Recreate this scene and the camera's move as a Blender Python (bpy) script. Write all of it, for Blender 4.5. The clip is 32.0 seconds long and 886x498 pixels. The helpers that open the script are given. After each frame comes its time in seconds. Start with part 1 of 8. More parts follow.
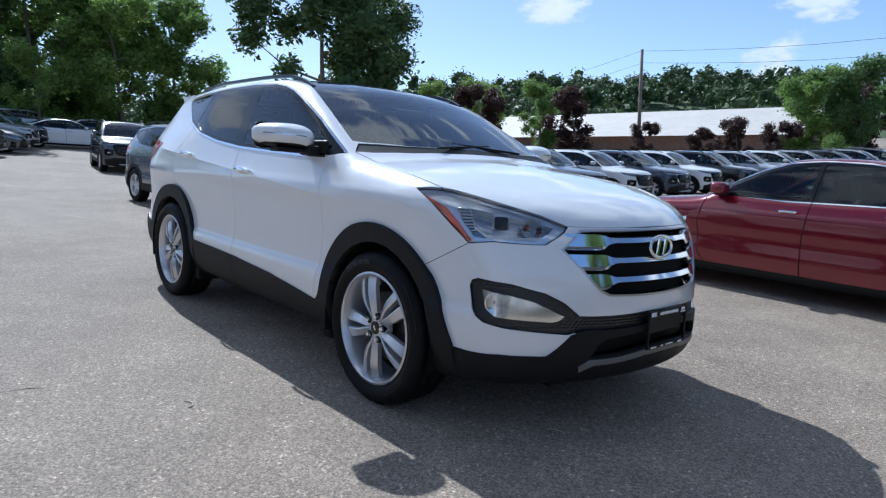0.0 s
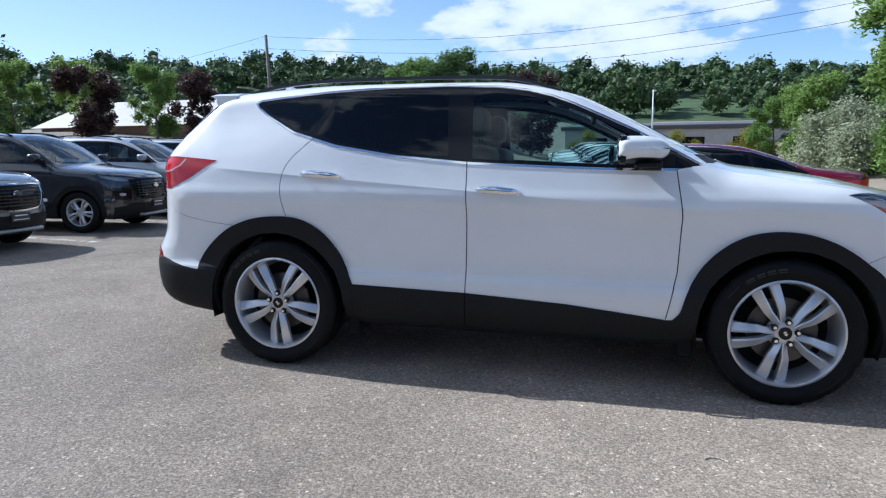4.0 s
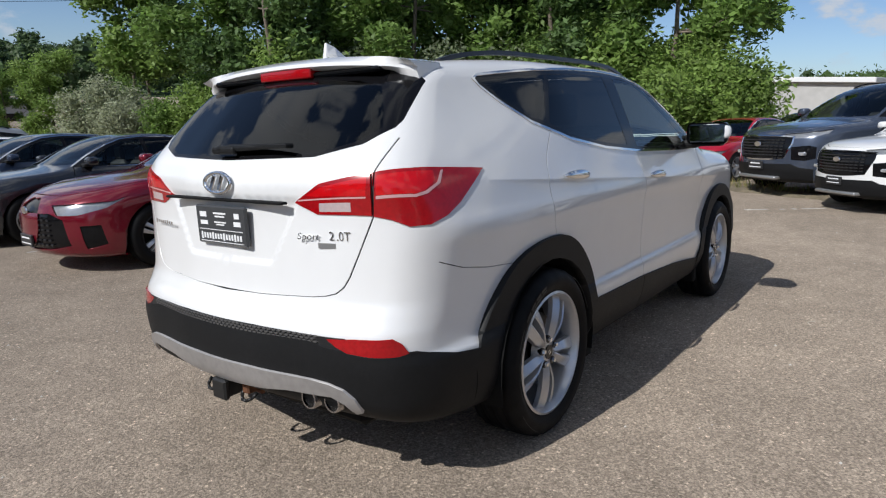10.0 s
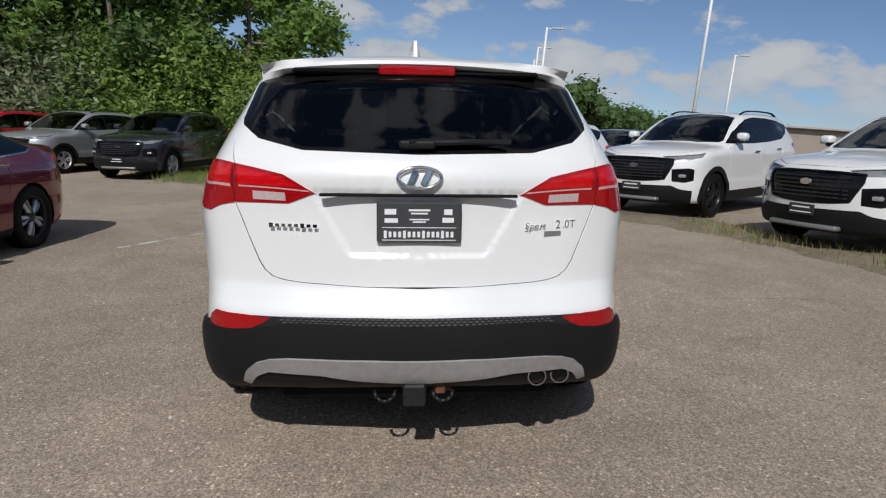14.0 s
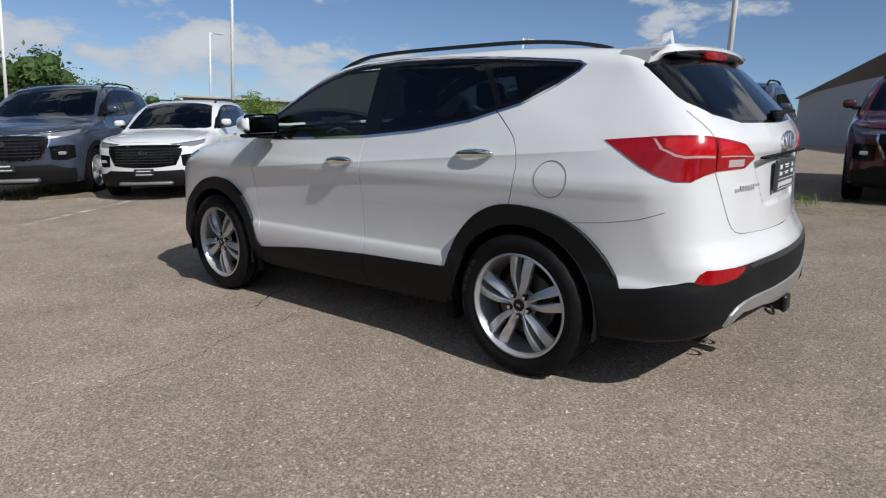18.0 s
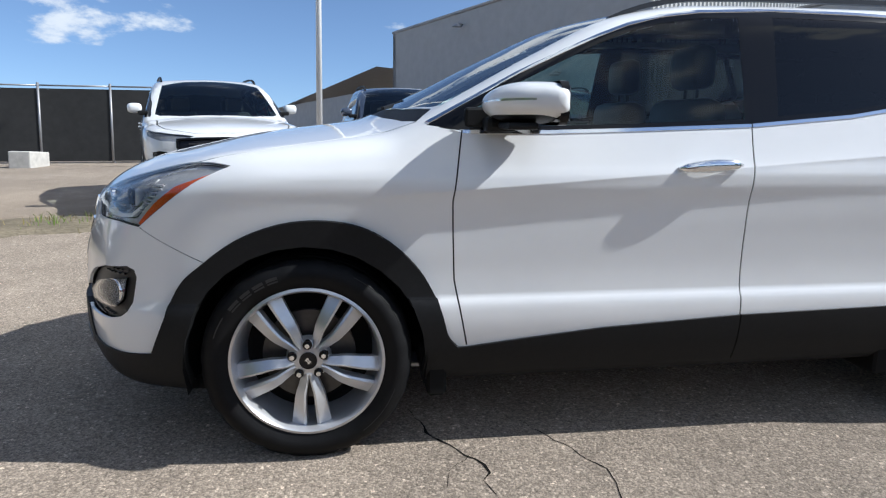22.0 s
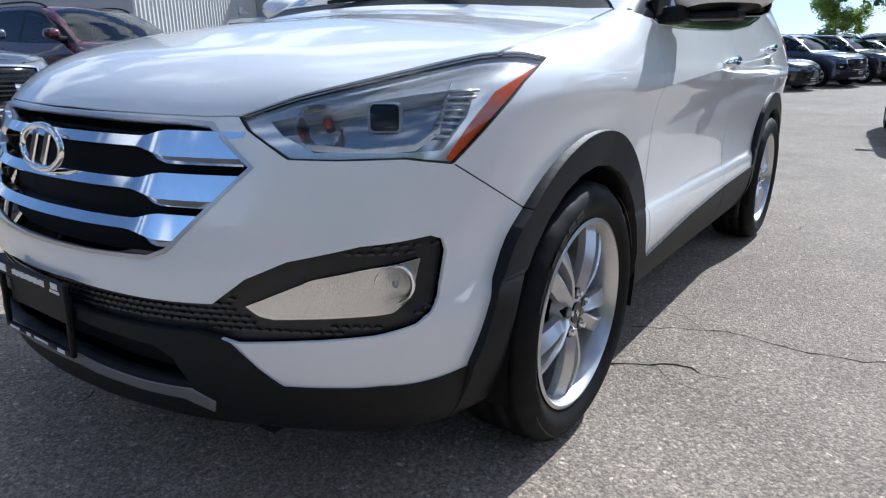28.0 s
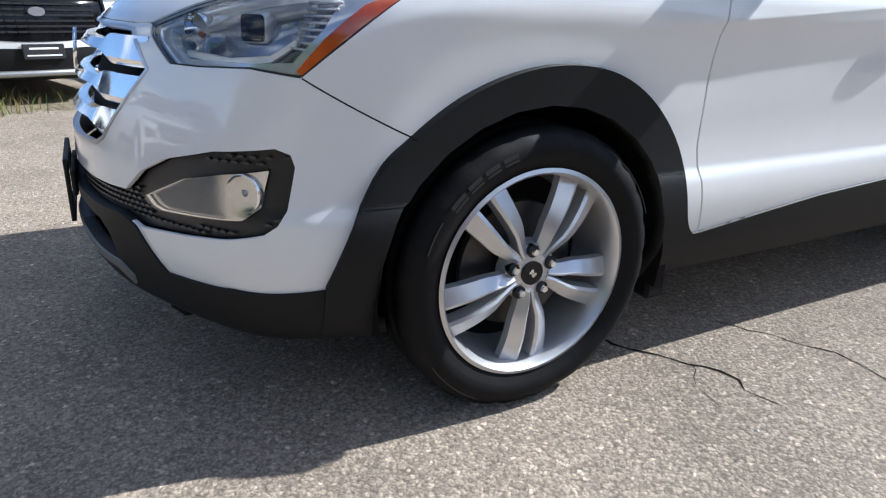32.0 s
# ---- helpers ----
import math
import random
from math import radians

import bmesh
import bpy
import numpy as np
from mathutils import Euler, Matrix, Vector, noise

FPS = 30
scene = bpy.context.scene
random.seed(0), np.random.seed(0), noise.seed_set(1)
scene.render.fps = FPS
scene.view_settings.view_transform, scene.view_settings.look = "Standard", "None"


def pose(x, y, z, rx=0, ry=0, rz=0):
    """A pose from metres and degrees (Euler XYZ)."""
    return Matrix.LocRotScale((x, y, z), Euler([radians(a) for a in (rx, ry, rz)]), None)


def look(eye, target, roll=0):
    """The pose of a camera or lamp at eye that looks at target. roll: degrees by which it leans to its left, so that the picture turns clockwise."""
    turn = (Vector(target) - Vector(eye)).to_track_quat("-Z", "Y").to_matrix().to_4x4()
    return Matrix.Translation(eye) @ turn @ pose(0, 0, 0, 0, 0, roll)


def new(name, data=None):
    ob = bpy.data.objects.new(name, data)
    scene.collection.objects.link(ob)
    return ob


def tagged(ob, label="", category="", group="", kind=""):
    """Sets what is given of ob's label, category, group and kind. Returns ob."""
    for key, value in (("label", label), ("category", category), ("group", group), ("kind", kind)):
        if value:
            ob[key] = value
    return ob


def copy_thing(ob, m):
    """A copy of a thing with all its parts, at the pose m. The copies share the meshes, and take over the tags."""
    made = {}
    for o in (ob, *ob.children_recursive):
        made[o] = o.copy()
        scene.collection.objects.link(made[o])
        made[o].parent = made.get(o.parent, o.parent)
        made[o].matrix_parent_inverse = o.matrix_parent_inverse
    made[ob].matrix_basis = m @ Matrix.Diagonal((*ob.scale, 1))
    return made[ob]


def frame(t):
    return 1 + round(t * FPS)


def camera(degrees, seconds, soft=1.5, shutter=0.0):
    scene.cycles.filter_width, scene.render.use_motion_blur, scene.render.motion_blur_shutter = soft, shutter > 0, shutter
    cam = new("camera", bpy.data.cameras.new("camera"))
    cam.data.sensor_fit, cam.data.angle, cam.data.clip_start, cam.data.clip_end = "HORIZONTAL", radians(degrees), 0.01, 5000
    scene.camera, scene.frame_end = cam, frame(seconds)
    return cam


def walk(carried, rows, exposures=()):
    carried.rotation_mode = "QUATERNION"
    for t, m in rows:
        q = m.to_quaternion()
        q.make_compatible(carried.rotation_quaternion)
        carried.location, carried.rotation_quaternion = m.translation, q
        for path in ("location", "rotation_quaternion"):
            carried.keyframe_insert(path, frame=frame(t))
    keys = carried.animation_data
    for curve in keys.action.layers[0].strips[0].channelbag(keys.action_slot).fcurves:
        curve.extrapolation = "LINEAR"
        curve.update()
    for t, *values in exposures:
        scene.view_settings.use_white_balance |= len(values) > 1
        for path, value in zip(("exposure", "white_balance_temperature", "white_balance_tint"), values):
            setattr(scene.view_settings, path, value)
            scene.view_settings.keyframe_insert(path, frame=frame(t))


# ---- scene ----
cam = camera(68.8, 32.0, soft=1.2)
# The lot slopes: the vertical, as the car on it stands.
UP = Vector((-0.0197, -0.0734, 0.9971)).normalized()
G = UP.rotation_difference(Vector((0, 0, 1))).to_matrix().to_4x4()
PATH = [
    (0, (3.767, -2.665, 1.16), (2.293, -1.339, 0.893), 3.4),
    (0.5, (3.594, -2.987, 1.22), (2.204, -1.576, 0.941), 3.6),
    (1, (3.394, -3.389, 1.245), (2.116, -1.877, 0.959), 3.2),
    (1.5, (3.015, -3.64, 1.252), (1.868, -2.027, 0.964), 2.5),
    (2, (2.606, -3.911, 1.249), (1.6, -2.205, 0.966), 1.8),
    (2.5, (2.122, -4.074, 1.225), (1.254, -2.294, 0.947), 1.3),
    (3, (1.569, -4.211, 1.209), (0.834, -2.371, 0.936), 1.0),
    (3.5, (0.999, -4.286, 1.21), (0.396, -2.398, 0.937), 0.6),
    (4, (0.409, -4.265, 1.191), (-0.036, -2.334, 0.919), 0.4),
    (4.5, (-0.198, -4.237, 1.2), (-0.455, -2.272, 0.93), 0.3),
    (6.5, (-2.115, -3.632, 1.196), (-1.599, -1.718, 0.926), -1.7),
    (7, (-2.646, -3.274, 1.309), (-1.831, -1.48, 0.964), -2.5),
    (7.5, (-3.024, -2.997, 1.319), (-2.005, -1.314, 0.96), -3.1),
    (8, (-3.304, -2.705, 1.309), (-2.111, -1.142, 0.943), -3.5),
    (8.5, (-3.56, -2.486, 1.321), (-2.228, -1.043, 0.945), -3.4),
    (9, (-3.655, -2.306, 1.322), (-2.224, -0.959, 0.947), -3.1),
    (9.5, (-3.712, -2.215, 1.333), (-2.209, -0.95, 0.96), -2.3),
    (10, (-3.745, -2.142, 1.329), (-2.174, -0.959, 0.961), -1.8),
    (10.5, (-3.917, -1.899, 1.314), (-2.267, -0.826, 0.955), -1.3),
    (11, (-4.097, -1.552, 1.298), (-2.358, -0.626, 0.955), -1.2),
    (11.5, (-4.264, -1.152, 1.31), (-2.432, -0.431, 0.961), -1.0),
    (12, (-4.413, -0.77, 1.292), (-2.5, -0.292, 0.955), -0.4),
    (12.5, (-4.496, -0.445, 1.311), (-2.547, -0.17, 0.955), -0.1),
    (13, (-4.613, -0.174, 1.321), (-2.649, -0.075, 0.956), 0.4),
    (13.5, (-4.636, -0.082, 1.323), (-2.669, -0.115, 0.959), 0.9),
    (15.5, (-4.566, 1.318, 1.326), (-2.697, 0.706, 0.964), -0.9),
    (16, (-4.401, 1.851, 1.346), (-2.618, 1.03, 0.965), -1.5),
    (16.5, (-4.217, 2.399, 1.342), (-2.547, 1.372, 0.949), -1.7),
    (17, (-3.874, 2.871, 1.321), (-2.337, 1.655, 0.923), -1.6),
    (17.5, (-3.519, 3.203, 1.315), (-2.103, 1.852, 0.902), -1.4),
    (18, (-3.064, 3.485, 1.33), (-1.799, 1.996, 0.904), -1.0),
    (18.5, (-2.562, 3.66, 1.336), (-1.446, 2.058, 0.9), -0.6),
    (19, (-2.026, 3.674, 1.319), (-1.056, 1.982, 0.876), -0.1),
    (19.5, (-1.493, 3.567, 1.317), (-0.666, 1.805, 0.856), -0.0),
    (20, (-0.939, 3.407, 1.317), (-0.265, 1.587, 0.832), 0.3),
    (20.5, (-0.401, 3.272, 1.275), (0.109, 1.4, 0.79), 0.6),
    (21, (0.123, 3.159, 1.307), (0.44, 1.257, 0.776), 0.2),
    (21.5, (0.631, 3.095, 1.269), (0.704, 1.157, 0.777), 0.4),
    (22, (1.155, 3.072, 1.205), (0.907, 1.129, 0.802), 0.3),
    (22.5, (1.626, 3.079, 1.133), (1.087, 1.176, 0.835), -0.5),
    (23, (2.176, 3.008, 1.217), (1.313, 1.237, 0.871), -0.4),
    (23.5, (2.665, 2.848, 1.218), (1.554, 1.219, 0.883), -0.7),
    (24, (3.123, 2.698, 1.226), (1.817, 1.22, 0.894), -0.9),
    (24.5, (3.436, 2.434, 1.203), (1.994, 1.089, 0.874), -1.0),
    (25, (3.75, 2.281, 1.2), (2.222, 1.035, 0.863), -0.8),
    (25.5, (3.926, 2.229, 1.212), (2.359, 1.039, 0.852), -0.5),
    (26, (3.847, 2.142, 1.172), (2.273, 0.976, 0.768), -0.6),
    (26.5, (3.548, 1.947, 1.126), (1.984, 0.787, 0.668), -0.4),
    (28.5, (2.893, 1.382, 1.018), (1.3, 0.333, 0.42), 0.5),
    (29, (3.004, 1.159, 1.037), (1.357, 0.196, 0.436), 0.4),
    (29.5, (3.066, 1.014, 1.059), (1.39, 0.105, 0.455), -0.1),
    (30, (3.061, 1.052, 1.056), (1.388, 0.139, 0.448), -0.6),
    (30.5, (2.994, 1.369, 1.043), (1.385, 0.358, 0.418), -1.0),
    (31, (2.884, 1.682, 1.018), (1.417, 0.49, 0.365), -0.8),
    (31.5, (2.602, 1.894, 0.999), (1.397, 0.456, 0.306), 0.5),
    (32, (2.24, 2.086, 0.979), (1.357, 0.438, 0.269), 1.7),
]
EXPOSURES = [(0, .64, 5350, 7), (2, .7, 5300, 7), (4, .69, 5350, 7), (7, .6, 5700, 8), (9, .24, 6000, 9), (11, -.06, 6150, 9), (13, -.26, 6200, 9), (16, -.3, 6200, 9), (18, -.06, 6100, 9), (20, .34, 5900, 8), (22, .64, 5850, 7), (25, .58, 5850, 8), (29, .92, 5500, 7), (30.5, .9, 5550, 7), (32, 1.02, 5750, 7)]
walk(cam, [(t, G @ look(eye, target, roll)) for t, eye, target, roll in PATH], EXPOSURES)

# ---- daylight ----
SUN = (G.to_3x3() @ Vector((-1.12, 0.18, 1.0))).normalized()
world = bpy.data.worlds.new("sky")
scene.world = world
world.use_nodes = True
nt = world.node_tree
bg = nt.nodes["Background"]
bg.inputs[1].default_value = 0.092
sky = nt.nodes.new("ShaderNodeTexSky")
sky.sky_type = "NISHITA"
sky.sun_disc = False
sky.sun_elevation = math.asin(SUN.z)
sky.sun_rotation = math.atan2(SUN.x, SUN.y)
sky.ozone_density, sky.dust_density, sky.air_density = 2.6, 0.5, 0.65


def link(a, b):
    nt.links.new(a, b)


# Small fair-weather clouds.
geo = nt.nodes.new("ShaderNodeTexCoord")
sep = nt.nodes.new("ShaderNodeSeparateXYZ")
link(geo.outputs["Generated"], sep.inputs[0])


def calc(op, a, b=None, c=None, clamp=False):
    n = nt.nodes.new("ShaderNodeMath")
    n.operation, n.use_clamp = op, clamp
    for i, v in enumerate((a, b, c)):
        if v is None:
            continue
        if isinstance(v, (int, float)):
            n.inputs[i].default_value = v
        else:
            link(v, n.inputs[i])
    return n.outputs[0]


puff_at, wisp_at = nt.nodes.new("ShaderNodeCombineXYZ"), nt.nodes.new("ShaderNodeCombineXYZ")
for at, lift in ((puff_at, 2.1), (wisp_at, 3.2)):
    link(sep.outputs[0], at.inputs[0])
    link(sep.outputs[1], at.inputs[1])
    link(calc("MULTIPLY", sep.outputs[2], lift), at.inputs[2])
puff = nt.nodes.new("ShaderNodeTexNoise")
puff.inputs["Scale"].default_value, puff.inputs["Detail"].default_value, puff.inputs["Roughness"].default_value = 4.6, 9, 0.56
link(puff_at.outputs[0], puff.inputs["Vector"])
wisp = nt.nodes.new("ShaderNodeTexNoise")
wisp.inputs["Scale"].default_value, wisp.inputs["Detail"].default_value = 1.5, 3
link(wisp_at.outputs[0], wisp.inputs["Vector"])
drift = calc("COSINE", calc("MULTIPLY_ADD", calc("ARCTAN2", sep.outputs[1], sep.outputs[0]), 3.0, -5.24))
cover = calc("MULTIPLY_ADD", sep.outputs[2], 0.08, calc("MULTIPLY_ADD", drift, 0.05, calc("MULTIPLY_ADD", wisp.outputs[0], 0.55, puff.outputs[0])))
ramp = nt.nodes.new("ShaderNodeMapRange")
ramp.interpolation_type = "SMOOTHSTEP"
ramp.inputs["From Min"].default_value, ramp.inputs["From Max"].default_value = 0.86, 0.925
link(cover, ramp.inputs["Value"])
# the body of a cloud is whiter than its thin rim
body_ramp = nt.nodes.new("ShaderNodeMapRange")
body_ramp.inputs["From Min"].default_value, body_ramp.inputs["From Max"].default_value = 0.86, 1.0
link(cover, body_ramp.inputs["Value"])
white = nt.nodes.new("ShaderNodeMix")
white.data_type = "RGBA"
link(body_ramp.outputs[0], white.inputs["Factor"])
white.inputs["A"].default_value, white.inputs["B"].default_value = (5.2, 5.5, 6.0, 1), (7.0, 6.95, 6.9, 1)
# summer haze low in the sky, brighter towards the sun
low = calc("POWER", calc("SUBTRACT", 1.0, calc("MAXIMUM", sep.outputs[2], 0.0), clamp=True), 2.5)
ahead = nt.nodes.new("ShaderNodeVectorMath")
ahead.operation = "DOT_PRODUCT"
link(geo.outputs["Generated"], ahead.inputs[0])
ahead.inputs[1].default_value = SUN
haze = nt.nodes.new("ShaderNodeMix")
haze.data_type = "RGBA"
link(calc("MULTIPLY", low, calc("MULTIPLY_ADD", calc("MAXIMUM", ahead.outputs["Value"], 0.0), 0.5, 0.04)), haze.inputs["Factor"])
link(sky.outputs[0], haze.inputs["A"])
haze.inputs["B"].default_value = (4.9, 5.3, 5.8, 1)
cloud = nt.nodes.new("ShaderNodeMix")
cloud.data_type = "RGBA"
link(calc("MULTIPLY", calc("MULTIPLY", ramp.outputs[0], 0.92), calc("MULTIPLY", sep.outputs[2], 11.0, clamp=True), clamp=True), cloud.inputs["Factor"])
link(haze.outputs["Result"], cloud.inputs["A"])
link(white.outputs["Result"], cloud.inputs["B"])
link(cloud.outputs["Result"], bg.inputs[0])

sun = new("sun", bpy.data.lights.new("sun", "SUN"))
sun.data.energy, sun.data.angle, sun.data.color = 4.1, radians(0.5), (1.0, 0.95, 0.885)
sun.matrix_world = look(SUN * 50, (0, 0, 0))

# ---- materials ----
MATS = {}


def surface(name, base, rough=0.5, metal=0.0, coat=0.0, vary=0.15, grain=40.0, bump=0.0, fine=0.0, spec=0.5, each=0.0, emit=None, sheen=0.0, broad=2.5, island=0.0):
    """A plain surface with variation at a broad and a fine scale, in metres of the object."""
    if name in MATS:
        return MATS[name]
    m = MATS[name] = bpy.data.materials.new(name)
    m.use_nodes = True
    t = m.node_tree
    b = t.nodes["Principled BSDF"]
    b.inputs["Roughness"].default_value, b.inputs["Metallic"].default_value = rough, metal
    b.inputs["Coat Weight"].default_value, b.inputs["Coat Roughness"].default_value = coat, 0.03
    b.inputs["Specular IOR Level"].default_value = spec
    co = t.nodes.new("ShaderNodeTexCoord")
    mix = None
    factors = []
    for scale, share, detail in ((grain, vary * 0.6, 3), (broad, vary * 0.6, 4)):
        n = t.nodes.new("ShaderNodeTexNoise")
        n.inputs["Scale"].default_value, n.inputs["Detail"].default_value = scale, detail
        t.links.new(co.outputs["Object"], n.inputs["Vector"])
        r = t.nodes.new("ShaderNodeMapRange")
        r.inputs["From Min"].default_value, r.inputs["From Max"].default_value = 0.25, 0.75
        r.inputs["To Min"].default_value, r.inputs["To Max"].default_value = 1 - share, 1 + share
        t.links.new(n.outputs[0], r.inputs["Value"])
        factors.append(r.outputs[0])
    mul = t.nodes.new("ShaderNodeMath")
    mul.operation = "MULTIPLY"
    t.links.new(factors[0], mul.inputs[0])
    t.links.new(factors[1], mul.inputs[1])
    out = mul.outputs[0]
    for amount, node, socket in ((each, "ShaderNodeObjectInfo", "Random"), (island, "ShaderNodeNewGeometry", "Random Per Island")):
        if amount:
            info = t.nodes.new(node)
            r = t.nodes.new("ShaderNodeMapRange")
            r.inputs["To Min"].default_value, r.inputs["To Max"].default_value = 1 - amount, 1 + amount
            t.links.new(info.outputs[socket], r.inputs["Value"])
            m2 = t.nodes.new("ShaderNodeMath")
            m2.operation = "MULTIPLY"
            t.links.new(out, m2.inputs[0])
            t.links.new(r.outputs[0], m2.inputs[1])
            out = m2.outputs[0]
    tint = t.nodes.new("ShaderNodeVectorMath")
    tint.operation = "SCALE"
    tint.inputs[0].default_value = base
    t.links.new(out, tint.inputs["Scale"])
    t.links.new(tint.outputs[0], b.inputs["Base Color"])
    if bump:
        n = t.nodes.new("ShaderNodeTexNoise")
        n.inputs["Scale"].default_value, n.inputs["Detail"].default_value = fine or grain * 3, 4
        t.links.new(co.outputs["Object"], n.inputs["Vector"])
        k = t.nodes.new("ShaderNodeBump")
        k.inputs["Strength"].default_value, k.inputs["Distance"].default_value = 1.0, bump
        t.links.new(n.outputs[0], k.inputs["Height"])
        t.links.new(k.outputs[0], b.inputs["Normal"])
    if emit:
        b.inputs["Emission Color"].default_value, b.inputs["Emission Strength"].default_value = (*emit[:3], 1), emit[3]
    return m


def glass(name, tint, gloss=1.0, ior=1.5):
    """Thin sheet of glass: what is behind it shows tinted, and it mirrors more at a slant."""
    if name in MATS:
        return MATS[name]
    m = MATS[name] = bpy.data.materials.new(name)
    m.use_nodes = True
    t = m.node_tree
    t.nodes.remove(t.nodes["Principled BSDF"])
    clear, shine, mix, fres = (t.nodes.new(k) for k in ("ShaderNodeBsdfTransparent", "ShaderNodeBsdfGlossy", "ShaderNodeMixShader", "ShaderNodeFresnel"))
    clear.inputs[0].default_value = (*tint, 1)
    shine.inputs["Roughness"].default_value = 0.02
    shine.inputs[0].default_value = (gloss, gloss, gloss, 1)
    fres.inputs[0].default_value = ior
    t.links.new(fres.outputs[0], mix.inputs[0])
    t.links.new(clear.outputs[0], mix.inputs[1])
    t.links.new(shine.outputs[0], mix.inputs[2])
    t.links.new(mix.outputs[0], t.nodes["Material Output"].inputs[0])
    return m


PAINT_WHITE = surface("white_paint", (0.78, 0.78, 0.775), 0.28, coat=1.0, vary=0.02, grain=8)
PLASTIC = surface("black_plastic", (0.0095, 0.0098, 0.0105), 0.55, spec=0.22, vary=0.25, grain=60, bump=0.0004, fine=500)
GLOSSBLACK = surface("gloss_black", (0.006, 0.006, 0.007), 0.12, vary=0.1, spec=0.3)
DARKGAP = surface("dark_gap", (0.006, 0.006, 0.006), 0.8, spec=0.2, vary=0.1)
CHROME = surface("chrome", (0.86, 0.87, 0.88), 0.07, 1.0, vary=0.03)
SATIN = surface("satin_metal", (0.42, 0.42, 0.42), 0.38, 0.75, vary=0.08)
ALLOY = surface("alloy", (0.62, 0.62, 0.63), 0.28, 0.65, vary=0.06)
RUBBER = surface("tyre_rubber", (0.007, 0.007, 0.0075), 0.6, spec=0.16, vary=0.3, grain=30, bump=0.0006, fine=220)
TINTED = glass("tinted_glass", (0.055, 0.06, 0.065), 1.0, 1.45)
CLEAR = glass("clear_glass", (0.62, 0.70, 0.68), 1.0, 1.85)
DOORGLASS = glass("door_glass", (0.60, 0.76, 0.74), 1.0, 1.48)
LENS = glass("lamp_cover", (0.93, 0.94, 0.95), 0.9)
ROOFGLASS = surface("roof_glass", (0.01, 0.011, 0.013), 0.05, vary=0.05, coat=0.6)
RED = surface("red_lens", (0.55, 0.003, 0.006), 0.16, vary=0.2, grain=55, coat=0.5)
REDDEEP = surface("deep_red_lens", (0.33, 0.002, 0.005), 0.16, vary=0.3, grain=70, coat=0.5)
AMBER = surface("amber_reflector", (0.55, 0.085, 0.014), 0.15, vary=0.3, grain=90, coat=0.8)
SILVER = surface("lamp_bowl", (0.72, 0.73, 0.75), 0.18, 0.7, vary=0.12, grain=90)
LAMPDARK = surface("lamp_dark", (0.34, 0.35, 0.37), 0.16, 0.8, vary=0.3, grain=60)
WHITEPLASTIC = surface("white_plastic", (0.75, 0.75, 0.74), 0.35, vary=0.04)
SEAT = surface("seat_leather", (0.03, 0.028, 0.027), 0.55, vary=0.2, grain=25, bump=0.001)
CABIN = surface("cabin_trim", (0.05, 0.047, 0.045), 0.6, vary=0.2)
RUST = surface("rusty_steel", (0.16, 0.07, 0.035), 0.7, 0.4, vary=0.6, grain=30)
IRON = surface("black_iron", (0.02, 0.02, 0.02), 0.45, 0.3, vary=0.3)
PLATEGREY = surface("plate_grey", (0.05, 0.052, 0.055), 0.35, vary=0.1)
INK = surface("white_ink", (0.8, 0.8, 0.8), 0.4, vary=0.02)


# ---- building blocks ----
def mesh_from(name, verts, faces, material, normals=None, smooth=False):
    me = bpy.data.meshes.new(name)
    tidy = []
    for f in faces:
        g = [int(i) for k, i in enumerate(f) if i != f[k - 1]]
        if len(set(g)) == len(g) > 2:
            tidy.append(g)
    me.from_pydata([tuple(float(c) for c in v) for v in verts], [], tidy)
    me.update()
    me.validate()
    me.materials.append(material)
    if smooth or normals is not None:
        me.polygons.foreach_set("use_smooth", [True] * len(me.polygons))
    if normals is not None:
        n = np.nan_to_num(np.array(normals, dtype=float))
        size = np.linalg.norm(n, axis=1, keepdims=True)
        n = np.where(size > 1e-6, n / np.maximum(size, 1e-6), np.array([0.0, 0.0, 1.0]))
        me.normals_split_custom_set_from_vertices([tuple(c) for c in n.tolist()])
    me.update()
    return me


def part(name, data, material=None, parent=None, label="", m=None):
    """Links one mesh (or bmesh) as an object under a thing or part."""
    if isinstance(data, bmesh.types.BMesh):
        me = bpy.data.meshes.new(name)
        data.to_mesh(me)
        data.free()
        me.materials.append(material)
        data = me
    ob = new(name, data)
    if parent is not None:
        ob.parent = parent
    if m is not None:
        ob.matrix_basis = m
    return tagged(ob, label) if label else ob


def thing(name, label, category, m=None, group="", kind=""):
    ob = new(name)
    ob.empty_display_size = 0.2
    if m is not None:
        ob.matrix_basis = m
    return tagged(ob, label, category, group, kind)


def add_box(bm, x0, x1, y0, y1, z0, z1, bevel=0.0, seg=1, m=None):
    r = bmesh.ops.create_cube(bm, size=1)
    vs = r["verts"]
    for v in vs:
        v.co = Vector(((x0 + x1) / 2 + v.co.x * (x1 - x0), (y0 + y1) / 2 + v.co.y * (y1 - y0), (z0 + z1) / 2 + v.co.z * (z1 - z0)))
    if bevel:
        out = bmesh.ops.bevel(bm, geom=list({e for v in vs for e in v.link_edges}), offset=bevel, segments=seg, affect="EDGES", profile=0.5)
        vs = out["verts"]
    if m is not None:
        bmesh.ops.transform(bm, matrix=m, verts=list({v for v in vs if v.is_valid}))
    return vs


def rounded(x0, x1, y0, y1, z0, z1, bevel=0.01, seg=2):
    bm = bmesh.new()
    add_box(bm, x0, x1, y0, y1, z0, z1, bevel, seg)
    return bm


def smooth_bm(bm):
    for f in bm.faces:
        f.smooth = True
    return bm


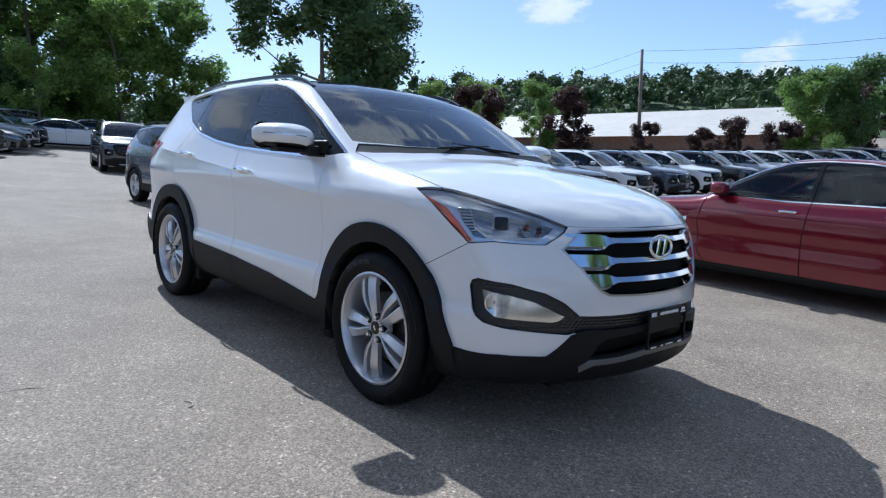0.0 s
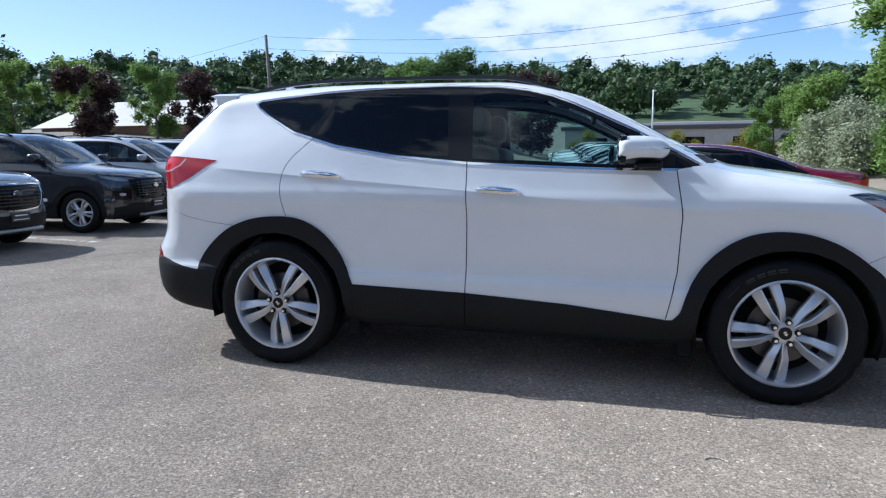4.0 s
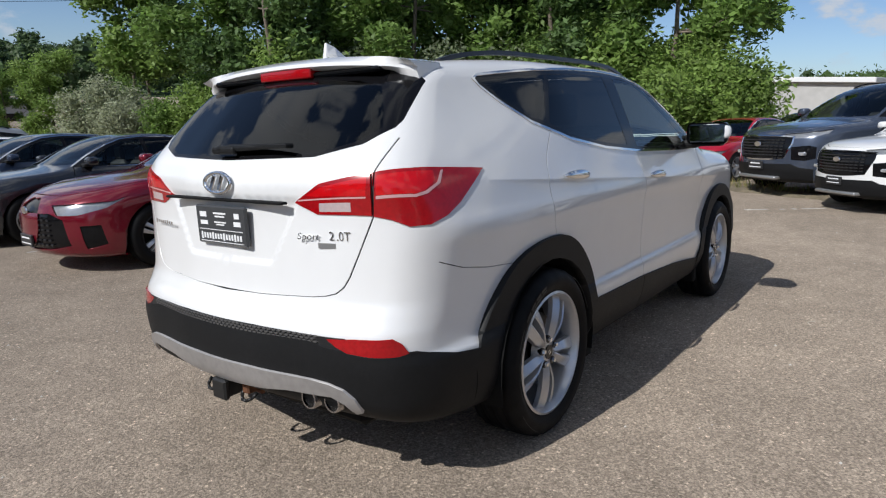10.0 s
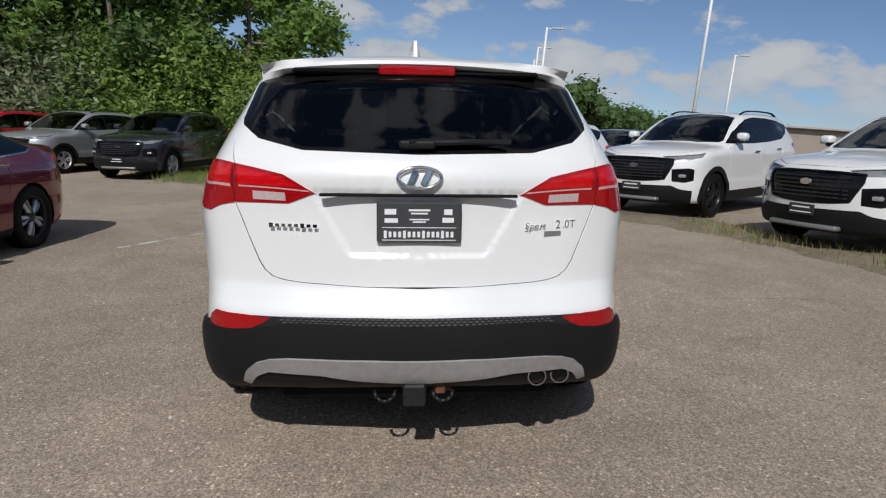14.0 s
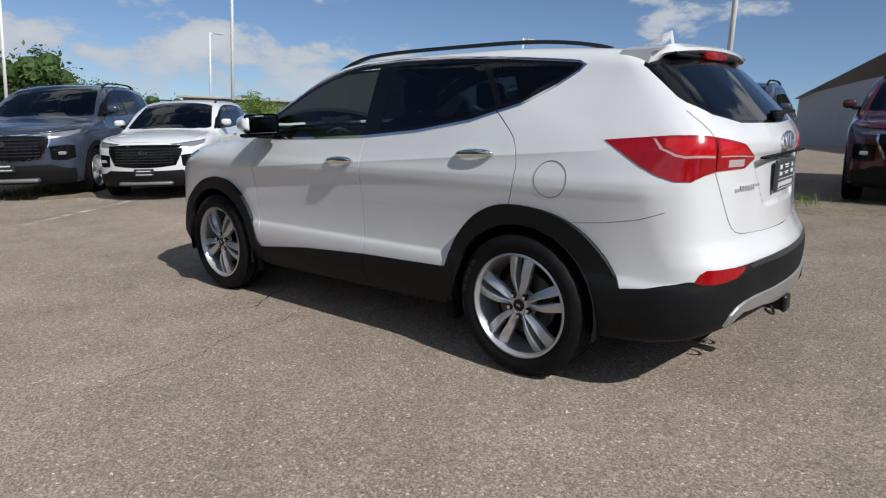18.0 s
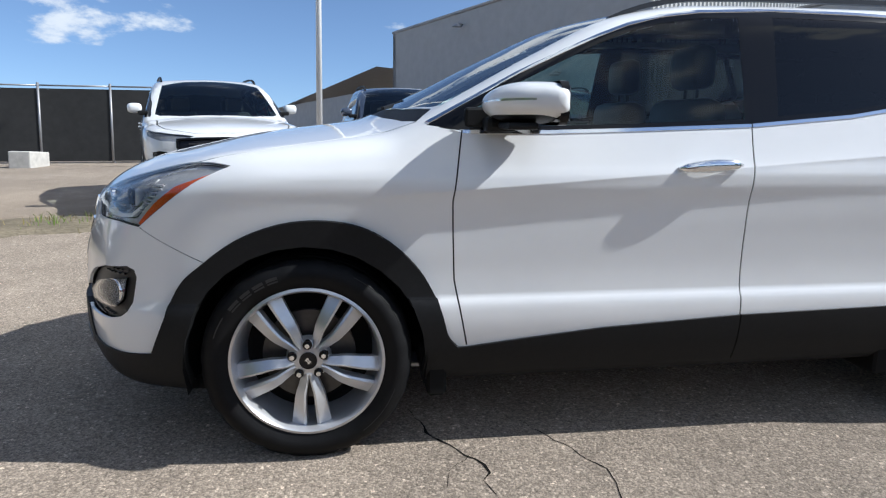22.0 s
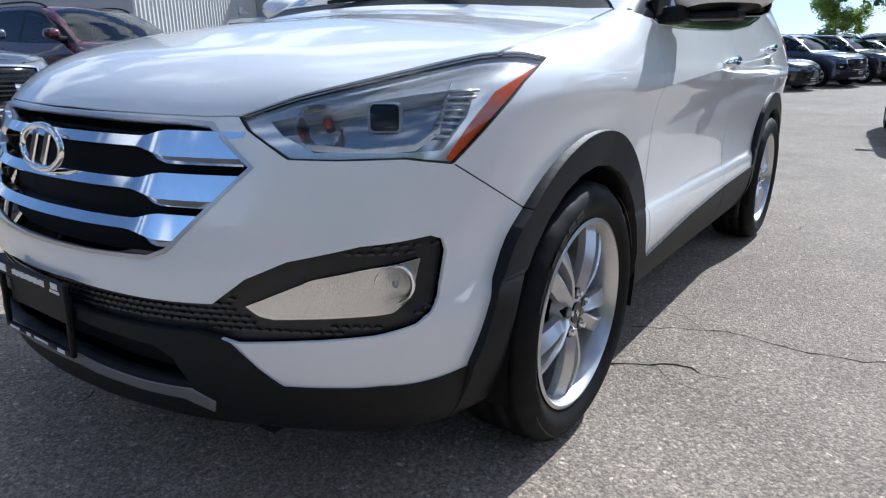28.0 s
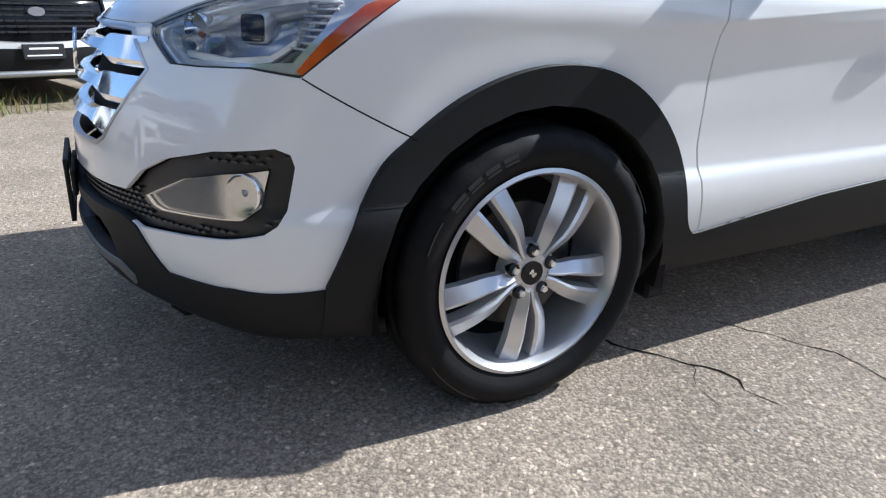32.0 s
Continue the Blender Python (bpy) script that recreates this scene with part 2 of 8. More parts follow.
def tube(bm, a, b, r0, r1=None, n=10, cap=True):
    """A tapered round bar between two points."""
    a, b = Vector(a), Vector(b)
    d = b - a
    m = Matrix.Translation((a + b) / 2) @ d.to_track_quat("Z", "Y").to_matrix().to_4x4()
    r = bmesh.ops.create_cone(bm, cap_ends=cap, segments=n, radius1=r0, radius2=r0 if r1 is None else r1, depth=d.length, matrix=m)
    for v in r["verts"]:
        for f in v.link_faces:
            if len(f.verts) == 4:
                f.smooth = True
    return r["verts"]


def lathe(profile, n=64, axis="y"):
    """Verts and faces of a profile (radius, along) turned about an axis."""
    verts, faces = [], []
    k = len(profile)
    for i in range(n):
        a = 2 * math.pi * i / n
        for r, h in profile:
            verts.append((r * math.cos(a), h, r * math.sin(a)))
    for i in range(n):
        for j in range(k - 1):
            faces.append((i * k + j, i * k + j + 1, (i + 1) % n * k + j + 1, (i + 1) % n * k + j))
    return verts, faces


def ribbon(points, offsets):
    """A closed bar of a changing section: points along it and, for each, a ring of offsets."""
    verts, faces = [], []
    k = len(offsets[0])
    for p, ring in zip(points, offsets):
        verts += [tuple(Vector(p) + Vector(o)) for o in ring]
    for i in range(len(points) - 1):
        for j in range(k):
            faces.append((i * k + j, i * k + (j + 1) % k, (i + 1) * k + (j + 1) % k, (i + 1) * k + j))
    faces.append(tuple(range(k))[::-1])
    faces.append(tuple((len(points) - 1) * k + j for j in range(k)))
    return verts, faces


# ---- smooth car shapes: a body is where all of its limiting surfaces are negative ----
def through_points(*pts):
    """A smooth, monotone curve through (a, b) points."""
    a, b = np.array(pts, float).T
    d = np.diff(b) / np.diff(a)
    m = np.zeros(len(a))
    m[0], m[-1] = d[0], d[-1]
    for i in range(1, len(a) - 1):
        if d[i - 1] * d[i] > 0:
            m[i] = 2 * d[i - 1] * d[i] / (d[i - 1] + d[i])

    def f(q):
        q = np.clip(np.asarray(q, float), a[0], a[-1])
        i = np.clip(np.searchsorted(a, q) - 1, 0, len(a) - 2)
        h = a[i + 1] - a[i]
        t = (q - a[i]) / h
        return ((2 * t**3 - 3 * t**2 + 1) * b[i] + (t**3 - 2 * t**2 + t) * h * m[i]
                + (3 * t**2 - 2 * t**3) * b[i + 1] + (t**3 - t**2) * h * m[i + 1])
    return f


def smax(a, b, k):
    h = np.clip(0.5 + 0.5 * (a - b) / k, 0, 1)
    return b + (a - b) * h + k * h * (1 - h)


def step(a, b, q):
    t = np.clip((q - a) / (b - a), 0, 1)
    return t * t * (3 - 2 * t)


class Shape:
    """Body of a car: x ahead, y to its left, z up; the wheels' axles at x = +-axle."""

    def __init__(self, top, width, plan, nose, nose_plan, tail, tail_plan, under, crown=0.075, bow=0.15, waist=(1.1, 1.5, 0.05), cowl=1.0,
                 round_hood=0.1, round_roof=0.07, round_nose=0.1, axis=0.8, ends=1.2, crease=0.0):
        self.top, self.width, self.plan = through_points(*top), through_points(*width), through_points(*plan)
        self.nose, self.nose_plan = through_points(*nose), through_points(*nose_plan)
        self.tail, self.tail_plan = through_points(*tail), through_points(*tail_plan)
        self.under, self.crown, self.bow, self.waist, self.cowl = through_points(*under), crown, bow, waist, cowl
        self.crease = crease
        self.round_hood, self.round_roof, self.round_nose, self.axis, self.ends = round_hood, round_roof, round_nose, axis, ends

    def f(self, x, y, z):
        y = np.abs(y)
        w0, w1, narrow = self.waist
        side = self.width(z) + self.plan(x) - narrow * step(w0, w1, z) * step(-0.9, -1.7, x)
        if self.crease:
            # a sharp line that climbs from the front door to the tail lamp, hollow below it
            d = z - (1.02 - 0.07 * (x + 0.07))
            ridge = np.where(d > 0, np.exp(-np.abs(d) / 0.05), np.exp(-np.abs(d) / 0.025)) - 0.7 * np.exp(-((d + 0.12) / 0.06) ** 2)
            side = side + self.crease * ridge * step(1.35, 0.75, x) * step(-1.95, -1.6, x)
        d_side = (y - side) * 0.95
        xs = x + self.bow * y * y * step(1.6, 1.0, x) * step(-1.2, -0.4, x)
        slope = (self.top(xs + 0.02) - self.top(xs - 0.02)) / 0.04
        d_top = (z - self.top(xs) + self.crown * y * y) / np.sqrt(1 + slope**2)
        ds = (self.nose_plan(y + 0.02) - self.nose_plan(y - 0.02)) / 0.04
        dn = (self.nose(z + 0.02) - self.nose(z - 0.02)) / 0.04
        d_nose = (x - self.nose(z) + self.nose_plan(y)) / np.sqrt(1 + ds**2 + dn**2)
        dt = (self.tail(z + 0.02) - self.tail(z - 0.02)) / 0.04
        tail = self.tail(z) + self.tail_plan(y)
        if self.crease:
            # the hollow round the rear plate
            w = 0.25 + 0.6 * (z - 0.87)
            tail = tail + 0.011 * step(w + 0.02, w - 0.012, y) * step(0.85, 0.878, z) * step(1.115, 1.075, z)
        d_tail = (tail - x) / np.sqrt(1 + dt**2)
        d_under = self.under(x) - z
        k = self.round_roof + (self.round_hood - self.round_roof) * step(self.cowl - 0.4, self.cowl + 0.1, x)
        d = smax(d_side, d_top, k)
        d = smax(d, d_nose, self.round_nose)
        d = smax(d, d_tail, 0.09)
        return smax(d, d_under, 0.05)

    def normal(self, p):
        e = 0.003
        g = np.stack([self.f(*(p + e * a).T) - self.f(*(p - e * a).T) for a in np.eye(3)], 1)
        return g / (np.linalg.norm(g, axis=1, keepdims=True) + 1e-9)

    def ray(self, o, w, near, far, steps=60, inward=False):
        """First crossing along rays, outward from inside (or inward from outside)."""
        o, w = np.broadcast_arrays(np.atleast_2d(o).astype(float), np.atleast_2d(w).astype(float))
        s = -1.0 if inward else 1.0
        lo, hi, found = np.full(len(o), near, float), np.full(len(o), far, float), np.zeros(len(o), bool)
        before = s * self.f(*(o + near * w).T)
        for t0, t1 in zip(np.linspace(near, far, steps)[:-1], np.linspace(near, far, steps)[1:]):
            now = s * self.f(*(o + t1 * w).T)
            hit = (now > 0) & (before <= 0) & ~found
            lo[hit], hi[hit] = t0, t1
            found |= hit
            before = now
        for _ in range(16):
            mid = (lo + hi) / 2
            out = s * self.f(*(o + mid[:, None] * w).T) > 0
            hi, lo = np.where(out, mid, hi), np.where(out, lo, mid)
        return o + hi[:, None] * w, found

    # Unrolled coordinates: u along the body and round its ends, v round its section.
    def unroll(self, p):
        p = np.atleast_2d(p).astype(float)
        x0 = np.clip(p[:, 0], -self.ends, self.ends)
        d = p - np.stack([x0, 0 * x0, 0 * x0 + self.axis], 1)
        r = np.linalg.norm(d, axis=1) + 1e-9
        return np.stack([x0 + np.arcsin(np.clip(d[:, 0] / r, -1, 1)), np.arctan2(d[:, 2], d[:, 1])], 1)

    def roll(self, uv):
        u, v = uv[:, 0], uv[:, 1]
        x0 = np.clip(u, -self.ends, self.ends)
        b = np.clip(u - x0, -np.pi / 2, np.pi / 2)
        w = np.stack([np.sin(b), np.cos(b) * np.cos(v), np.cos(b) * np.sin(v)], 1)
        o = np.stack([x0, 0 * x0, 0 * x0 + self.axis], 1)
        return self.ray(o, w, 0.02, 2.2)[0]

    def outline(self, pts, view, closed=True, gap=0.03):
        """Points given in one view (side: x, z; front or rear: y, z; top: x, y; free: x, y, z), laid on the body and unrolled."""
        q = np.array(pts, float)
        ends = np.roll(q, -1, 0) if closed else q[1:]
        fine = []
        for a, b in zip(q, ends):
            n = max(1, int(np.ceil(np.linalg.norm(b - a) / gap)))
            fine += [a + (b - a) * i / n for i in range(n)]
        if not closed:
            fine.append(q[-1])
        q = np.array(fine)
        one = np.ones(len(q))
        if view == "side":
            o, w = np.stack([q[:, 0], 1.3 * one, q[:, 1]], 1), np.array([[0, -1, 0]])
            p, ok = self.ray(o, w, 0, 1.3, 130, True)
            p[~ok] = np.stack([q[:, 0], 0.9 * one, q[:, 1]], 1)[~ok]
        elif view in ("front", "rear"):
            s = 1 if view == "front" else -1
            o, w = np.stack([3.2 * s * one, q[:, 0], q[:, 1]], 1), np.array([[-s, 0, 0]])
            p, ok = self.ray(o, w, 0, 2.6, 200, True)
            p[~ok] = np.stack([2.0 * s * one, q[:, 0], q[:, 1]], 1)[~ok]
        elif view == "top":
            o, w = np.stack([q[:, 0], q[:, 1], 2.6 * one], 1), np.array([[0, 0, -1]])
            p, ok = self.ray(o, w, 0, 2.3, 180, True)
        else:
            p = q
        return self.unroll(p)


def inside(poly, q):
    """Which of the points q lie in the polygon."""
    x, y = q[:, 0], q[:, 1]
    hit = np.zeros(len(q), bool)
    a, b = poly, np.roll(poly, -1, 0)
    for (x0, y0), (x1, y1) in zip(a, b):
        if y0 != y1:
            cross = ((y0 > y) != (y1 > y)) & (x < (x1 - x0) * (y - y0) / (y1 - y0) + x0)
            hit ^= cross
    return hit


def stripe(line, width):
    """A thin closed outline along an unrolled line."""
    d = np.gradient(line, axis=0)
    n = np.stack([-d[:, 1], d[:, 0]], 1) / (np.linalg.norm(d, axis=1, keepdims=True) + 1e-9)
    return np.concatenate([line + n * width / 2, (line - n * width / 2)[::-1]])


def tile(shape, regions, nu, nv, ends=60):
    """Cuts the unrolled body into the regions (name, outline), of which a later one lies over an earlier one; "cut": a crease alone.
    Returns vertices (unrolled) and the faces of each region."""
    e = shape.ends
    us = np.concatenate([np.linspace(-e - np.pi / 2, -e, ends + 1)[:-1], np.linspace(-e, e, nu + 1)[:-1], np.linspace(e, e + np.pi / 2, ends + 1)])
    vs = np.linspace(-np.pi / 2, np.pi / 2, nv + 1)
    crossing = {}
    for _, poly in regions:
        for a, b in zip(poly, np.roll(poly, -1, 0)):
            i0, i1 = np.searchsorted(us, sorted((a[0], b[0]))) - 1
            j0, j1 = np.searchsorted(vs, sorted((a[1], b[1]))) - 1
            for i in range(max(i0, 0), min(i1, len(us) - 2) + 1):
                for j in range(max(j0, 0), min(j1, nv - 1) + 1):
                    crossing.setdefault((i, j), []).append((a, b))
    pieces = []
    for i in range(len(us) - 1):
        for j in range(nv):
            cell = [(us[i], vs[j]), (us[i + 1], vs[j]), (us[i + 1], vs[j + 1]), (us[i], vs[j + 1])]
            parts = [cell]
            for (ax, ay), (bx, by) in crossing.get((i, j), ()):
                nx, ny = ay - by, bx - ax
                size = math.hypot(nx, ny)
                if size < 1e-9:
                    continue
                # only where the edge itself, not just its line, meets the cell
                lo, hi = 0.0, 1.0
                for s0, ds, c0, c1 in ((ax, bx - ax, us[i], us[i + 1]), (ay, by - ay, vs[j], vs[j + 1])):
                    if abs(ds) < 1e-12:
                        if s0 < c0 or s0 > c1:
                            lo, hi = 1, 0
                    else:
                        t0, t1 = sorted(((c0 - s0) / ds, (c1 - s0) / ds))
                        lo, hi = max(lo, t0), min(hi, t1)
                if lo > hi:
                    continue
                nx, ny = nx / size, ny / size
                nextp = []
                for part in parts:
                    dist = [(px - ax) * nx + (py - ay) * ny for px, py in part]
                    if max(dist) < 1e-6 or min(dist) > -1e-6:
                        nextp.append(part)
                        continue
                    pos, neg = [], []
                    for k in range(len(part)):
                        p, q, dp, dq = part[k], part[k - len(part) + 1], dist[k], dist[k - len(part) + 1]
                        if dp >= -1e-7:
                            pos.append(p)
                        if dp <= 1e-7:
                            neg.append(p)
                        if (dp > 1e-7 and dq < -1e-7) or (dp < -1e-7 and dq > 1e-7):
                            t = dp / (dp - dq)
                            m = (p[0] + (q[0] - p[0]) * t, p[1] + (q[1] - p[1]) * t)
                            pos.append(m)
                            neg.append(m)
                    nextp += [s for s in (pos, neg) if len(s) > 2]
                parts = nextp
            pieces += parts
    mids = np.array([np.mean(p, 0) for p in pieces])
    owner = np.zeros(len(pieces), int)
    for n, (name, poly) in enumerate(regions):
        if name == "cut":
            continue
        lo, hi = poly.min(0), poly.max(0)
        near = np.where(((mids >= lo) & (mids <= hi)).all(1))[0]
        if len(near):
            owner[near[inside(poly, mids[near])]] = n + 1
    index, verts, faces = {}, [], {}
    names = ["body"] + [r[0] for r in regions]
    for piece, own in zip(pieces, owner):
        f = []
        for p in piece:
            key = (round(p[0], 5), round(p[1], 5))
            if key not in index:
                index[key] = len(verts)
                verts.append(key)
            if not f or f[-1] != index[key]:
                f.append(index[key])
        if len(f) > 2 and f[0] == f[-1]:
            f.pop()
        if len(set(f)) > 2:
            faces.setdefault(names[own], []).append(f)
    return np.array(verts), faces


def suv_shape():
    return Shape(
        top=((-2.4, 1.55), (-1.9, 1.585), (-1.5, 1.625), (-1.0, 1.648), (-0.4, 1.652), (-0.05, 1.648), (0.12, 1.63), (0.3, 1.59), (0.6, 1.46), (0.93, 1.295), (1.08, 1.22),
             (1.17, 1.186), (1.3, 1.168), (1.6, 1.128), (1.84, 1.078), (2.0, 1.04), (2.12, 0.995), (2.2, 0.95), (2.3, 0.86)),
        width=((0.2, 0.82), (0.3, 0.865), (0.4, 0.898), (0.5, 0.909), (0.545, 0.906), (0.585, 0.889), (0.66, 0.886), (0.76, 0.890), (0.86, 0.899), (0.92, 0.906), (0.965, 0.913), (0.995, 0.911), (1.05, 0.894), (1.18, 0.853), (1.3, 0.812),
               (1.4, 0.774), (1.5, 0.735), (1.6, 0.69), (1.7, 0.64)),
        plan=((-2.4, -0.16), (-2.2, -0.085), (-2.0, -0.045), (-1.75, -0.018), (-1.35, -0.005), (-0.8, 0.0), (0.8, 0.0), (1.4, 0.004), (1.7, -0.002), (1.95, -0.03), (2.2, -0.1)),
        nose=((0.15, 2.16), (0.25, 2.25), (0.33, 2.305), (0.42, 2.32), (0.55, 2.315), (0.68, 2.3), (0.8, 2.275), (0.9, 2.24), (0.98, 2.185), (1.1, 2.05)),
        nose_plan=((-0.1, 0.0), (0, 0.0), (0.15, 0.008), (0.3, 0.035), (0.4, 0.066), (0.5, 0.112), (0.6, 0.165), (0.7, 0.225), (0.8, 0.3), (0.87, 0.38), (0.95, 0.54)),
        tail=((0.2, -2.2), (0.32, -2.29), (0.42, -2.345), (0.55, -2.36), (0.64, -2.355), (0.7, -2.325), (0.76, -2.30), (0.9, -2.29), (1.05, -2.285), (1.14, -2.29), (1.2, -2.27), (1.3, -2.185),
              (1.5, -1.985), (1.62, -1.86), (1.7, -1.8)),
        tail_plan=((-0.1, 0.0), (0, 0.0), (0.2, 0.008), (0.4, 0.035), (0.55, 0.06), (0.7, 0.11), (0.8, 0.17), (0.9, 0.3)),
        under=((-2.4, 0.4), (-2.1, 0.31), (-1.7, 0.27), (1.7, 0.25), (2.1, 0.25), (2.35, 0.27)), crease=0.0065)


# ---- the ground ----
def ground_z(x, y):
    """The lot falls to the left of the white car and levels out; behind the car it climbs a little."""
    rise = np.clip(-x - 4.0, 0.0, 40.0)
    far = np.clip((np.asarray(x) + 7.0) / 5.0, 0.0, 1.0) * np.clip((14.0 - np.asarray(x)) / 6.0, 0.0, 1.0)
    reach = np.where(np.asarray(y) > 0, 16.0 + 18.0 * far, 26.0)
    return -0.0736 * reach * np.tanh(y / reach) - 0.0198 * 25.0 * np.tanh(x / 25.0) + 0.0011 * rise * rise * np.clip((y + 12.0) / 8.0, 0.0, 1.0)


def on_ground(x, y, heading=0.0, lift=0.0):
    """A pose at a place on the ground, square to it, turned to a heading in degrees."""
    e = 0.6
    nx, ny = -(ground_z(x + e, y) - ground_z(x - e, y)) / (2 * e), -(ground_z(x, y + e) - ground_z(x, y - e)) / (2 * e)
    q = Vector((0, 0, 1)).rotation_difference(Vector((nx, ny, 1)).normalized())
    return Matrix.Translation((x, y, float(ground_z(x, y)) + lift)) @ q.to_matrix().to_4x4() @ pose(0, 0, 0, 0, 0, heading)


def asphalt():
    """Old asphalt: pale stones in grey binder, worn lanes, oil spots."""
    m = bpy.data.materials.new("asphalt")
    m.use_nodes = True
    t = m.node_tree
    b = t.nodes["Principled BSDF"]
    b.inputs["Roughness"].default_value, b.inputs["Specular IOR Level"].default_value = 0.8, 0.28
    b.inputs["Diffuse Roughness"].default_value = 0.4
    co = t.nodes.new("ShaderNodeTexCoord")

    def tex(kind, scale, **inputs):
        n = t.nodes.new(kind)
        n.inputs["Scale"].default_value = scale
        for k, v in inputs.items():
            n.inputs[k].default_value = v
        t.links.new(co.outputs["Object"], n.inputs["Vector"])
        return n

    def ramp(src, a, b_, lo, hi):
        r = t.nodes.new("ShaderNodeMapRange")
        for k, v in zip(("From Min", "From Max", "To Min", "To Max"), (a, b_, lo, hi)):
            r.inputs[k].default_value = v
        t.links.new(src, r.inputs["Value"])
        return r.outputs[0]

    def times(a, c):
        n = t.nodes.new("ShaderNodeMath")
        n.operation = "MULTIPLY"
        t.links.new(a, n.inputs[0])
        t.links.new(c, n.inputs[1])
        return n.outputs[0]

    def cell(scale, channel):
        n = tex("ShaderNodeTexVoronoi", scale)
        c = t.nodes.new("ShaderNodeSeparateColor")
        t.links.new(n.outputs["Color"], c.inputs[0])
        return n, c.outputs[channel]

    # stones of two sizes in the binder, some of them pale, some dark
    coarse, shade = cell(104.0, 0)
    small, shade2 = cell(210.0, 1)
    tone = times(ramp(shade, 0.0, 1.0, 0.70, 1.30), ramp(shade2, 0.0, 1.0, 0.74, 1.26))
    bright = ramp(cell(85.0, 1)[1], 0.95, 0.99, 1.0, 1.8)
    binder = ramp(coarse.outputs["Distance"], 0.35, 0.75, 1.0, 0.78)
    pit = ramp(tex("ShaderNodeTexNoise", 70.0, Detail=5.0).outputs[0], 0.3, 0.5, 0.7, 1.04)
    lane = ramp(tex("ShaderNodeTexNoise", 0.35, Detail=5.0, Roughness=0.6).outputs[0], 0.3, 0.7, 0.84, 1.15)
    patch = ramp(tex("ShaderNodeTexNoise", 2.4, Detail=6.0, Roughness=0.65).outputs[0], 0.3, 0.7, 0.86, 1.13)
    oil = ramp(tex("ShaderNodeTexNoise", 1.1, Detail=2.0).outputs[0], 0.72, 0.80, 1.0, 0.74)
    v = times(times(times(tone, bright), times(times(pit, binder), lane)), times(patch, oil))
    tint = t.nodes.new("ShaderNodeVectorMath")
    tint.operation = "SCALE"
    tint.inputs[0].default_value = (0.36, 0.295, 0.23)
    t.links.new(v, tint.inputs["Scale"])
    t.links.new(tint.outputs[0], b.inputs["Base Color"])
    k = t.nodes.new("ShaderNodeBump")
    k.inputs["Strength"].default_value, k.inputs["Distance"].default_value = 1.0, 0.005
    t.links.new(times(times(tone, binder), pit), k.inputs["Height"])
    t.links.new(k.outputs[0], b.inputs["Normal"])
    return m


ASPHALT = asphalt()
axis = np.concatenate([[-900, -400, -150, -90], np.arange(-60, 61, 1.5), [90, 150, 400, 900]])
verts = [(x, y, float(ground_z(x, y))) for x in axis for y in axis]
n = len(axis)
ground = part("ground", mesh_from("ground", verts, [(i * n + j, (i + 1) * n + j, (i + 1) * n + j + 1, i * n + j + 1) for i in range(n - 1) for j in range(n - 1)], ASPHALT, smooth=True))
tagged(ground, "weathered grey asphalt car park with pale stone chips", "ground", kind="structure")


# ---- panels of a body ----
class Panels:
    """The panels of one body, cut along the outlines, ready to be made into meshes."""

    def __init__(self, shape, regions, nu, nv, ends):
        self.shape = shape
        uv, self.faces = tile(shape, regions, nu, nv, ends)
        self.p = shape.roll(uv)
        self.p[np.abs(uv[:, 1]) > np.pi / 2 - 1e-4, 1] = 0.0
        self.n = shape.normal(self.p)
        self.n[self.p[:, 1] == 0.0, 1] = 0.0
        self.uv = uv

    def mesh(self, name, material, names, side="both", off=0.0, lip=0.015, bend=None):
        """One mesh of some regions: on both sides, or the left (+y) or right one; off: proud of the body; lip: its edge's depth."""
        faces = [f for n in names for f in self.faces.get(n, ())]
        used = sorted({i for f in faces for i in f})
        at = {i: k for k, i in enumerate(used)}
        n = self.n[used]
        p = self.p[used] + n * (off if bend is None else bend(self.p[used])[:, None])
        faces = [[at[i] for i in f[::-1]] for f in faces]
        verts, norms, out = list(p), list(n), list(faces)
        if lip:
            count = {}
            for f in faces:
                for a, b in zip(f, f[1:] + f[:1]):
                    count[(min(a, b), max(a, b))] = count.get((min(a, b), max(a, b)), 0) + 1
            for f in faces:
                for a, b in zip(f, f[1:] + f[:1]):
                    if count[(min(a, b), max(a, b))] == 1 and not (abs(p[a][1]) < 1e-6 and abs(p[b][1]) < 1e-6):
                        edge = p[b] - p[a]
                        side_n = np.cross(edge, n[a])
                        side_n = side_n / (np.linalg.norm(side_n) + 1e-9)
                        k = len(verts)
                        verts += [p[a], p[b], p[b] - n[b] * lip, p[a] - n[a] * lip]
                        norms += [0.6 * side_n + 0.5 * n[a], 0.6 * side_n + 0.5 * n[b], side_n, side_n]
                        out.append([k + 1, k, k + 3, k + 2])
        verts, norms = np.array(verts), np.array(norms)
        if side == "both":
            k = len(verts)
            flip = np.array([1, -1, 1])
            verts, norms = np.concatenate([verts, verts * flip]), np.concatenate([norms, norms * flip])
            out = out + [[i + k for i in f[::-1]] for f in out]
        elif side == "right":
            flip = np.array([1, -1, 1])
            verts, norms, out = verts * flip, norms * flip, [f[::-1] for f in out]
        return mesh_from(name, verts, out, material, norms)


def arch(x, z, r, n=28):
    return [(x + r * math.cos(2 * math.pi * i / n), z + r * math.sin(2 * math.pi * i / n)) for i in range(n)]


def with_pole(line, end):
    """Closes an outline that runs over the middle of the nose or tail through the end of the unrolled body."""
    return np.concatenate([line, [(end, line[-1][1]), (end, line[0][1])]])


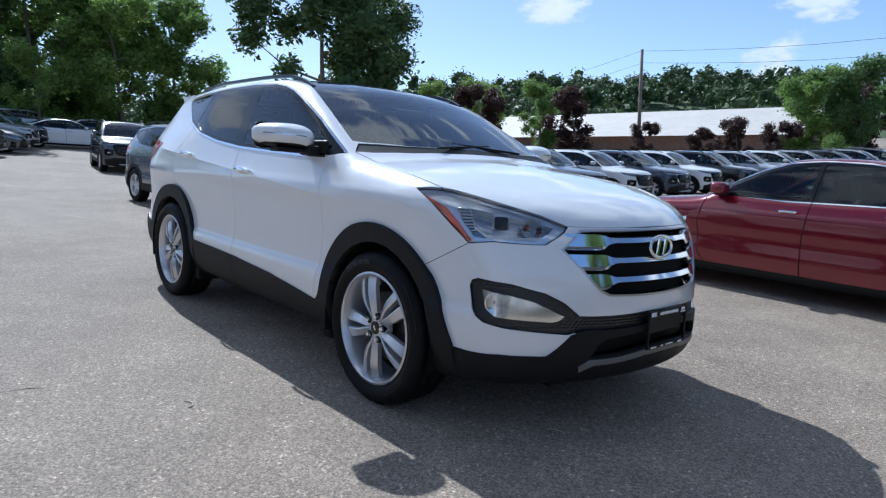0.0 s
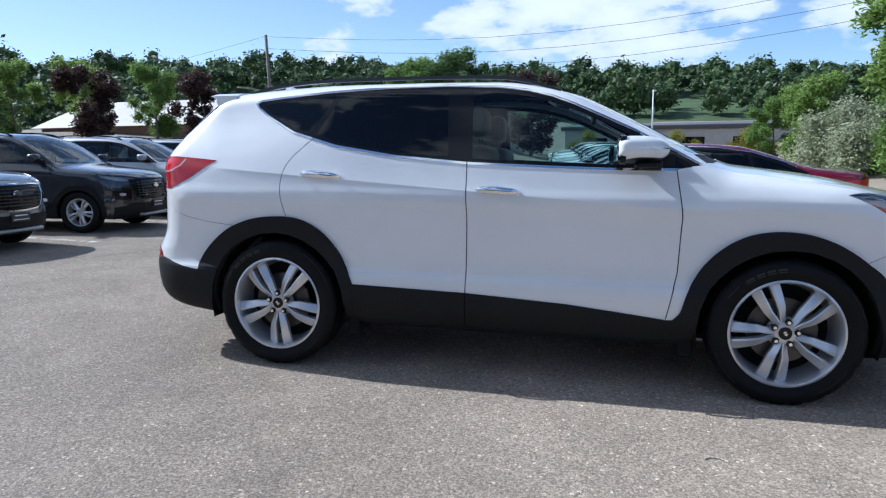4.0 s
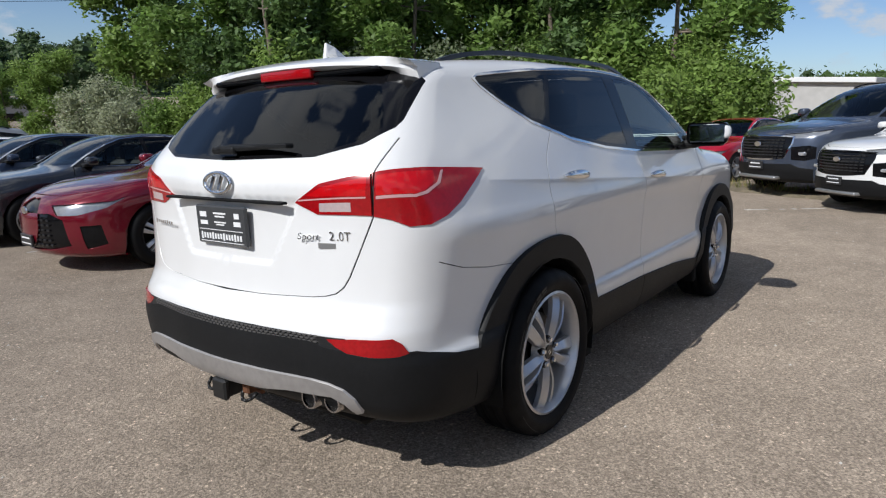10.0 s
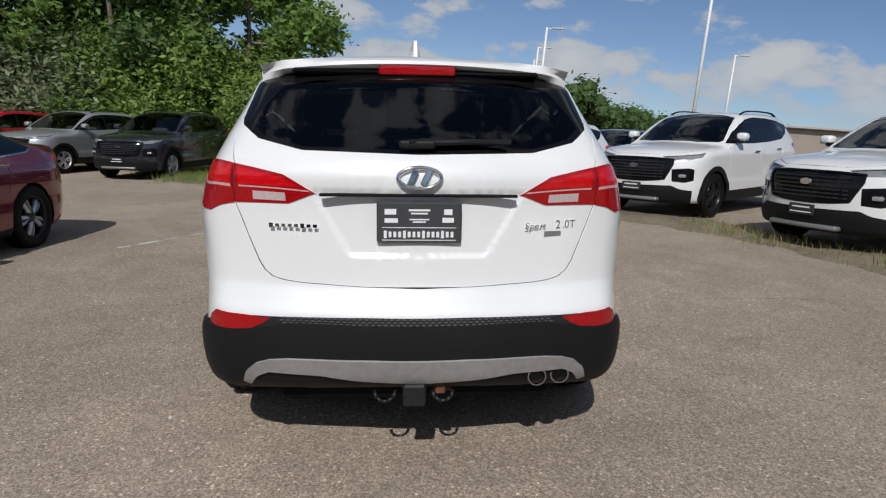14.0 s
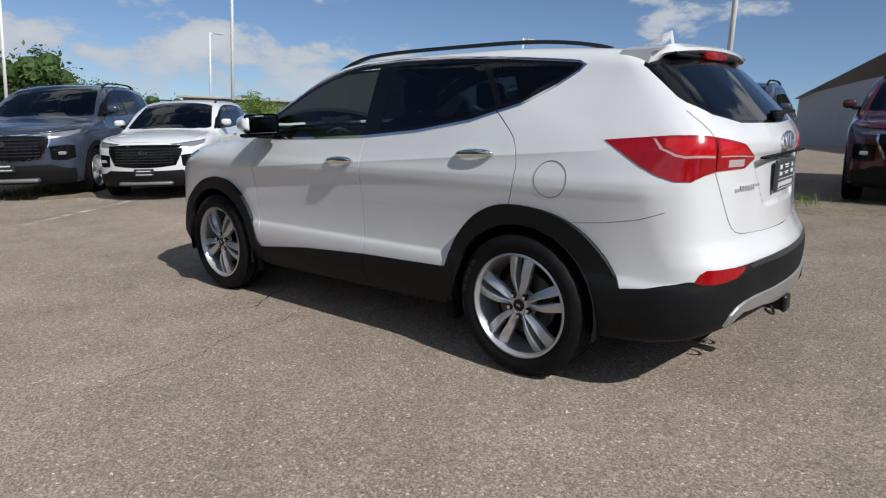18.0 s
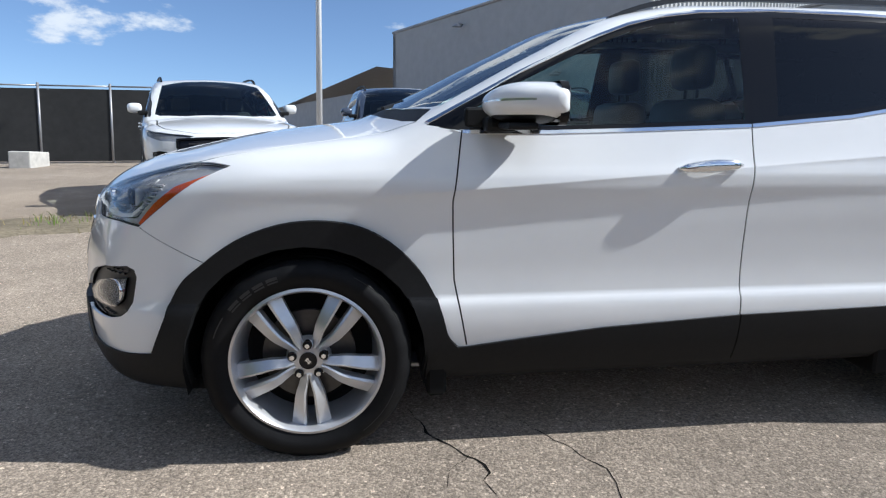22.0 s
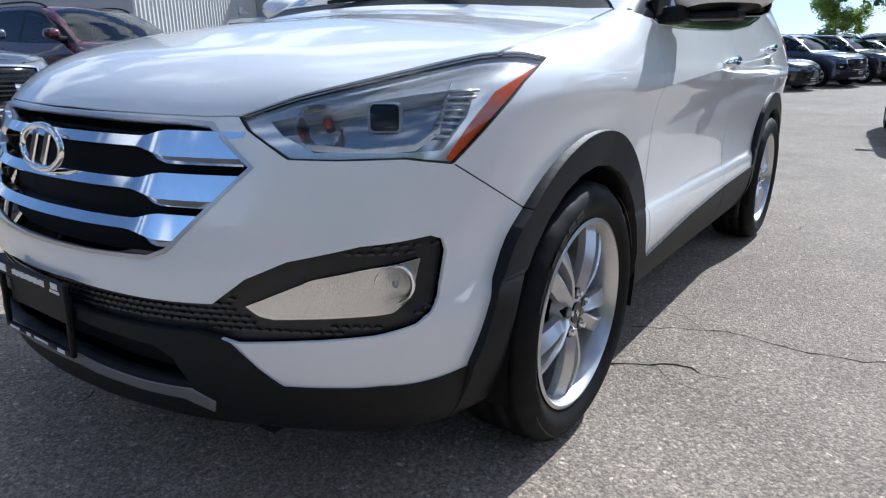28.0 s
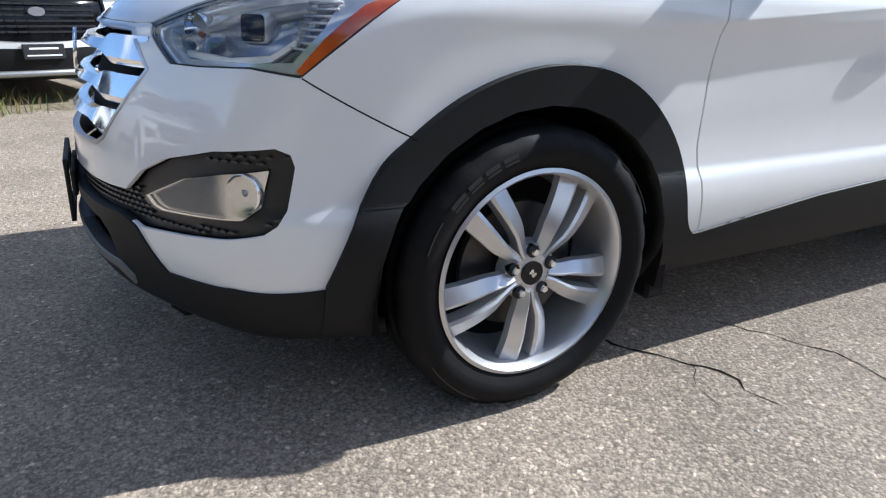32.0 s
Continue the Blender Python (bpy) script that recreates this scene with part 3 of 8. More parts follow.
# ---- wheels ----
def tyre_mesh(radius, rim, half, lugs=True):
    prof = [(rim - 0.012, -half * 0.8), (rim + 0.01, -half * 0.9), (rim + 0.03, -half), ((radius + rim) / 2, -half * 1.08), (radius - 0.025, -half * 0.96), (radius - 0.006, -half * 0.8)]
    for g in (-0.45, 0.0, 0.45):
        prof += [(radius - 0.002, (g - 0.09) * half), (radius - 0.011, (g - 0.07) * half), (radius - 0.011, (g + 0.07) * half), (radius - 0.002, (g + 0.09) * half)]
    prof += [(r, -h) for r, h in prof[5::-1]]
    n = 96 if lugs else 40
    verts, faces = lathe(prof, n)
    if lugs:
        k = len(prof)
        verts = [(x * s, y, z * s) if (i % k in (4, 5, k - 5, k - 6)) else (x, y, z)
                 for i, (x, y, z) in enumerate(verts) for s in [0.987 if (i // k) % 4 == 0 else 1.0]]
    return mesh_from("tyre", verts, faces, RUBBER, smooth=True)


def spoke_bar(rim, face, arm, steps=9):
    """One arm of a twin spoke, pointing up (+z): narrow at the hub, broad at the rim."""
    pts, rings = [], []
    for i in range(steps + 1):
        q = i / steps
        r = 0.05 + (rim - 0.060) * q
        w = (0.0125 + 0.0145 * q ** .85) * rim / 0.247
        slot = (0.009 * step(.1, .4, q) + .006 * q) * rim / 0.247
        u = arm * (w + slot)
        dish = face + 0.016 * math.sin(math.pi * q) - 0.014 * q
        pts.append((u, 0, r))
        rings.append([(arm * w, dish - 0.034, 0), (arm * w * .97, dish - 0.012, 0), (-arm * w * .55, dish + 0.006, 0), (-arm * w * .9, dish + 0.002, 0), (-arm * w, dish - 0.034, 0)])
        if arm < 0:
            rings[-1].reverse()
    return ribbon(pts, rings)


def spoke_wheel(rim, half, material, spokes=5, bars=True, detail=True, depth=.72):
    """A rim with its hub at the origin, outer face towards +y; bars: with its spokes in the same mesh."""
    face = half * depth
    verts, faces = lathe([(rim, half * 0.86), (rim + 0.006, half * 0.92), (rim - 0.004, half * 0.95), (rim - 0.011, half * 0.88), (rim - 0.018, half * 0.5), (rim - 0.035, -half * 0.2), (rim - 0.04, -half * 0.9)], 64 if detail else 28)
    verts, faces = list(verts), list(faces)

    def add(vs, fs):
        k = len(verts)
        verts.extend(vs)
        faces.extend([tuple(i + k for i in f) for f in fs])

    if bars:
        for s in range(spokes):
            a = 2 * math.pi * s / spokes
            for arm in (-1, 1):
                v, f = spoke_bar(rim, face, arm, 3)
                add([(x * math.cos(a) + z * math.sin(a), y, z * math.cos(a) - x * math.sin(a)) for x, y, z in v], f)
    v, f = lathe([(0.0, face + 0.002), (0.05, face + 0.002), (0.072, face - 0.006), (0.08, face - 0.04)], 24)
    add(v, f)
    return mesh_from("wheel", verts, faces, material, smooth=True)


def disc_mesh(r0, r1, y, material, name, n=40):
    v, f = lathe([(r0, y), (r1, y), (r1, y - 0.02)], n)
    return mesh_from(name, v, f, material)


def shade_by_angle(me, deg=35):
    me.polygons.foreach_set("use_smooth", [True] * len(me.polygons))
    bm = bmesh.new()
    bm.from_mesh(me)
    for e in bm.edges:
        if len(e.link_faces) == 2 and e.calc_face_angle(0) > radians(deg):
            e.smooth = False
    bm.to_mesh(me)
    bm.free()
    return me


# ---- the white car ----
S = suv_shape()
AXLE, HUB, TRACK = 1.35, 0.364, 0.803


def flowing(points, n=4):
    """A smooth line through points."""
    p = [Vector(q) for q in points]
    out = []
    for i in range(len(p) - 1):
        a, b, c, d = p[max(0, i - 1)], p[i], p[i + 1], p[min(len(p) - 1, i + 2)]
        for k in range(n):
            t = k / n
            out.append(tuple(.5 * (2 * b + (c - a) * t + (2 * a - 5 * b + 4 * c - d) * t * t + (3 * b - a - 3 * c + d) * t ** 3)))
    return out + [tuple(p[-1])]


def main_regions():
    o = S.outline
    end_f, end_r = S.ends + math.pi / 2 + 0.05, -S.ends - math.pi / 2 - 0.05
    lamp_low = [(1.894, .846, .84), (1.972, .782, .853), (2.048, .679, .848), (2.096, .598, .848), (2.118, .514, .9), (2.112, .486, .924)]
    hood_front = [(2.112, .486, .924), (2.14, .42, .921), (2.16, .3, .920), (2.19, .1, .920), (2.19, -.03, .920)]
    lamp_top = [(2.112, .486, .924), (2.033, .567, .962), (1.915, .677, 1.0), (1.8, .752, 1.03), (1.727, .792, 1.045), (1.692, .816, 1.049)]
    tip = [(1.692, .816, 1.049), (1.642, .842, 1.05), (1.575, .868, 1.04), (1.61, .874, 1.028), (1.688, .88, .992), (1.81, .872, .908), (1.894, .846, .84)]
    hood_side = [(1.692, .816, 1.049), (1.556, .822, 1.079), (1.3, .806, 1.125), (1.1, .785, 1.155), (.96, .772, 1.18)]
    cowl = [(.96, .772, 1.18), (1.003, .70, 1.184), (1.066, .474, 1.195), (1.1, .2, 1.205), (1.107, -.03, 1.208)]
    arch_f = [(1.867, .411), (1.763, .637), (1.685, .718), (1.573, .797), (1.45, .845), (1.331, .862), (1.21, .852), (1.109, .815), (1.015, .745), (.942, .657), (.885, .54), (.856, .44), (.82, .397)]
    arch_r = [(-1.89, .45), (-1.86, .56), (-1.78, .68), (-1.66, .785), (-1.52, .845), (-1.35, .868), (-1.2, .855), (-1.08, .795), (-.98, .69), (-.925, .59), (-.885, .5)]
    door_f = [(.885, 1.168), (.81, 1.157), (.845, .92), (.836, .64), (.79, .397), (.57, .423), (.29, .453), (-.245, .484), (-.238, .85), (-.25, 1.188), (.5, 1.162)]
    door_r = [(-.245, .484), (-.238, .85), (-.25, 1.188), (-.65, 1.224), (-1.0, 1.275), (-1.14, 1.322), (-1.29, 1.17), (-1.315, 1.04), (-1.285, .868), (-1.2, .855), (-1.08, .795), (-.98, .69), (-.925, .59), (-.885, .5)]
    edge_r = [q[:2] for q in flowing([(-1.14, 1.318, 0), (-1.215, 1.25, 0), (-1.285, 1.175, 0), (-1.318, 1.08, 0), (-1.315, .98, 0), (-1.285, .868, 0)])]
    arch_f, arch_r = flowing([(x, z, 0) for x, z in arch_f]), flowing([(x, z, 0) for x, z in arch_r])
    arch_f, arch_r = [q[:2] for q in arch_f], [q[:2] for q in arch_r]
    door_r = door_r[:6] + edge_r[1:] + door_r[9:]
    fender_line = [(1.894, .848, .838), (1.685, .90, .718)]
    gate_side = [(-1.70, .655, 1.535), (-1.8, .668, 1.48), (-2.009, .686, 1.35), (-2.054, .7, 1.303), (-2.13, .69, 1.235), (-2.169, .683, 1.196), (-2.183, .68, 1.044), (-2.208, .628, .916), (-2.225, .594, .835), (-2.233, .573, .802), (-2.242, .542, .778), (-2.252, .50, .766), (-2.265, .44, .758), (-2.3, .2, .748), (-2.3, -.03, .746)]
    gate_top = [(-1.88, -.03, 1.575), (-1.86, .3, 1.57), (-1.80, .55, 1.55), (-1.70, .655, 1.535)]
    tail = [(-1.752, .832, 1.181), (-1.823, .842, 1.138), (-1.92, .848, 1.075), (-1.994, .845, 1.037), (-2.06, .825, 1.014), (-2.12, .785, 1.012), (-2.157, .737, 1.037), (-2.186, .672, 1.05), (-2.239, .477, 1.051), (-2.256, .381, 1.09),
            (-2.239, .492, 1.155), (-2.17, .683, 1.192), (-2.07, .76, 1.197), (-1.983, .797, 1.198)]
    bumper_seam = [(-1.63, .894, .806), (-1.8, .886, .822), (-1.942, .871, .847), (-2.041, .841, .883)]
    f = lambda pts: o(pts, "free", True, 0.02)  # noqa: E731
    l = lambda pts: o(pts, "free", False, 0.02)  # noqa: E731
    R = []
    R.append(("front_bumper", with_pole(l(hood_front[::-1] + lamp_low[::-1][1:] + [(1.685, .9, .718), (1.763, .9, .637), (1.867, .9, .411), (1.87, .88, .2), (2.2, .4, .1), (2.25, -.03, .1)]), end_f)))
    R.append(("hood", f(hood_front[::-1] + lamp_top[1:] + hood_side[1:] + cowl[1:])))
    R.append(("fender", f(tip[::-1] + hood_side[1:] + [(.9, .83, 1.186), (.885, .846, 1.167), (.81, .86, 1.157), (.845, .9, .92), (.836, .9, .64), (.79, .9, .397)] + [(x, .9, z) for x, z in arch_f[::-1][1:-2]] + [(1.685, .90, .718)])))
    R.append(("cowl", f([(.96, .772, 1.18), (1.003, .70, 1.184), (1.066, .474, 1.195), (1.1, .2, 1.205), (1.107, -.03, 1.208), (1.045, -.03, 1.24), (1.04, .2, 1.238), (.99, .46, 1.228), (.90, .70, 1.215)])))
    R.append(("door_front", o(door_f, "side")))
    R.append(("door_rear", o(door_r, "side")))
    R.append(("tailgate", with_pole(l(gate_top + gate_side[1:]), end_r)))
    R.append(("rear_bumper", f(bumper_seam + [(-2.1, .81, .95), (-2.125, .787, 1.005), (-2.157, .737, 1.037), (-2.186, .672, 1.05)] + gate_side[7:] + [(-2.3, -.03, .1), (-1.85, .9, .1), (-1.89, .9, .45), (-1.86, .9, .56), (-1.78, .9, .68)])))
    R.append(("rear_cladding", f([(-2.346, -.03, .618), (-2.346, .21, .618), (-2.31, .47, .626), (-2.297, .545, .618), (-2.247, .705, .602), (-2.148, .815, .59), (-1.98, .86, .55), (-1.8, .9, .523), (-1.7, .9, .15), (-2.2, .3, .1), (-2.2, -.03, .1)])))
    R.append(("rear_mesh", f([(-2.346, -.03, .645), (-2.346, .21, .645), (-2.275, .61, .640), (-2.275, .61, .60), (-2.297, .545, .604), (-2.31, .47, .622), (-2.346, .21, .620), (-2.346, -.03, .620)])))
    R.append(("rear_skid", f([(-2.35, -.03, .488), (-2.35, .2, .488), (-2.309, .48, .486), (-2.295, .55, .479), (-2.28, .6, .462), (-2.262, .635, .43), (-2.244, .655, .385), (-2.25, .628, .375), (-2.27, .597, .41), (-2.285, .55, .432), (-2.317, .36, .425), (-2.335, .18, .41), (-2.335, -.03, .402)])))
    R.append(("rear_reflector", f([(-2.298, .545, .633), (-2.26, .64, .641), (-2.207, .762, .642), (-2.185, .785, .622), (-2.17, .799, .588), (-2.195, .775, .581), (-2.25, .69, .583), (-2.28, .62, .591), (-2.293, .578, .61)])))
    R.append(("front_cladding", f([(1.867, .89, .411), (1.84, .89, .403), (2.041, .774, .398), (2.149, .608, .393), (2.175, .565, .43), (2.199, .515, .482), (2.228, .454, .507), (2.3, .142, .512), (2.31, -.03, .514), (2.2, -.03, .1), (1.87, .87, .1)])))
    R.append(("front_mesh", f([(2.31, -.03, .568), (2.307, .131, .568), (2.211, .482, .562), (2.176, .541, .615), (2.13, .615, .654), (2.049, .736, .688), (1.95, .83, .702), (1.925, .846, .69), (1.918, .85, .665), (1.936, .845, .576), (1.955, .84, .545), (1.982, .823, .524), (2.046, .765, .506), (2.193, .526, .481), (2.228, .454, .502), (2.31, .142, .507), (2.31, -.03, .509)])))
    R.append(("low_intake", f([(2.31, -.03, .488), (2.3, .14, .487), (2.268, .358, .463), (2.252, .40, .44), (2.238, .431, .384), (2.28, .28, .39), (2.312, .145, .405), (2.312, -.03, .41)])))
    R.append(("front_skid", f([(2.31, -.03, .402), (2.312, .144, .397), (2.28, .28, .382), (2.238, .43, .375), (2.213, .472, .345), (2.205, .462, .325), (2.238, .41, .352), (2.28, .27, .36), (2.305, .14, .374), (2.31, -.03, .379)])))
    R.append(("fog_light", f([(2.182, .54, .557), (2.17, .565, .538), (2.155, .59, .533), (2.019, .79, .551), (1.985, .815, .58), (1.966, .824, .656), (2.04, .735, .642), (2.109, .659, .618)])))
    R.append(("sill", o([(-.885, .5), (-.245, .484), (.29, .453), (.57, .423), (.79, .397), (.82, .397), (.86, .44), (.88, .15), (-.9, .15)], "side")))
    R.append(("arch_front", o(arch_f + [(.9, .15), (1.87, .15)], "side")))
    R.append(("arch_rear", o(arch_r + [(-.9, .15), (-1.85, .15)], "side")))
    R.append(("void", o(arch(AXLE, .365, .412), "side")))
    R.append(("void", o(arch(-AXLE, .365, .412), "side")))
    R.append(("void", o([(.945, .36), (.945, .1), (1.755, .1), (1.755, .36)], "side")))
    R.append(("void", o([(-.945, .36), (-.945, .1), (-1.755, .1), (-1.755, .36)], "side")))
    trim = [(.93, 1.174), (.76, 1.265), (.6, 1.35), (.43, 1.428), (.3, 1.485), (.18, 1.53), (.05, 1.563), (-.1, 1.583), (-.4, 1.596), (-.75, 1.588), (-1.1, 1.568), (-1.4, 1.542), (-1.53, 1.528), (-1.555, 1.517),
            (-1.54, 1.495), (-1.45, 1.435), (-1.28, 1.348), (-1.14, 1.309), (-1.0, 1.27), (-.65, 1.216), (-.25, 1.182), (.2, 1.166), (.5, 1.158), (.8, 1.158)]
    wide = [(x, z + (.010 if i < 13 else -.012)) for i, (x, z) in enumerate(trim)]
    wide[13] = (-1.572, 1.517)
    R.append(("chrome_line", o(wide, "side")))
    R.append(("window_trim", o(trim, "side")))
    R.append(("window_front", o([(.80, 1.18), (.76, 1.235), (.6, 1.325), (.43, 1.405), (.3, 1.463), (.18, 1.508), (.05, 1.541), (-.1, 1.562), (-.245, 1.569), (-.225, 1.2), (.2, 1.182), (.5, 1.173)], "side")))
    R.append(("window_rear", o([(-.355, 1.21), (-.385, 1.572), (-.75, 1.566), (-1.0, 1.555), (-1.10, 1.40), (-1.135, 1.335), (-1.0, 1.287), (-.65, 1.235)], "side")))
    R.append(("window_quarter", o([(-1.165, 1.345), (-1.13, 1.41), (-1.04, 1.552), (-1.4, 1.522), (-1.52, 1.508), (-1.44, 1.447), (-1.28, 1.366)], "side")))
    R.append(("windshield", o([(1.045, -.03), (1.04, .2), (.99, .46), (.90, .70), (.87, .745), (.6, .70), (.35, .655), (.13, .61), (.08, .5), (.04, .25), (.03, -.03)], "top")))
    R.append(("roof_glass", o([(.03, -.03), (.04, .25), (.08, .5), (.11, .58), (.02, .575), (-.4, .565), (-1.1, .54), (-1.2, .5), (-1.22, -.03)], "top")))
    R.append(("rear_trim", o([(-.03, 1.232), (.43, 1.243), (.6, 1.283), (.672, 1.335), (.678, 1.36), (.662, 1.44), (.65, 1.5), (.6, 1.545), (.3, 1.565), (-.03, 1.568)], "rear")))
    R.append(("rear_window", o([(-.03, 1.247), (.43, 1.258), (.58, 1.296), (.632, 1.34), (.6, 1.40), (.53, 1.485), (.4, 1.515), (-.03, 1.525)], "rear")))
    R.append(("headlight", f(lamp_low[::-1] + tip[::-1][1:] + lamp_top[::-1][1:])))
    R.append(("lamp_amber", f([(1.60, .868, 1.032), (1.688, .88, .992), (1.81, .872, .908), (1.894, .846, .842), (1.905, .842, .85), (1.841, .855, .918), (1.766, .862, .978), (1.7, .866, 1.0)])))
    R.append(("lamp_inner", f([(2.089, .542, .921), (2.004, .649, .952), (1.896, .764, .978), (1.80, .831, .988), (1.84, .84, .93), (1.907, .833, .866), (1.99, .757, .864), (2.069, .637, .863), (2.091, .574, .895)])))
    R.append(("taillight", f(tail)))
    R.append(("tail_bright", f([(-2.165, .69, 1.18), (-2.07, .76, 1.184), (-2.0, .79, 1.184), (-2.012, .812, 1.155), (-2.06, .80, 1.125), (-2.09, .79, 1.118), (-2.179, .695, 1.118)])))
    R.append(("tail_strip", f([(-2.179, .695, 1.116), (-2.09, .79, 1.116), (-2.055, .803, 1.123), (-2.008, .816, 1.15), (-1.975, .806, 1.188), (-1.962, .806, 1.188), (-1.995, .818, 1.145), (-2.05, .805, 1.113), (-2.09, .79, 1.106), (-2.179, .695, 1.106)])))
    R.append(("tail_bright", f([(-2.18, .66, 1.175), (-2.235, .50, 1.143), (-2.246, .43, 1.112), (-2.239, .48, 1.112), (-2.19, .66, 1.115)])))
    R.append(("tail_strip", stripe(l([(-2.254, .40, 1.097), (-2.239, .49, 1.104), (-2.19, .66, 1.110)]), .006)))
    R.append(("reverse_light", f([(-2.239, .489, 1.09), (-2.213, .61, 1.095), (-2.213, .61, 1.064), (-2.237, .486, 1.06)])))
    for w in (.007, .04):
        R.append(("cut", stripe(o([(1.3, .924), (.5, .980), (-.5, 1.050), (-1.3, 1.106), (-1.72, 1.1355)], "side", False, .05), w)))
    for d in (.02, -.012):
        R.append(("cut", o([(-.03, .878 if d < 0 else .85), (.255 + d, .878 if d < 0 else .85), (.385 + d, 1.09), (.385 + d, 1.12), (-.03, 1.12)], "rear")))
    g = lambda pts, w=.007: R.append((f"gap{len(R)}", stripe(l(pts), w)))  # noqa: E731
    gs = lambda pts, w=.006: R.append((f"gap{len(R)}", stripe(o(pts, "side", False), w)))  # noqa: E731
    g(hood_front, .007)
    g(lamp_top, .005), g(hood_side, .006), g(lamp_low, .006), g(tip, .004), g(fender_line, .004)
    gs([(.885, 1.168), (.81, 1.157), (.845, .92), (.836, .64), (.79, .4)])
    gs([(-.25, 1.186), (-.238, .85), (-.245, .30)])
    gs(edge_r)
    g(gate_side[3:], .006)
    g([(-2.183, .68, 1.19), (-2.183, .68, 1.05)], .006)
    g(bumper_seam, .004)
    R.append(("grille_rim", with_pole(l([(2.19, -.03, .913), (2.19, .2, .913), (2.16, .38, .914), (2.14, .442, .911), (2.12, .535, .83), (2.155, .490, .781), (2.233, .392, .662), (2.253, .35, .642), (2.28, .2, .638), (2.29, -.03, .637)]), end_f)))
    R.append(("grille", with_pole(l([(2.19, -.03, .908), (2.19, .2, .908), (2.16, .38, .908), (2.145, .435, .904), (2.125, .525, .83), (2.155, .482, .783), (2.235, .385, .668), (2.255, .345, .65), (2.28, .2, .646), (2.29, -.03, .645)]), end_f)))
    return R


P = Panels(S, main_regions(), 84, 150, 62)
suv = thing("suv", "white mid-size SUV with black lower cladding, parked on asphalt", "car", G)


def add(name, material, names, side="both", label="", off=0.0, lip=0.012, parent=None, bend=None):
    return part(name, P.mesh(name, material, names, side, off, lip, bend), parent=parent or suv, label=label)


body = add("body", PAINT_WHITE, ["body"], label="white painted body sides, pillars and roof edge")
add("hood", PAINT_WHITE, ["hood"])
bumper = add("front_bumper", PAINT_WHITE, ["front_bumper"])
gate = add("tailgate", PAINT_WHITE, ["tailgate"])
rear_bumper = add("rear_bumper", PAINT_WHITE, ["rear_bumper"])
for k, n in enumerate(sorted(q for q in P.faces if q.startswith("gap"))):
    for side in (("both",) if k == 0 else ("left", "right")):
        add("panel_gap", surface("gap_shadow", (.02, .02, .02), .8, vary=.1), [n], side, off=-0.005, lip=0)
add("cowl", PLASTIC, ["cowl"], off=-0.004)
add("windshield", CLEAR, ["windshield"], label="clear windshield with sky reflections", off=-0.003, lip=0.004).visible_shadow = False
add("roof_glass", ROOFGLASS, ["roof_glass"], label="glossy black panoramic roof")
add("rear_window_trim", GLOSSBLACK, ["rear_trim"], off=-0.002)
add("rear_window", TINTED, ["rear_window"], label="dark tinted rear window", off=-0.002, lip=0.004)
grille = add("grille", DARKGAP, ["grille"], label="black grille opening with chrome slats", off=-0.05, lip=0)
add("rim", surface("grille_edge", (.5, .5, .52), .28, .85, vary=.05), ["grille_rim"], off=0.002, lip=0.016, parent=grille, label="chrome surround")
add("front_cladding", PLASTIC, ["front_cladding"], off=0.006, lip=0.03, label="textured black lower bumper")
MESH = surface("mesh_plastic", (0.014, 0.014, 0.015), 0.4, vary=0.3)
mesh_panel = add("front_mesh", MESH, ["front_mesh"], off=-0.022, lip=0.0, label="black honeycomb mesh")
add("low_intake", DARKGAP, ["low_intake"], off=-0.05, lip=0)
add("front_skid_plate", surface("dull_skid", (0.19, 0.19, 0.19), 0.5, 0.4, vary=0.15), ["front_skid"], off=0.012, lip=0.03, label="grey metallic skid plate")
rear_clad = add("rear_cladding", PLASTIC, ["rear_cladding"], off=0.01, lip=0.03, label="textured black lower bumper")
add("rear_mesh", MESH, ["rear_mesh"], off=0.004, lip=0.01)
add("rear_skid_plate", surface("skid_grey", (0.36, 0.345, 0.335), 0.36, 0.45, vary=0.15), ["rear_skid"], off=0.022, lip=0.035, label="grey skid plate under the bumper")
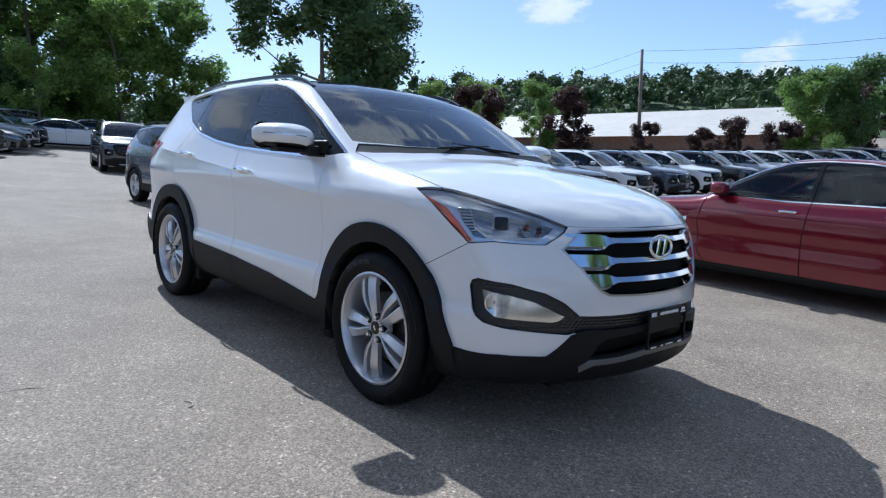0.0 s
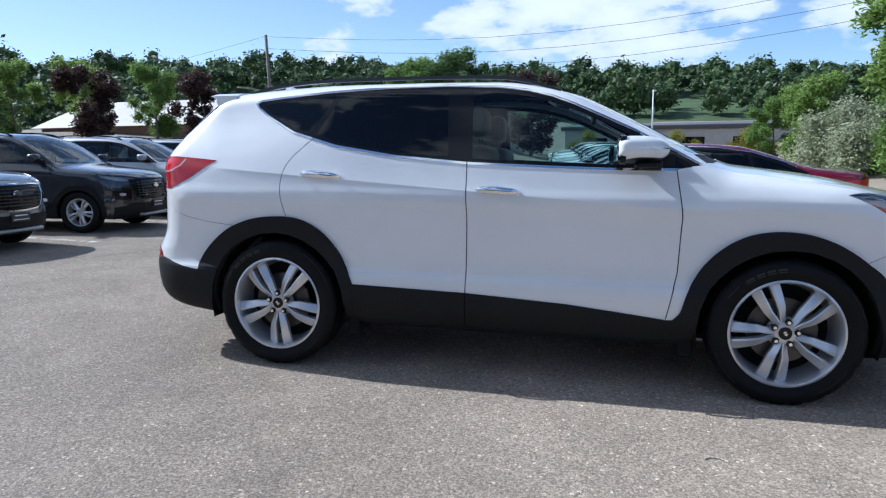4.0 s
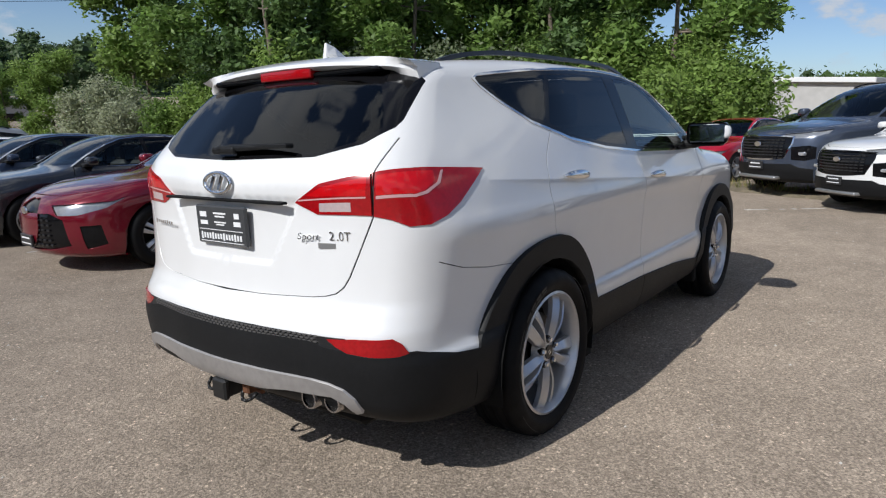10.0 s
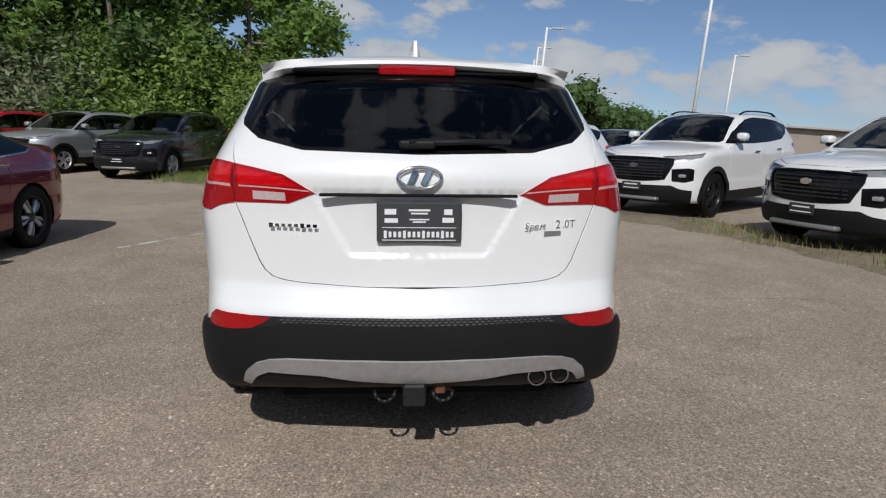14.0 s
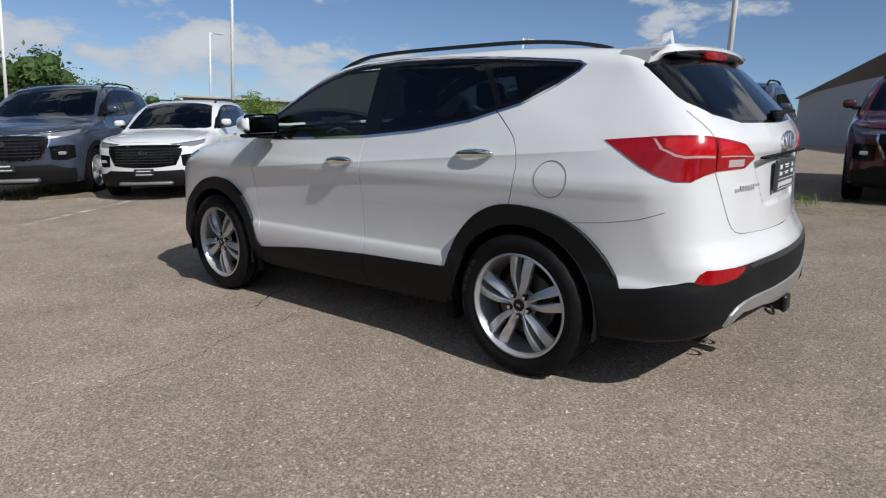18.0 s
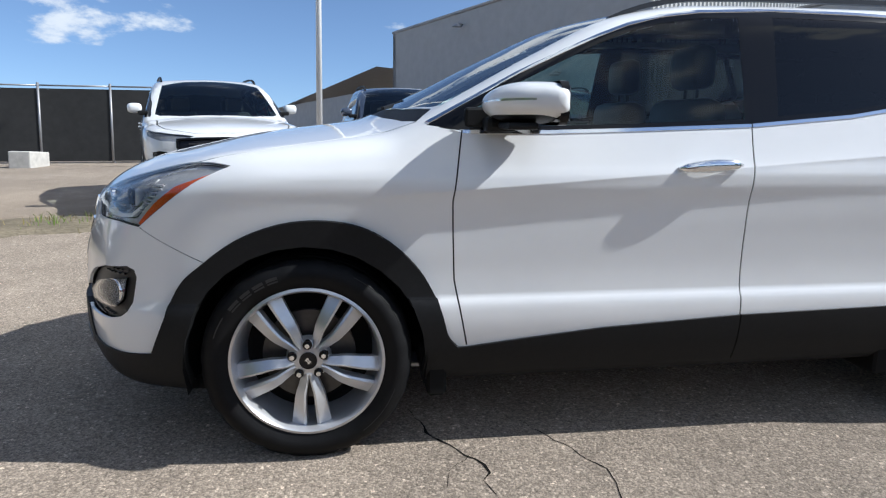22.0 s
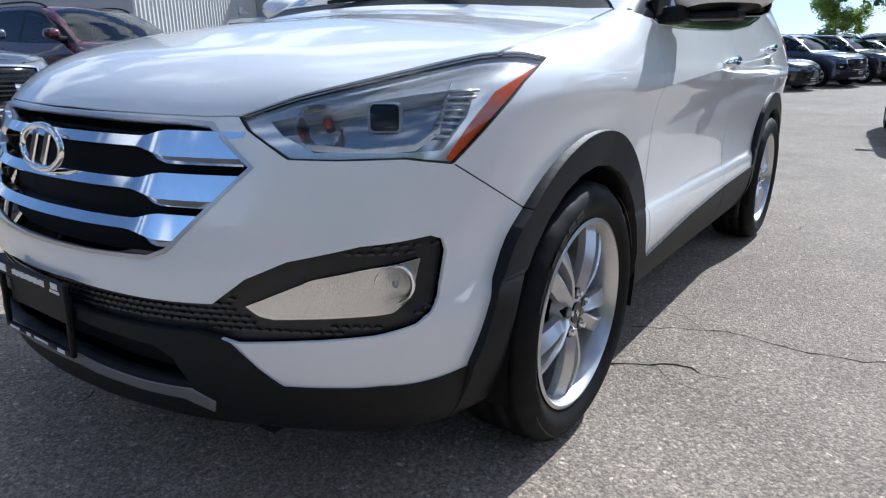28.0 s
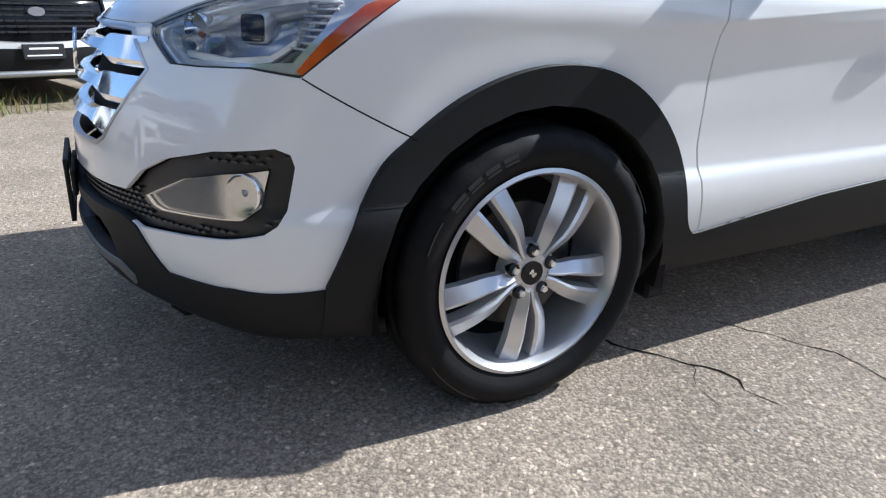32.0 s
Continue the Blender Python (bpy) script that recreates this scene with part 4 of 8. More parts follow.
for side in ("left", "right"):
    s = 1 if side == "left" else -1
    add("fender", PAINT_WHITE, ["fender"], side)
    add("sill", PLASTIC, ["sill"], side, off=0.008, lip=0.03, label="black sill cladding")
    for n in ("arch_front", "arch_rear"):
        add("wheel_arch", PLASTIC, [n], side, lip=0.035, label="black plastic wheel arch cladding", bend=lambda p: 0.008 + step(0.3, 0.5, p[:, 2]) * np.clip(0.909 + S.plan(p[:, 0]) - np.abs(p[:, 1]), 0, 0.04))
    add("window_surround", GLOSSBLACK, ["window_trim"], side, off=-0.001, lip=0.006)
    add("window_strip", CHROME, ["chrome_line"], side, off=0.003, lip=0.006, label="bright strip round the windows")
    add("quarter_window", TINTED, ["window_quarter"], side, off=-0.001, lip=0.004, label="dark tinted glass")
    for n, gl, lab in (("front", DOORGLASS, "greenish clear glass"), ("rear", TINTED, "dark tinted glass")):
        door = add("door", PAINT_WHITE, ["door_" + n], side, label=n + " door, closed")
        w = add("window", gl, ["window_" + n], side, off=-0.002, lip=0.004, label=lab, parent=door)
        # a chrome pull handle over a shallow cup
        x0, z0 = (0.045, 1.028) if n == "front" else (-0.955, 1.098)
        pts, rings = [], []
        for i in range(11):
            q = i / 10
            x = x0 - 0.235 * q
            y = float(S.ray(np.array([[x, 1.3, z0]]), np.array([[0, -1, 0]]), 0, 1.0, 100, True)[0][0, 1]) + 0.007 + 0.018 * math.sin(math.pi * q) ** 0.5
            pts.append((x, s * y, z0 + 0.012 * q + 0.004 * math.sin(math.pi * q)))
            h = 0.006 + 0.0165 * math.sin(math.pi * q) ** 0.4
            rings.append([(0, s * 0.011 * math.cos(a), h * math.sin(a)) for a in np.linspace(0, 2 * math.pi, 9)[:-1]])
        v, f = ribbon(pts, rings)
        part("handle", mesh_from("handle", v, f, CHROME, smooth=True), parent=door, label="chrome door handle")
    # lamps
    head = add("headlight", SILVER, ["headlight"], side, off=-0.014, lip=0.04, label="projector headlight behind a clear cover")
    add("lamp_bowl", LAMPDARK, ["lamp_inner"], side, off=-0.05, lip=0, parent=head)
    add("side_marker", AMBER, ["lamp_amber"], side, off=-0.012, lip=0.01, parent=head, label="amber reflector")
    cover = add("cover", LENS, ["headlight", "lamp_inner", "lamp_amber"], side, off=0.001, lip=0, parent=head, label="clear plastic cover")
    cover.visible_shadow = False
    bm = bmesh.new()
    c = Vector((1.935, s * 0.705, 0.922))
    out = Vector((0.80, s * 0.60, 0.06)).normalized()
    mm = Matrix.Translation(c) @ out.to_track_quat("Z", "Y").to_matrix().to_4x4()
    add_box(bm, -.036, .036, -.034, .034, -.03, .014, .016, 3, mm)
    ring = part("projector", smooth_bm(bm), SILVER, head, "squared projector ring")
    bm = bmesh.new()
    add_box(bm, -.028, .028, -.026, .026, .008, .019, .009, 3, mm)
    part("projector_lens", smooth_bm(bm), GLOSSBLACK, head)
    pts = [(1.83, .79, .985), (1.86, .795, .945), (1.885, .80, .9), (1.93, .775, .868), (2.0, .7, .858), (2.06, .61, .868)]
    pts = [(x - .006, s * (y - .004), z) for x, y, z in pts]
    v, f = ribbon(pts, [[(.007, s * .007, .006), (.007, s * .007, -.006), (-.005, -s * .005, -.006), (-.005, -s * .005, .006)]] * len(pts))
    part("light_guide", mesh_from("light_guide", v, f, WHITEPLASTIC), parent=head, label="white light guide")
    bm = bmesh.new()
    for i in range(8):
        a = Vector((1.80 + i * .008, s * (.838 - i * .002), .975 - i * .013))
        b = Vector((1.855 + i * .006, s * (.80 - i * .001), .972 - i * .0115))
        tube(bm, a, b, .0035, n=6)
    part("reflector_rib", bm, SILVER, head)
    bm = bmesh.new()
    bmesh.ops.create_uvsphere(bm, u_segments=12, v_segments=8, radius=.011, matrix=Matrix.Translation((2.005, s * .617, .91)))
    part("indicator_bulb", smooth_bm(bm), AMBER, head, "amber bulb")
    bm = bmesh.new()
    tube(bm, (1.985, s * .6, .912), (2.04, s * .625, .905), .028, .045, 20, False)
    part("reflector_cup", bm, CHROME, head)
    tl = add("taillight", REDDEEP, ["taillight"], side, off=0.004, lip=0.02, label="red wraparound taillight")
    add("bright_strip", RED, ["tail_bright"], side, off=0.0045, lip=0.003, parent=tl)
    add("light_strip", surface("pale_strip", (.62, .36, .36), .25, vary=.05, coat=.8), ["tail_strip"], side, off=0.005, lip=0.003, parent=tl, label="pale light strip")
    add("reverse_light", surface("reverse_lens", (.62, .5, .5), .15, .2, vary=.15, grain=60, coat=.6), ["reverse_light"], side, off=0.0046, lip=0.003, parent=tl, label="clear reversing light")
    add("rear_reflector", surface("deep_red_lens", (0.55, 0.003, 0.008), 0.07, vary=0.25, grain=70, coat=1.0), ["rear_reflector"], side, off=0.006, lip=0.015, label="red reflector in the bumper")
    fog = add("fog_light", surface("fog_bowl", (0.70, 0.69, 0.67), 0.16, 0.9, vary=0.06, grain=40), ["fog_light"], side, off=-0.012, lip=0.0, label="clear fog light in black mesh")
    add("fog_cover", LENS, ["fog_light"], side, off=-0.004, lip=0, parent=fog).visible_shadow = False
    out = Vector((.75, s * .62, 0)).normalized()
    mm = Matrix.Translation((2.0, s * .778, .607)) @ out.to_track_quat("Z", "Y").to_matrix().to_4x4()
    v, f = lathe([(.041, .0), (.041, .006), (.038, .008), (.030, -.008), (.016, -.018), (.0, -.02)], 28)
    part("fog_reflector", mesh_from("fog_reflector", v, f, CHROME, smooth=True), parent=fog, label="round fog lamp reflector", m=mm @ pose(0, 0, 0, 90))
    v, f = lathe([(.0, .004), (.008, .003), (.010, -.004), (.010, -.018)], 14)
    part("fog_bulb", mesh_from("fog_bulb", v, f, SILVER, smooth=True), parent=fog, m=mm @ pose(0, 0, 0, 90))
    # mesh in the fog recess and across the bumper: rows of small dark bars
    cells = [(.03 + (k + .5 * (r % 2)) * .0185, .494 + r * .0125) for r in range(17) for k in range(47)]
    cells = [(y, z) for y, z in cells if y < .86 and ((y < .47 and .518 < z < .562) or (y >= .47 and .495 + .03 * step(.6, .85, y) < z < .565 + .125 * step(.47, .8, y)))]
    lamp = np.array([(.50, .56), (.575, .512), (.82, .528), (.862, .675), (.65, .65)])
    cells = [c for c, hole in zip(cells, inside(lamp, np.array(cells))) if not hole]
    o = np.array([(3.0, y, z) for y, z in cells])
    spot, hit = S.ray(o, np.array([[-1, 0, 0]]), 0, 1.6, 160, True)
    nrm = S.normal(spot)
    v, f = [], []
    for q, n0, ok in zip(spot, nrm, hit):
        if ok:
            across = np.array([-n0[1], n0[0], 0]) / math.hypot(n0[0], n0[1])
            c = q - n0 * .014
            k = len(v)
            for d in (0, -.012):
                v += [tuple((c + n0 * d + across * a + np.array([0, 0, b])) * (1, s, 1)) for a, b in ((-.009, 0), (-.004, .0032), (.004, .0032), (.009, 0), (.004, -.0032), (-.004, -.0032))]
            f += [tuple(k + i for i in range(6))] + [(k + i, k + (i + 1) % 6, k + 6 + (i + 1) % 6, k + 6 + i) for i in range(6)]
    honey = part("honeycomb", mesh_from("honeycomb", v, f, surface("mesh_bar", (0.03, 0.03, 0.032), 0.35, vary=0.2)), parent=mesh_panel)
    tagged(honey, kind="stuff")

# a strip of the same mesh above the rear cladding
cells = np.array([(-3.0, -.5 + (k + .5 * (r % 2)) * .023, .620 + r * .0095) for r in range(3) for k in range(44)])
spot, hit = S.ray(cells, np.array([[1, 0, 0]]), 0, 1.6, 160, True)
nrm = S.normal(spot)
v, f = [], []
for q, n0, ok in zip(spot, nrm, hit):
    if ok:
        across = np.array([-n0[1], n0[0], 0]) / math.hypot(n0[0], n0[1])
        k = len(v)
        for d in (.010, .003):
            v += [tuple(q + n0 * d + across * a + np.array([0, 0, b])) for a, b in ((-.0095, 0), (-.0045, .0032), (.0045, .0032), (.0095, 0), (.0045, -.0032), (-.0045, -.0032))]
        f += [tuple(k + i for i in range(6))] + [(k + i, k + (i + 1) % 6, k + 6 + (i + 1) % 6, k + 6 + i) for i in range(6)]
tagged(part("honeycomb", mesh_from("honeycomb", v, f, surface("rear_mesh_bar", (0.075, 0.073, 0.072), 0.4, vary=0.2)), parent=rear_clad), kind="stuff")

part("grille_backing", rounded(1.98, 2.06, -.47, .47, .60, .90, .02, 1), DARKGAP, grille)
# grille slats: thin behind the emblem, broad towards their slanted ends
for zc, half in ((0.868, 0.512), (0.786, 0.515), (0.706, 0.452)):
    pts, rings = [], []
    for i in range(61):
        y = -half + 2 * half * i / 60
        q = step(.29, .365, abs(y))
        lo, hi = -.013 - .022 * q, .012 + .019 * q
        z = zc - .004 * q
        x = float(S.nose(np.array(z)) - S.nose_plan(np.array(abs(y)))) - 0.007
        pts.append((x, y, z))
        rings.append([(.002, 0, lo), (.010, 0, lo * .55), (-.006, 0, hi), (-.03, 0, hi), (-.03, 0, lo)])
    v, f = ribbon(pts, rings)
    me = shade_by_angle(mesh_from("slat", v, f, surface("satin_chrome", (0.80, 0.81, 0.83), 0.09, 1.0, vary=0.05)), 30)
    part("slat", me, parent=grille, label="chrome slat")


def emblem(parent, m, w, h):
    """An oval chrome ring with a slanting bar."""
    bm = bmesh.new()
    n = 40
    rings = []
    for i in range(n):
        a = 2 * math.pi * i / n
        c = Vector((w * math.cos(a), h * math.sin(a), 0))
        o = Vector((math.cos(a) / w, math.sin(a) / h, 0)).normalized()
        rings.append([bm.verts.new(m @ (c + o * p + Vector((0, 0, q)))) for p, q in ((.006, 0), (.004, .008), (-.006, .008), (-.009, 0))])
    for i in range(n):
        for j in range(3):
            bm.faces.new((rings[i][j], rings[(i + 1) % n][j], rings[(i + 1) % n][j + 1], rings[i][j + 1])).smooth = True
    add_box(bm, -.011, .011, -h * .8, h * .8, 0, .009, .003, 1, m @ Matrix.Translation((-.3 * w, 0, 0)) @ pose(0, 0, 0, 0, 0, -24))
    add_box(bm, -.011, .011, -h * .8, h * .8, 0, .009, .003, 1, m @ Matrix.Translation((.3 * w, 0, 0)) @ pose(0, 0, 0, 0, 0, -24))
    return part("emblem", bm, CHROME, parent, "chrome oval emblem")


def facing(p, ahead, up=(0, 0, 1)):
    z = Vector(ahead).normalized()
    x = Vector(up).cross(z).normalized()
    y = z.cross(x)
    return Matrix.Translation(p) @ Matrix((x, y, z)).transposed().to_4x4()


emblem(grille, facing((2.268, 0, .838), (1, 0, .12)), .09, .049)
emblem(gate, facing((-2.297, 0, 1.152), (-1, 0, .1)), .08, .039)


def bars(parent, m, w, rows, material, name="lettering"):
    """Small writing that cannot be read: rows of (x0, x1, y, height)."""
    for x0, x1, y, h in rows:
        bm = bmesh.new()
        add_box(bm, x0 * w, x1 * w, y - h / 2, y + h / 2, 0, .0015, m=m)
        part(name, bm, material, parent)


def text(parent, m, words, size, material, thick=.002, wide=1.0):
    advance = -.28 * size * (len(words) - 1)
    for letter in words:
        cu = bpy.data.curves.new("letter", "FONT")
        cu.body, cu.size, cu.extrude, cu.align_x = letter, size, thick, "CENTER"
        tmp = bpy.data.objects.new("letter", cu)
        scene.collection.objects.link(tmp)
        me = bpy.data.meshes.new_from_object(tmp.evaluated_get(bpy.context.evaluated_depsgraph_get()))
        bpy.data.objects.remove(tmp)
        me.transform(m @ Matrix.Diagonal((wide, 1, 1, 1)) @ Matrix.Translation((advance, -.35 * size, 0)))
        me.materials.clear()
        me.materials.append(material)
        part("letter", me, None, parent)
        advance += .56 * size * (.6 if letter in ".rt" else 1)


# rear plate with plain bars for the dealer's marks
mp = facing((-2.296, 0, .99), (-1, 0, -.02))
bm = bmesh.new()
add_box(bm, -.155, .155, -.075, .075, -.012, .006, .006, 1, mp)
plate = part("number_plate_holder", bm, PLATEGREY, suv, "grey dealer plate with white writing")
bars(plate, mp @ Matrix.Translation((0, 0, .006)), .3, [(-.42, -.28, .04, .02), (-.13, .13, .046, .007), (-.1, .1, .034, .006), (.3, .4, .04, .02), (-.42, -.26, .008, .016), (-.12, .12, .012, .005), (-.08, .08, .003, .005), (.28, .42, .01, .018), (-.45, .45, -.018, .0025)], INK)
bars(plate, mp @ Matrix.Translation((0, 0, .006)), .3, [(-.43 + i * .058, -.395 + i * .058, -.043, .021 + .007 * (i % 4 == 0)) for i in range(15)] + [(-.45, .45, -.064, .0025)], INK)
bars(gate, facing((-2.262, .46, .972), (-1, .18, 0)), .2, [(-.45 + i * .118, -.375 + i * .118, 0, .012 + .005 * (i in (0, 5))) for i in range(8)], CHROME, "badge")
ms = facing((-2.24, -.505, .975), (-1, -.26, 0))
text(gate, ms @ Matrix.Translation((-.062, 0, 0)) @ Matrix(((1, .22, 0, 0), (0, 1, 0, 0), (0, 0, 1, 0), (0, 0, 0, 1))), "Sport", .033, CHROME, .0015, 1.1)
text(gate, ms @ Matrix.Translation((.062, .004, 0)), "2.0T", .044, CHROME, .0015, .95)
bars(gate, facing((-2.236, -.515, .943), (-1, -.26, 0)), .1, [(-.4, .3, 0, .019)], SATIN, "badge")
text(gate, facing((-2.218, -.575, .943), (-1, -.3, 0)), "AWD", .024, CHROME, .0015, 1.1)
# front plate frame, hanging open
mf = facing((2.338, .0, .485), (1, 0, .02))
bm = bmesh.new()
add_box(bm, -.16, .16, .052, .085, -.006, .006, .003, 1, mf)
add_box(bm, -.16, -.148, -.085, .055, -.006, .006, .003, 1, mf)
add_box(bm, .148, .16, -.085, .055, -.006, .006, .003, 1, mf)
add_box(bm, -.16, .16, -.085, -.072, -.006, .006, .003, 1, mf)
add_box(bm, -.14, .14, -.02, .05, -.02, -.008, .004, 1, mf)
holder = part("plate_frame", bm, PLASTIC, suv, "black plate frame with white dealer writing")
bars(holder, mf @ Matrix.Translation((0, 0, .006)), .32, [(-.46, -.34, .07, .018), (.33, .42, .074, .013), (.31, .44, .061, .006)] + [(-.24 + i * .032, -.215 + i * .032, .069 + .001 * (i % 2), .014 - .003 * (i % 3 == 0)) for i in range(15)] +
     [(-.42, -.28, -.078, .006), (-.16, -.1, -.078, .007), (-.04, .16, -.077, .005), (.3, .4, -.078, .009)], INK)
# rear tailgate shelf line, third brake light, spoiler, wiper, aerial
bm = bmesh.new()
add_box(bm, -2.302, -2.27, -.36, .36, 1.083, 1.093, .003, 1)
part("grip_slot", bm, DARKGAP, gate)
sp_pts, sp_rings = [], []
for i in range(41):
    y = -.63 + 1.26 * i / 40
    q = abs(y) / .63
    zt = 1.612 - .035 * q * q - .012 * step(.85, 1, q)
    xt = -1.945 + .09 * q ** 4
    base = -1.72
    drop = .028 + .075 * step(.82, 1.0, q)
    sp_pts.append((0, y, 0))
    sp_rings.append([(base, 0, zt + .006), (base - .18, 0, zt + .004), (xt, 0, zt - .016), (xt - .003, 0, zt - .030), (xt + .02, 0, zt - .026 - drop * .55), (base - .12, 0, zt - .022 - drop * .8), (base, 0, zt - .05)])
v, f = ribbon(sp_pts, sp_rings)
spoiler = part("spoiler", shade_by_angle(mesh_from("spoiler", v, f, PAINT_WHITE), 38), parent=suv, label="white roof spoiler")
# an added black slab gives the spoiler's white underside its shadow
part("underside", rounded(-1.925, -1.74, -.50, .50, 1.540, 1.562, .008, 1), GLOSSBLACK, spoiler, "black panel standing in for shade under the spoiler")
bm = bmesh.new()
add_box(bm, -1.942, -1.85, -.155, .155, 1.538, 1.584, .008, 2)
part("brake_light", smooth_bm(bm), REDDEEP, spoiler, "high red brake light")
v, f = ribbon([(-1.52, 0, 1.63), (-1.60, 0, 1.655), (-1.66, 0, 1.69), (-1.70, 0, 1.705), (-1.715, 0, 1.63)], [[(0, w, -.04), (0, w * .55, h), (0, -w * .55, h), (0, -w, -.04)] for w, h in ((.012, 0), (.028, .0), (.026, 0), (.012, 0), (.014, 0))])
part("aerial", mesh_from("aerial", v, f, PAINT_WHITE), parent=suv, label="white shark-fin aerial")
bm = bmesh.new()
add_box(bm, -2.262, -2.235, -.06, .075, 1.255, 1.285, .01, 2)
tube(bm, (-2.25, .04, 1.275), (-2.225, -.33, 1.285), .014, .008, 8)
add_box(bm, -2.245, -2.205, -.34, .0, 1.275, 1.292, .004, 1)
part("rear_wiper", bm, PLASTIC, suv, "black rear wiper")
for y0, way in ((-.3, 1), (.35, -1)):
    pts = [(1.06 - .012 * i, y0 + .06 * i * way, 1.232 + .004 * i) for i in range(9)]
    v, f = ribbon(pts, [[(.007, 0, -.005), (.006, 0, .007), (-.006, 0, .007), (-.007, 0, -.005)]] * 9)
    part("wiper", mesh_from("wiper", v, f, PLASTIC), parent=suv, label="black windshield wiper")
# roof rails
for s in (1, -1):
    pts, rings = [], []
    for i in range(33):
        q = i / 32
        x = .22 - 1.86 * q
        y = .605 - .045 * q
        p0 = float(S.top(np.array(x + .05))) - .075 * y * y
        lift = .036 * (1 - abs(2 * q - 1) ** 5)
        pts.append((x, s * y, p0 + lift - .006))
        rings.append([(0, .014, -.010), (0, .012, .009), (0, -.012, .009), (0, -.014, -.010)])
    v, f = ribbon(pts, rings)
    rail = part("roof_rail", shade_by_angle(mesh_from("roof_rail", v, f, surface("rail_black", (.03, .03, .032), .3, .2, vary=.1)), 30), parent=suv, label="black roof rail")
# mirrors
for s in (1, -1):
    bm = bmesh.new()
    bmesh.ops.create_uvsphere(bm, u_segments=36, v_segments=26, radius=1)
    unit = {}
    for q in bm.verts:
        x, y, z = unit[q.index] = tuple(q.co)
        sx = .135 if x > 0 else .10
        k = 1 / max(1e-6, (abs(y) ** 2.9 + abs(z) ** 2.7 + abs(x) ** (2.1 if x > 0 else 6)) ** (1 / 2.9))
        out = s * y
        q.co = Vector((.625 + x * k * sx, s * (1.005 + out * k * .125 - .035 * x * k), 1.245 + z * k * (.068 - .010 * out) * (1 - .22 * max(0, x) ** 2) * (1.0 if z > 0 else .92) + .008 * out))
    bm.verts.index_update()
    regions = {"shell": [], "lower": [], "lamp": []}
    for face in bm.faces:
        c = sum((Vector(unit[q.index]) for q in face.verts), Vector()) / len(face.verts)
        regions["lower" if c.z < -.62 else "lamp" if .02 < c.z < .17 and s * c.y > -.25 and c.x > .05 else "shell"].append([q.index for q in face.verts])
    spots, norms = [q.co.copy() for q in bm.verts], [q.normal.copy() for q in bm.verts]
    bm.free()

    def skin(name, key, material, proud):
        return mesh_from(name, [p + n0 * proud for p, n0 in zip(spots, norms)], regions[key], material, smooth=True)

    mirror = part("mirror", skin("mirror", "shell", PAINT_WHITE, 0), parent=suv, label="white door mirror on a black foot")
    part("lower_shell", skin("lower_shell", "lower", PLASTIC, -.002), parent=mirror, label="black underside")
    part("turn_signal", skin("turn_signal", "lamp", surface("signal_strip", (.62, .63, .65), .12, .7, vary=.2, grain=80), -.0015), parent=mirror, label="narrow clear turn signal")
    part("bezel", rounded(.522, .556, *sorted((s * .892, s * 1.137)), 1.178, 1.312, .03, 4), GLOSSBLACK, mirror)
    part("mirror_glass", rounded(.516, .525, *sorted((s * .912, s * 1.12)), 1.192, 1.298, .003, 1), surface("mirror_silver", (.30, .33, .36), .03, 1.0, vary=.02), mirror, "mirror glass")
    bm = bmesh.new()
    add_box(bm, .60, .70, *sorted((s * .905, s * 1.08)), 1.163, 1.187, .01, 2)
    add_box(bm, .63, .74, *sorted((s * .83, s * .93)), 1.150, 1.205, .02, 2)
    add_box(bm, .66, .80, *sorted((s * .835, s * .858)), 1.165, 1.235, .01, 2)
    part("mirror_foot", bm, PLASTIC, mirror)
# wheels
TYRE = tyre_mesh(0.367, 0.262, 0.118)
RIM = shade_by_angle(spoke_wheel(0.262, 0.118, ALLOY, bars=False), 42)
SPOKES = [shade_by_angle(mesh_from("spoke", *spoke_bar(0.262, 0.118 * .74, arm), ALLOY), 24) for arm in (-1, 1)]
DISC = disc_mesh(.06, .165, .02, surface("brake_steel", (.10, .095, .09), .4, .8, vary=.2), "brake_disc")
CAP = disc_mesh(0.0, .031, .0925, GLOSSBLACK, "hub_cap", 24)
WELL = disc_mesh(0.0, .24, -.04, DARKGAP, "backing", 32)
nut = bmesh.new()
bmesh.ops.create_cone(nut, cap_ends=True, segments=6, radius1=.0115, radius2=.009, depth=.022, matrix=pose(0, 0, 0, -90))
NUT = bpy.data.meshes.new("lug_nut")
nut.to_mesh(NUT)
NUT.materials.append(CHROME)
SEATNUT = disc_mesh(0.0, .0165, .0908, GLOSSBLACK, "nut_seat", 16)
CAPMARK = bmesh.new()
add_box(CAPMARK, -.004, .004, .0925, .0945, -.011, .011, m=pose(0, 0, 0, 0, 18, 0))
add_box(CAPMARK, -.011, .011, .0925, .0945, -.003, .003, m=pose(0, 0, 0, 0, -20, 0))
MARK = bpy.data.meshes.new("cap_mark")
CAPMARK.to_mesh(MARK)
MARK.materials.append(CHROME)
WALLMARKS = []
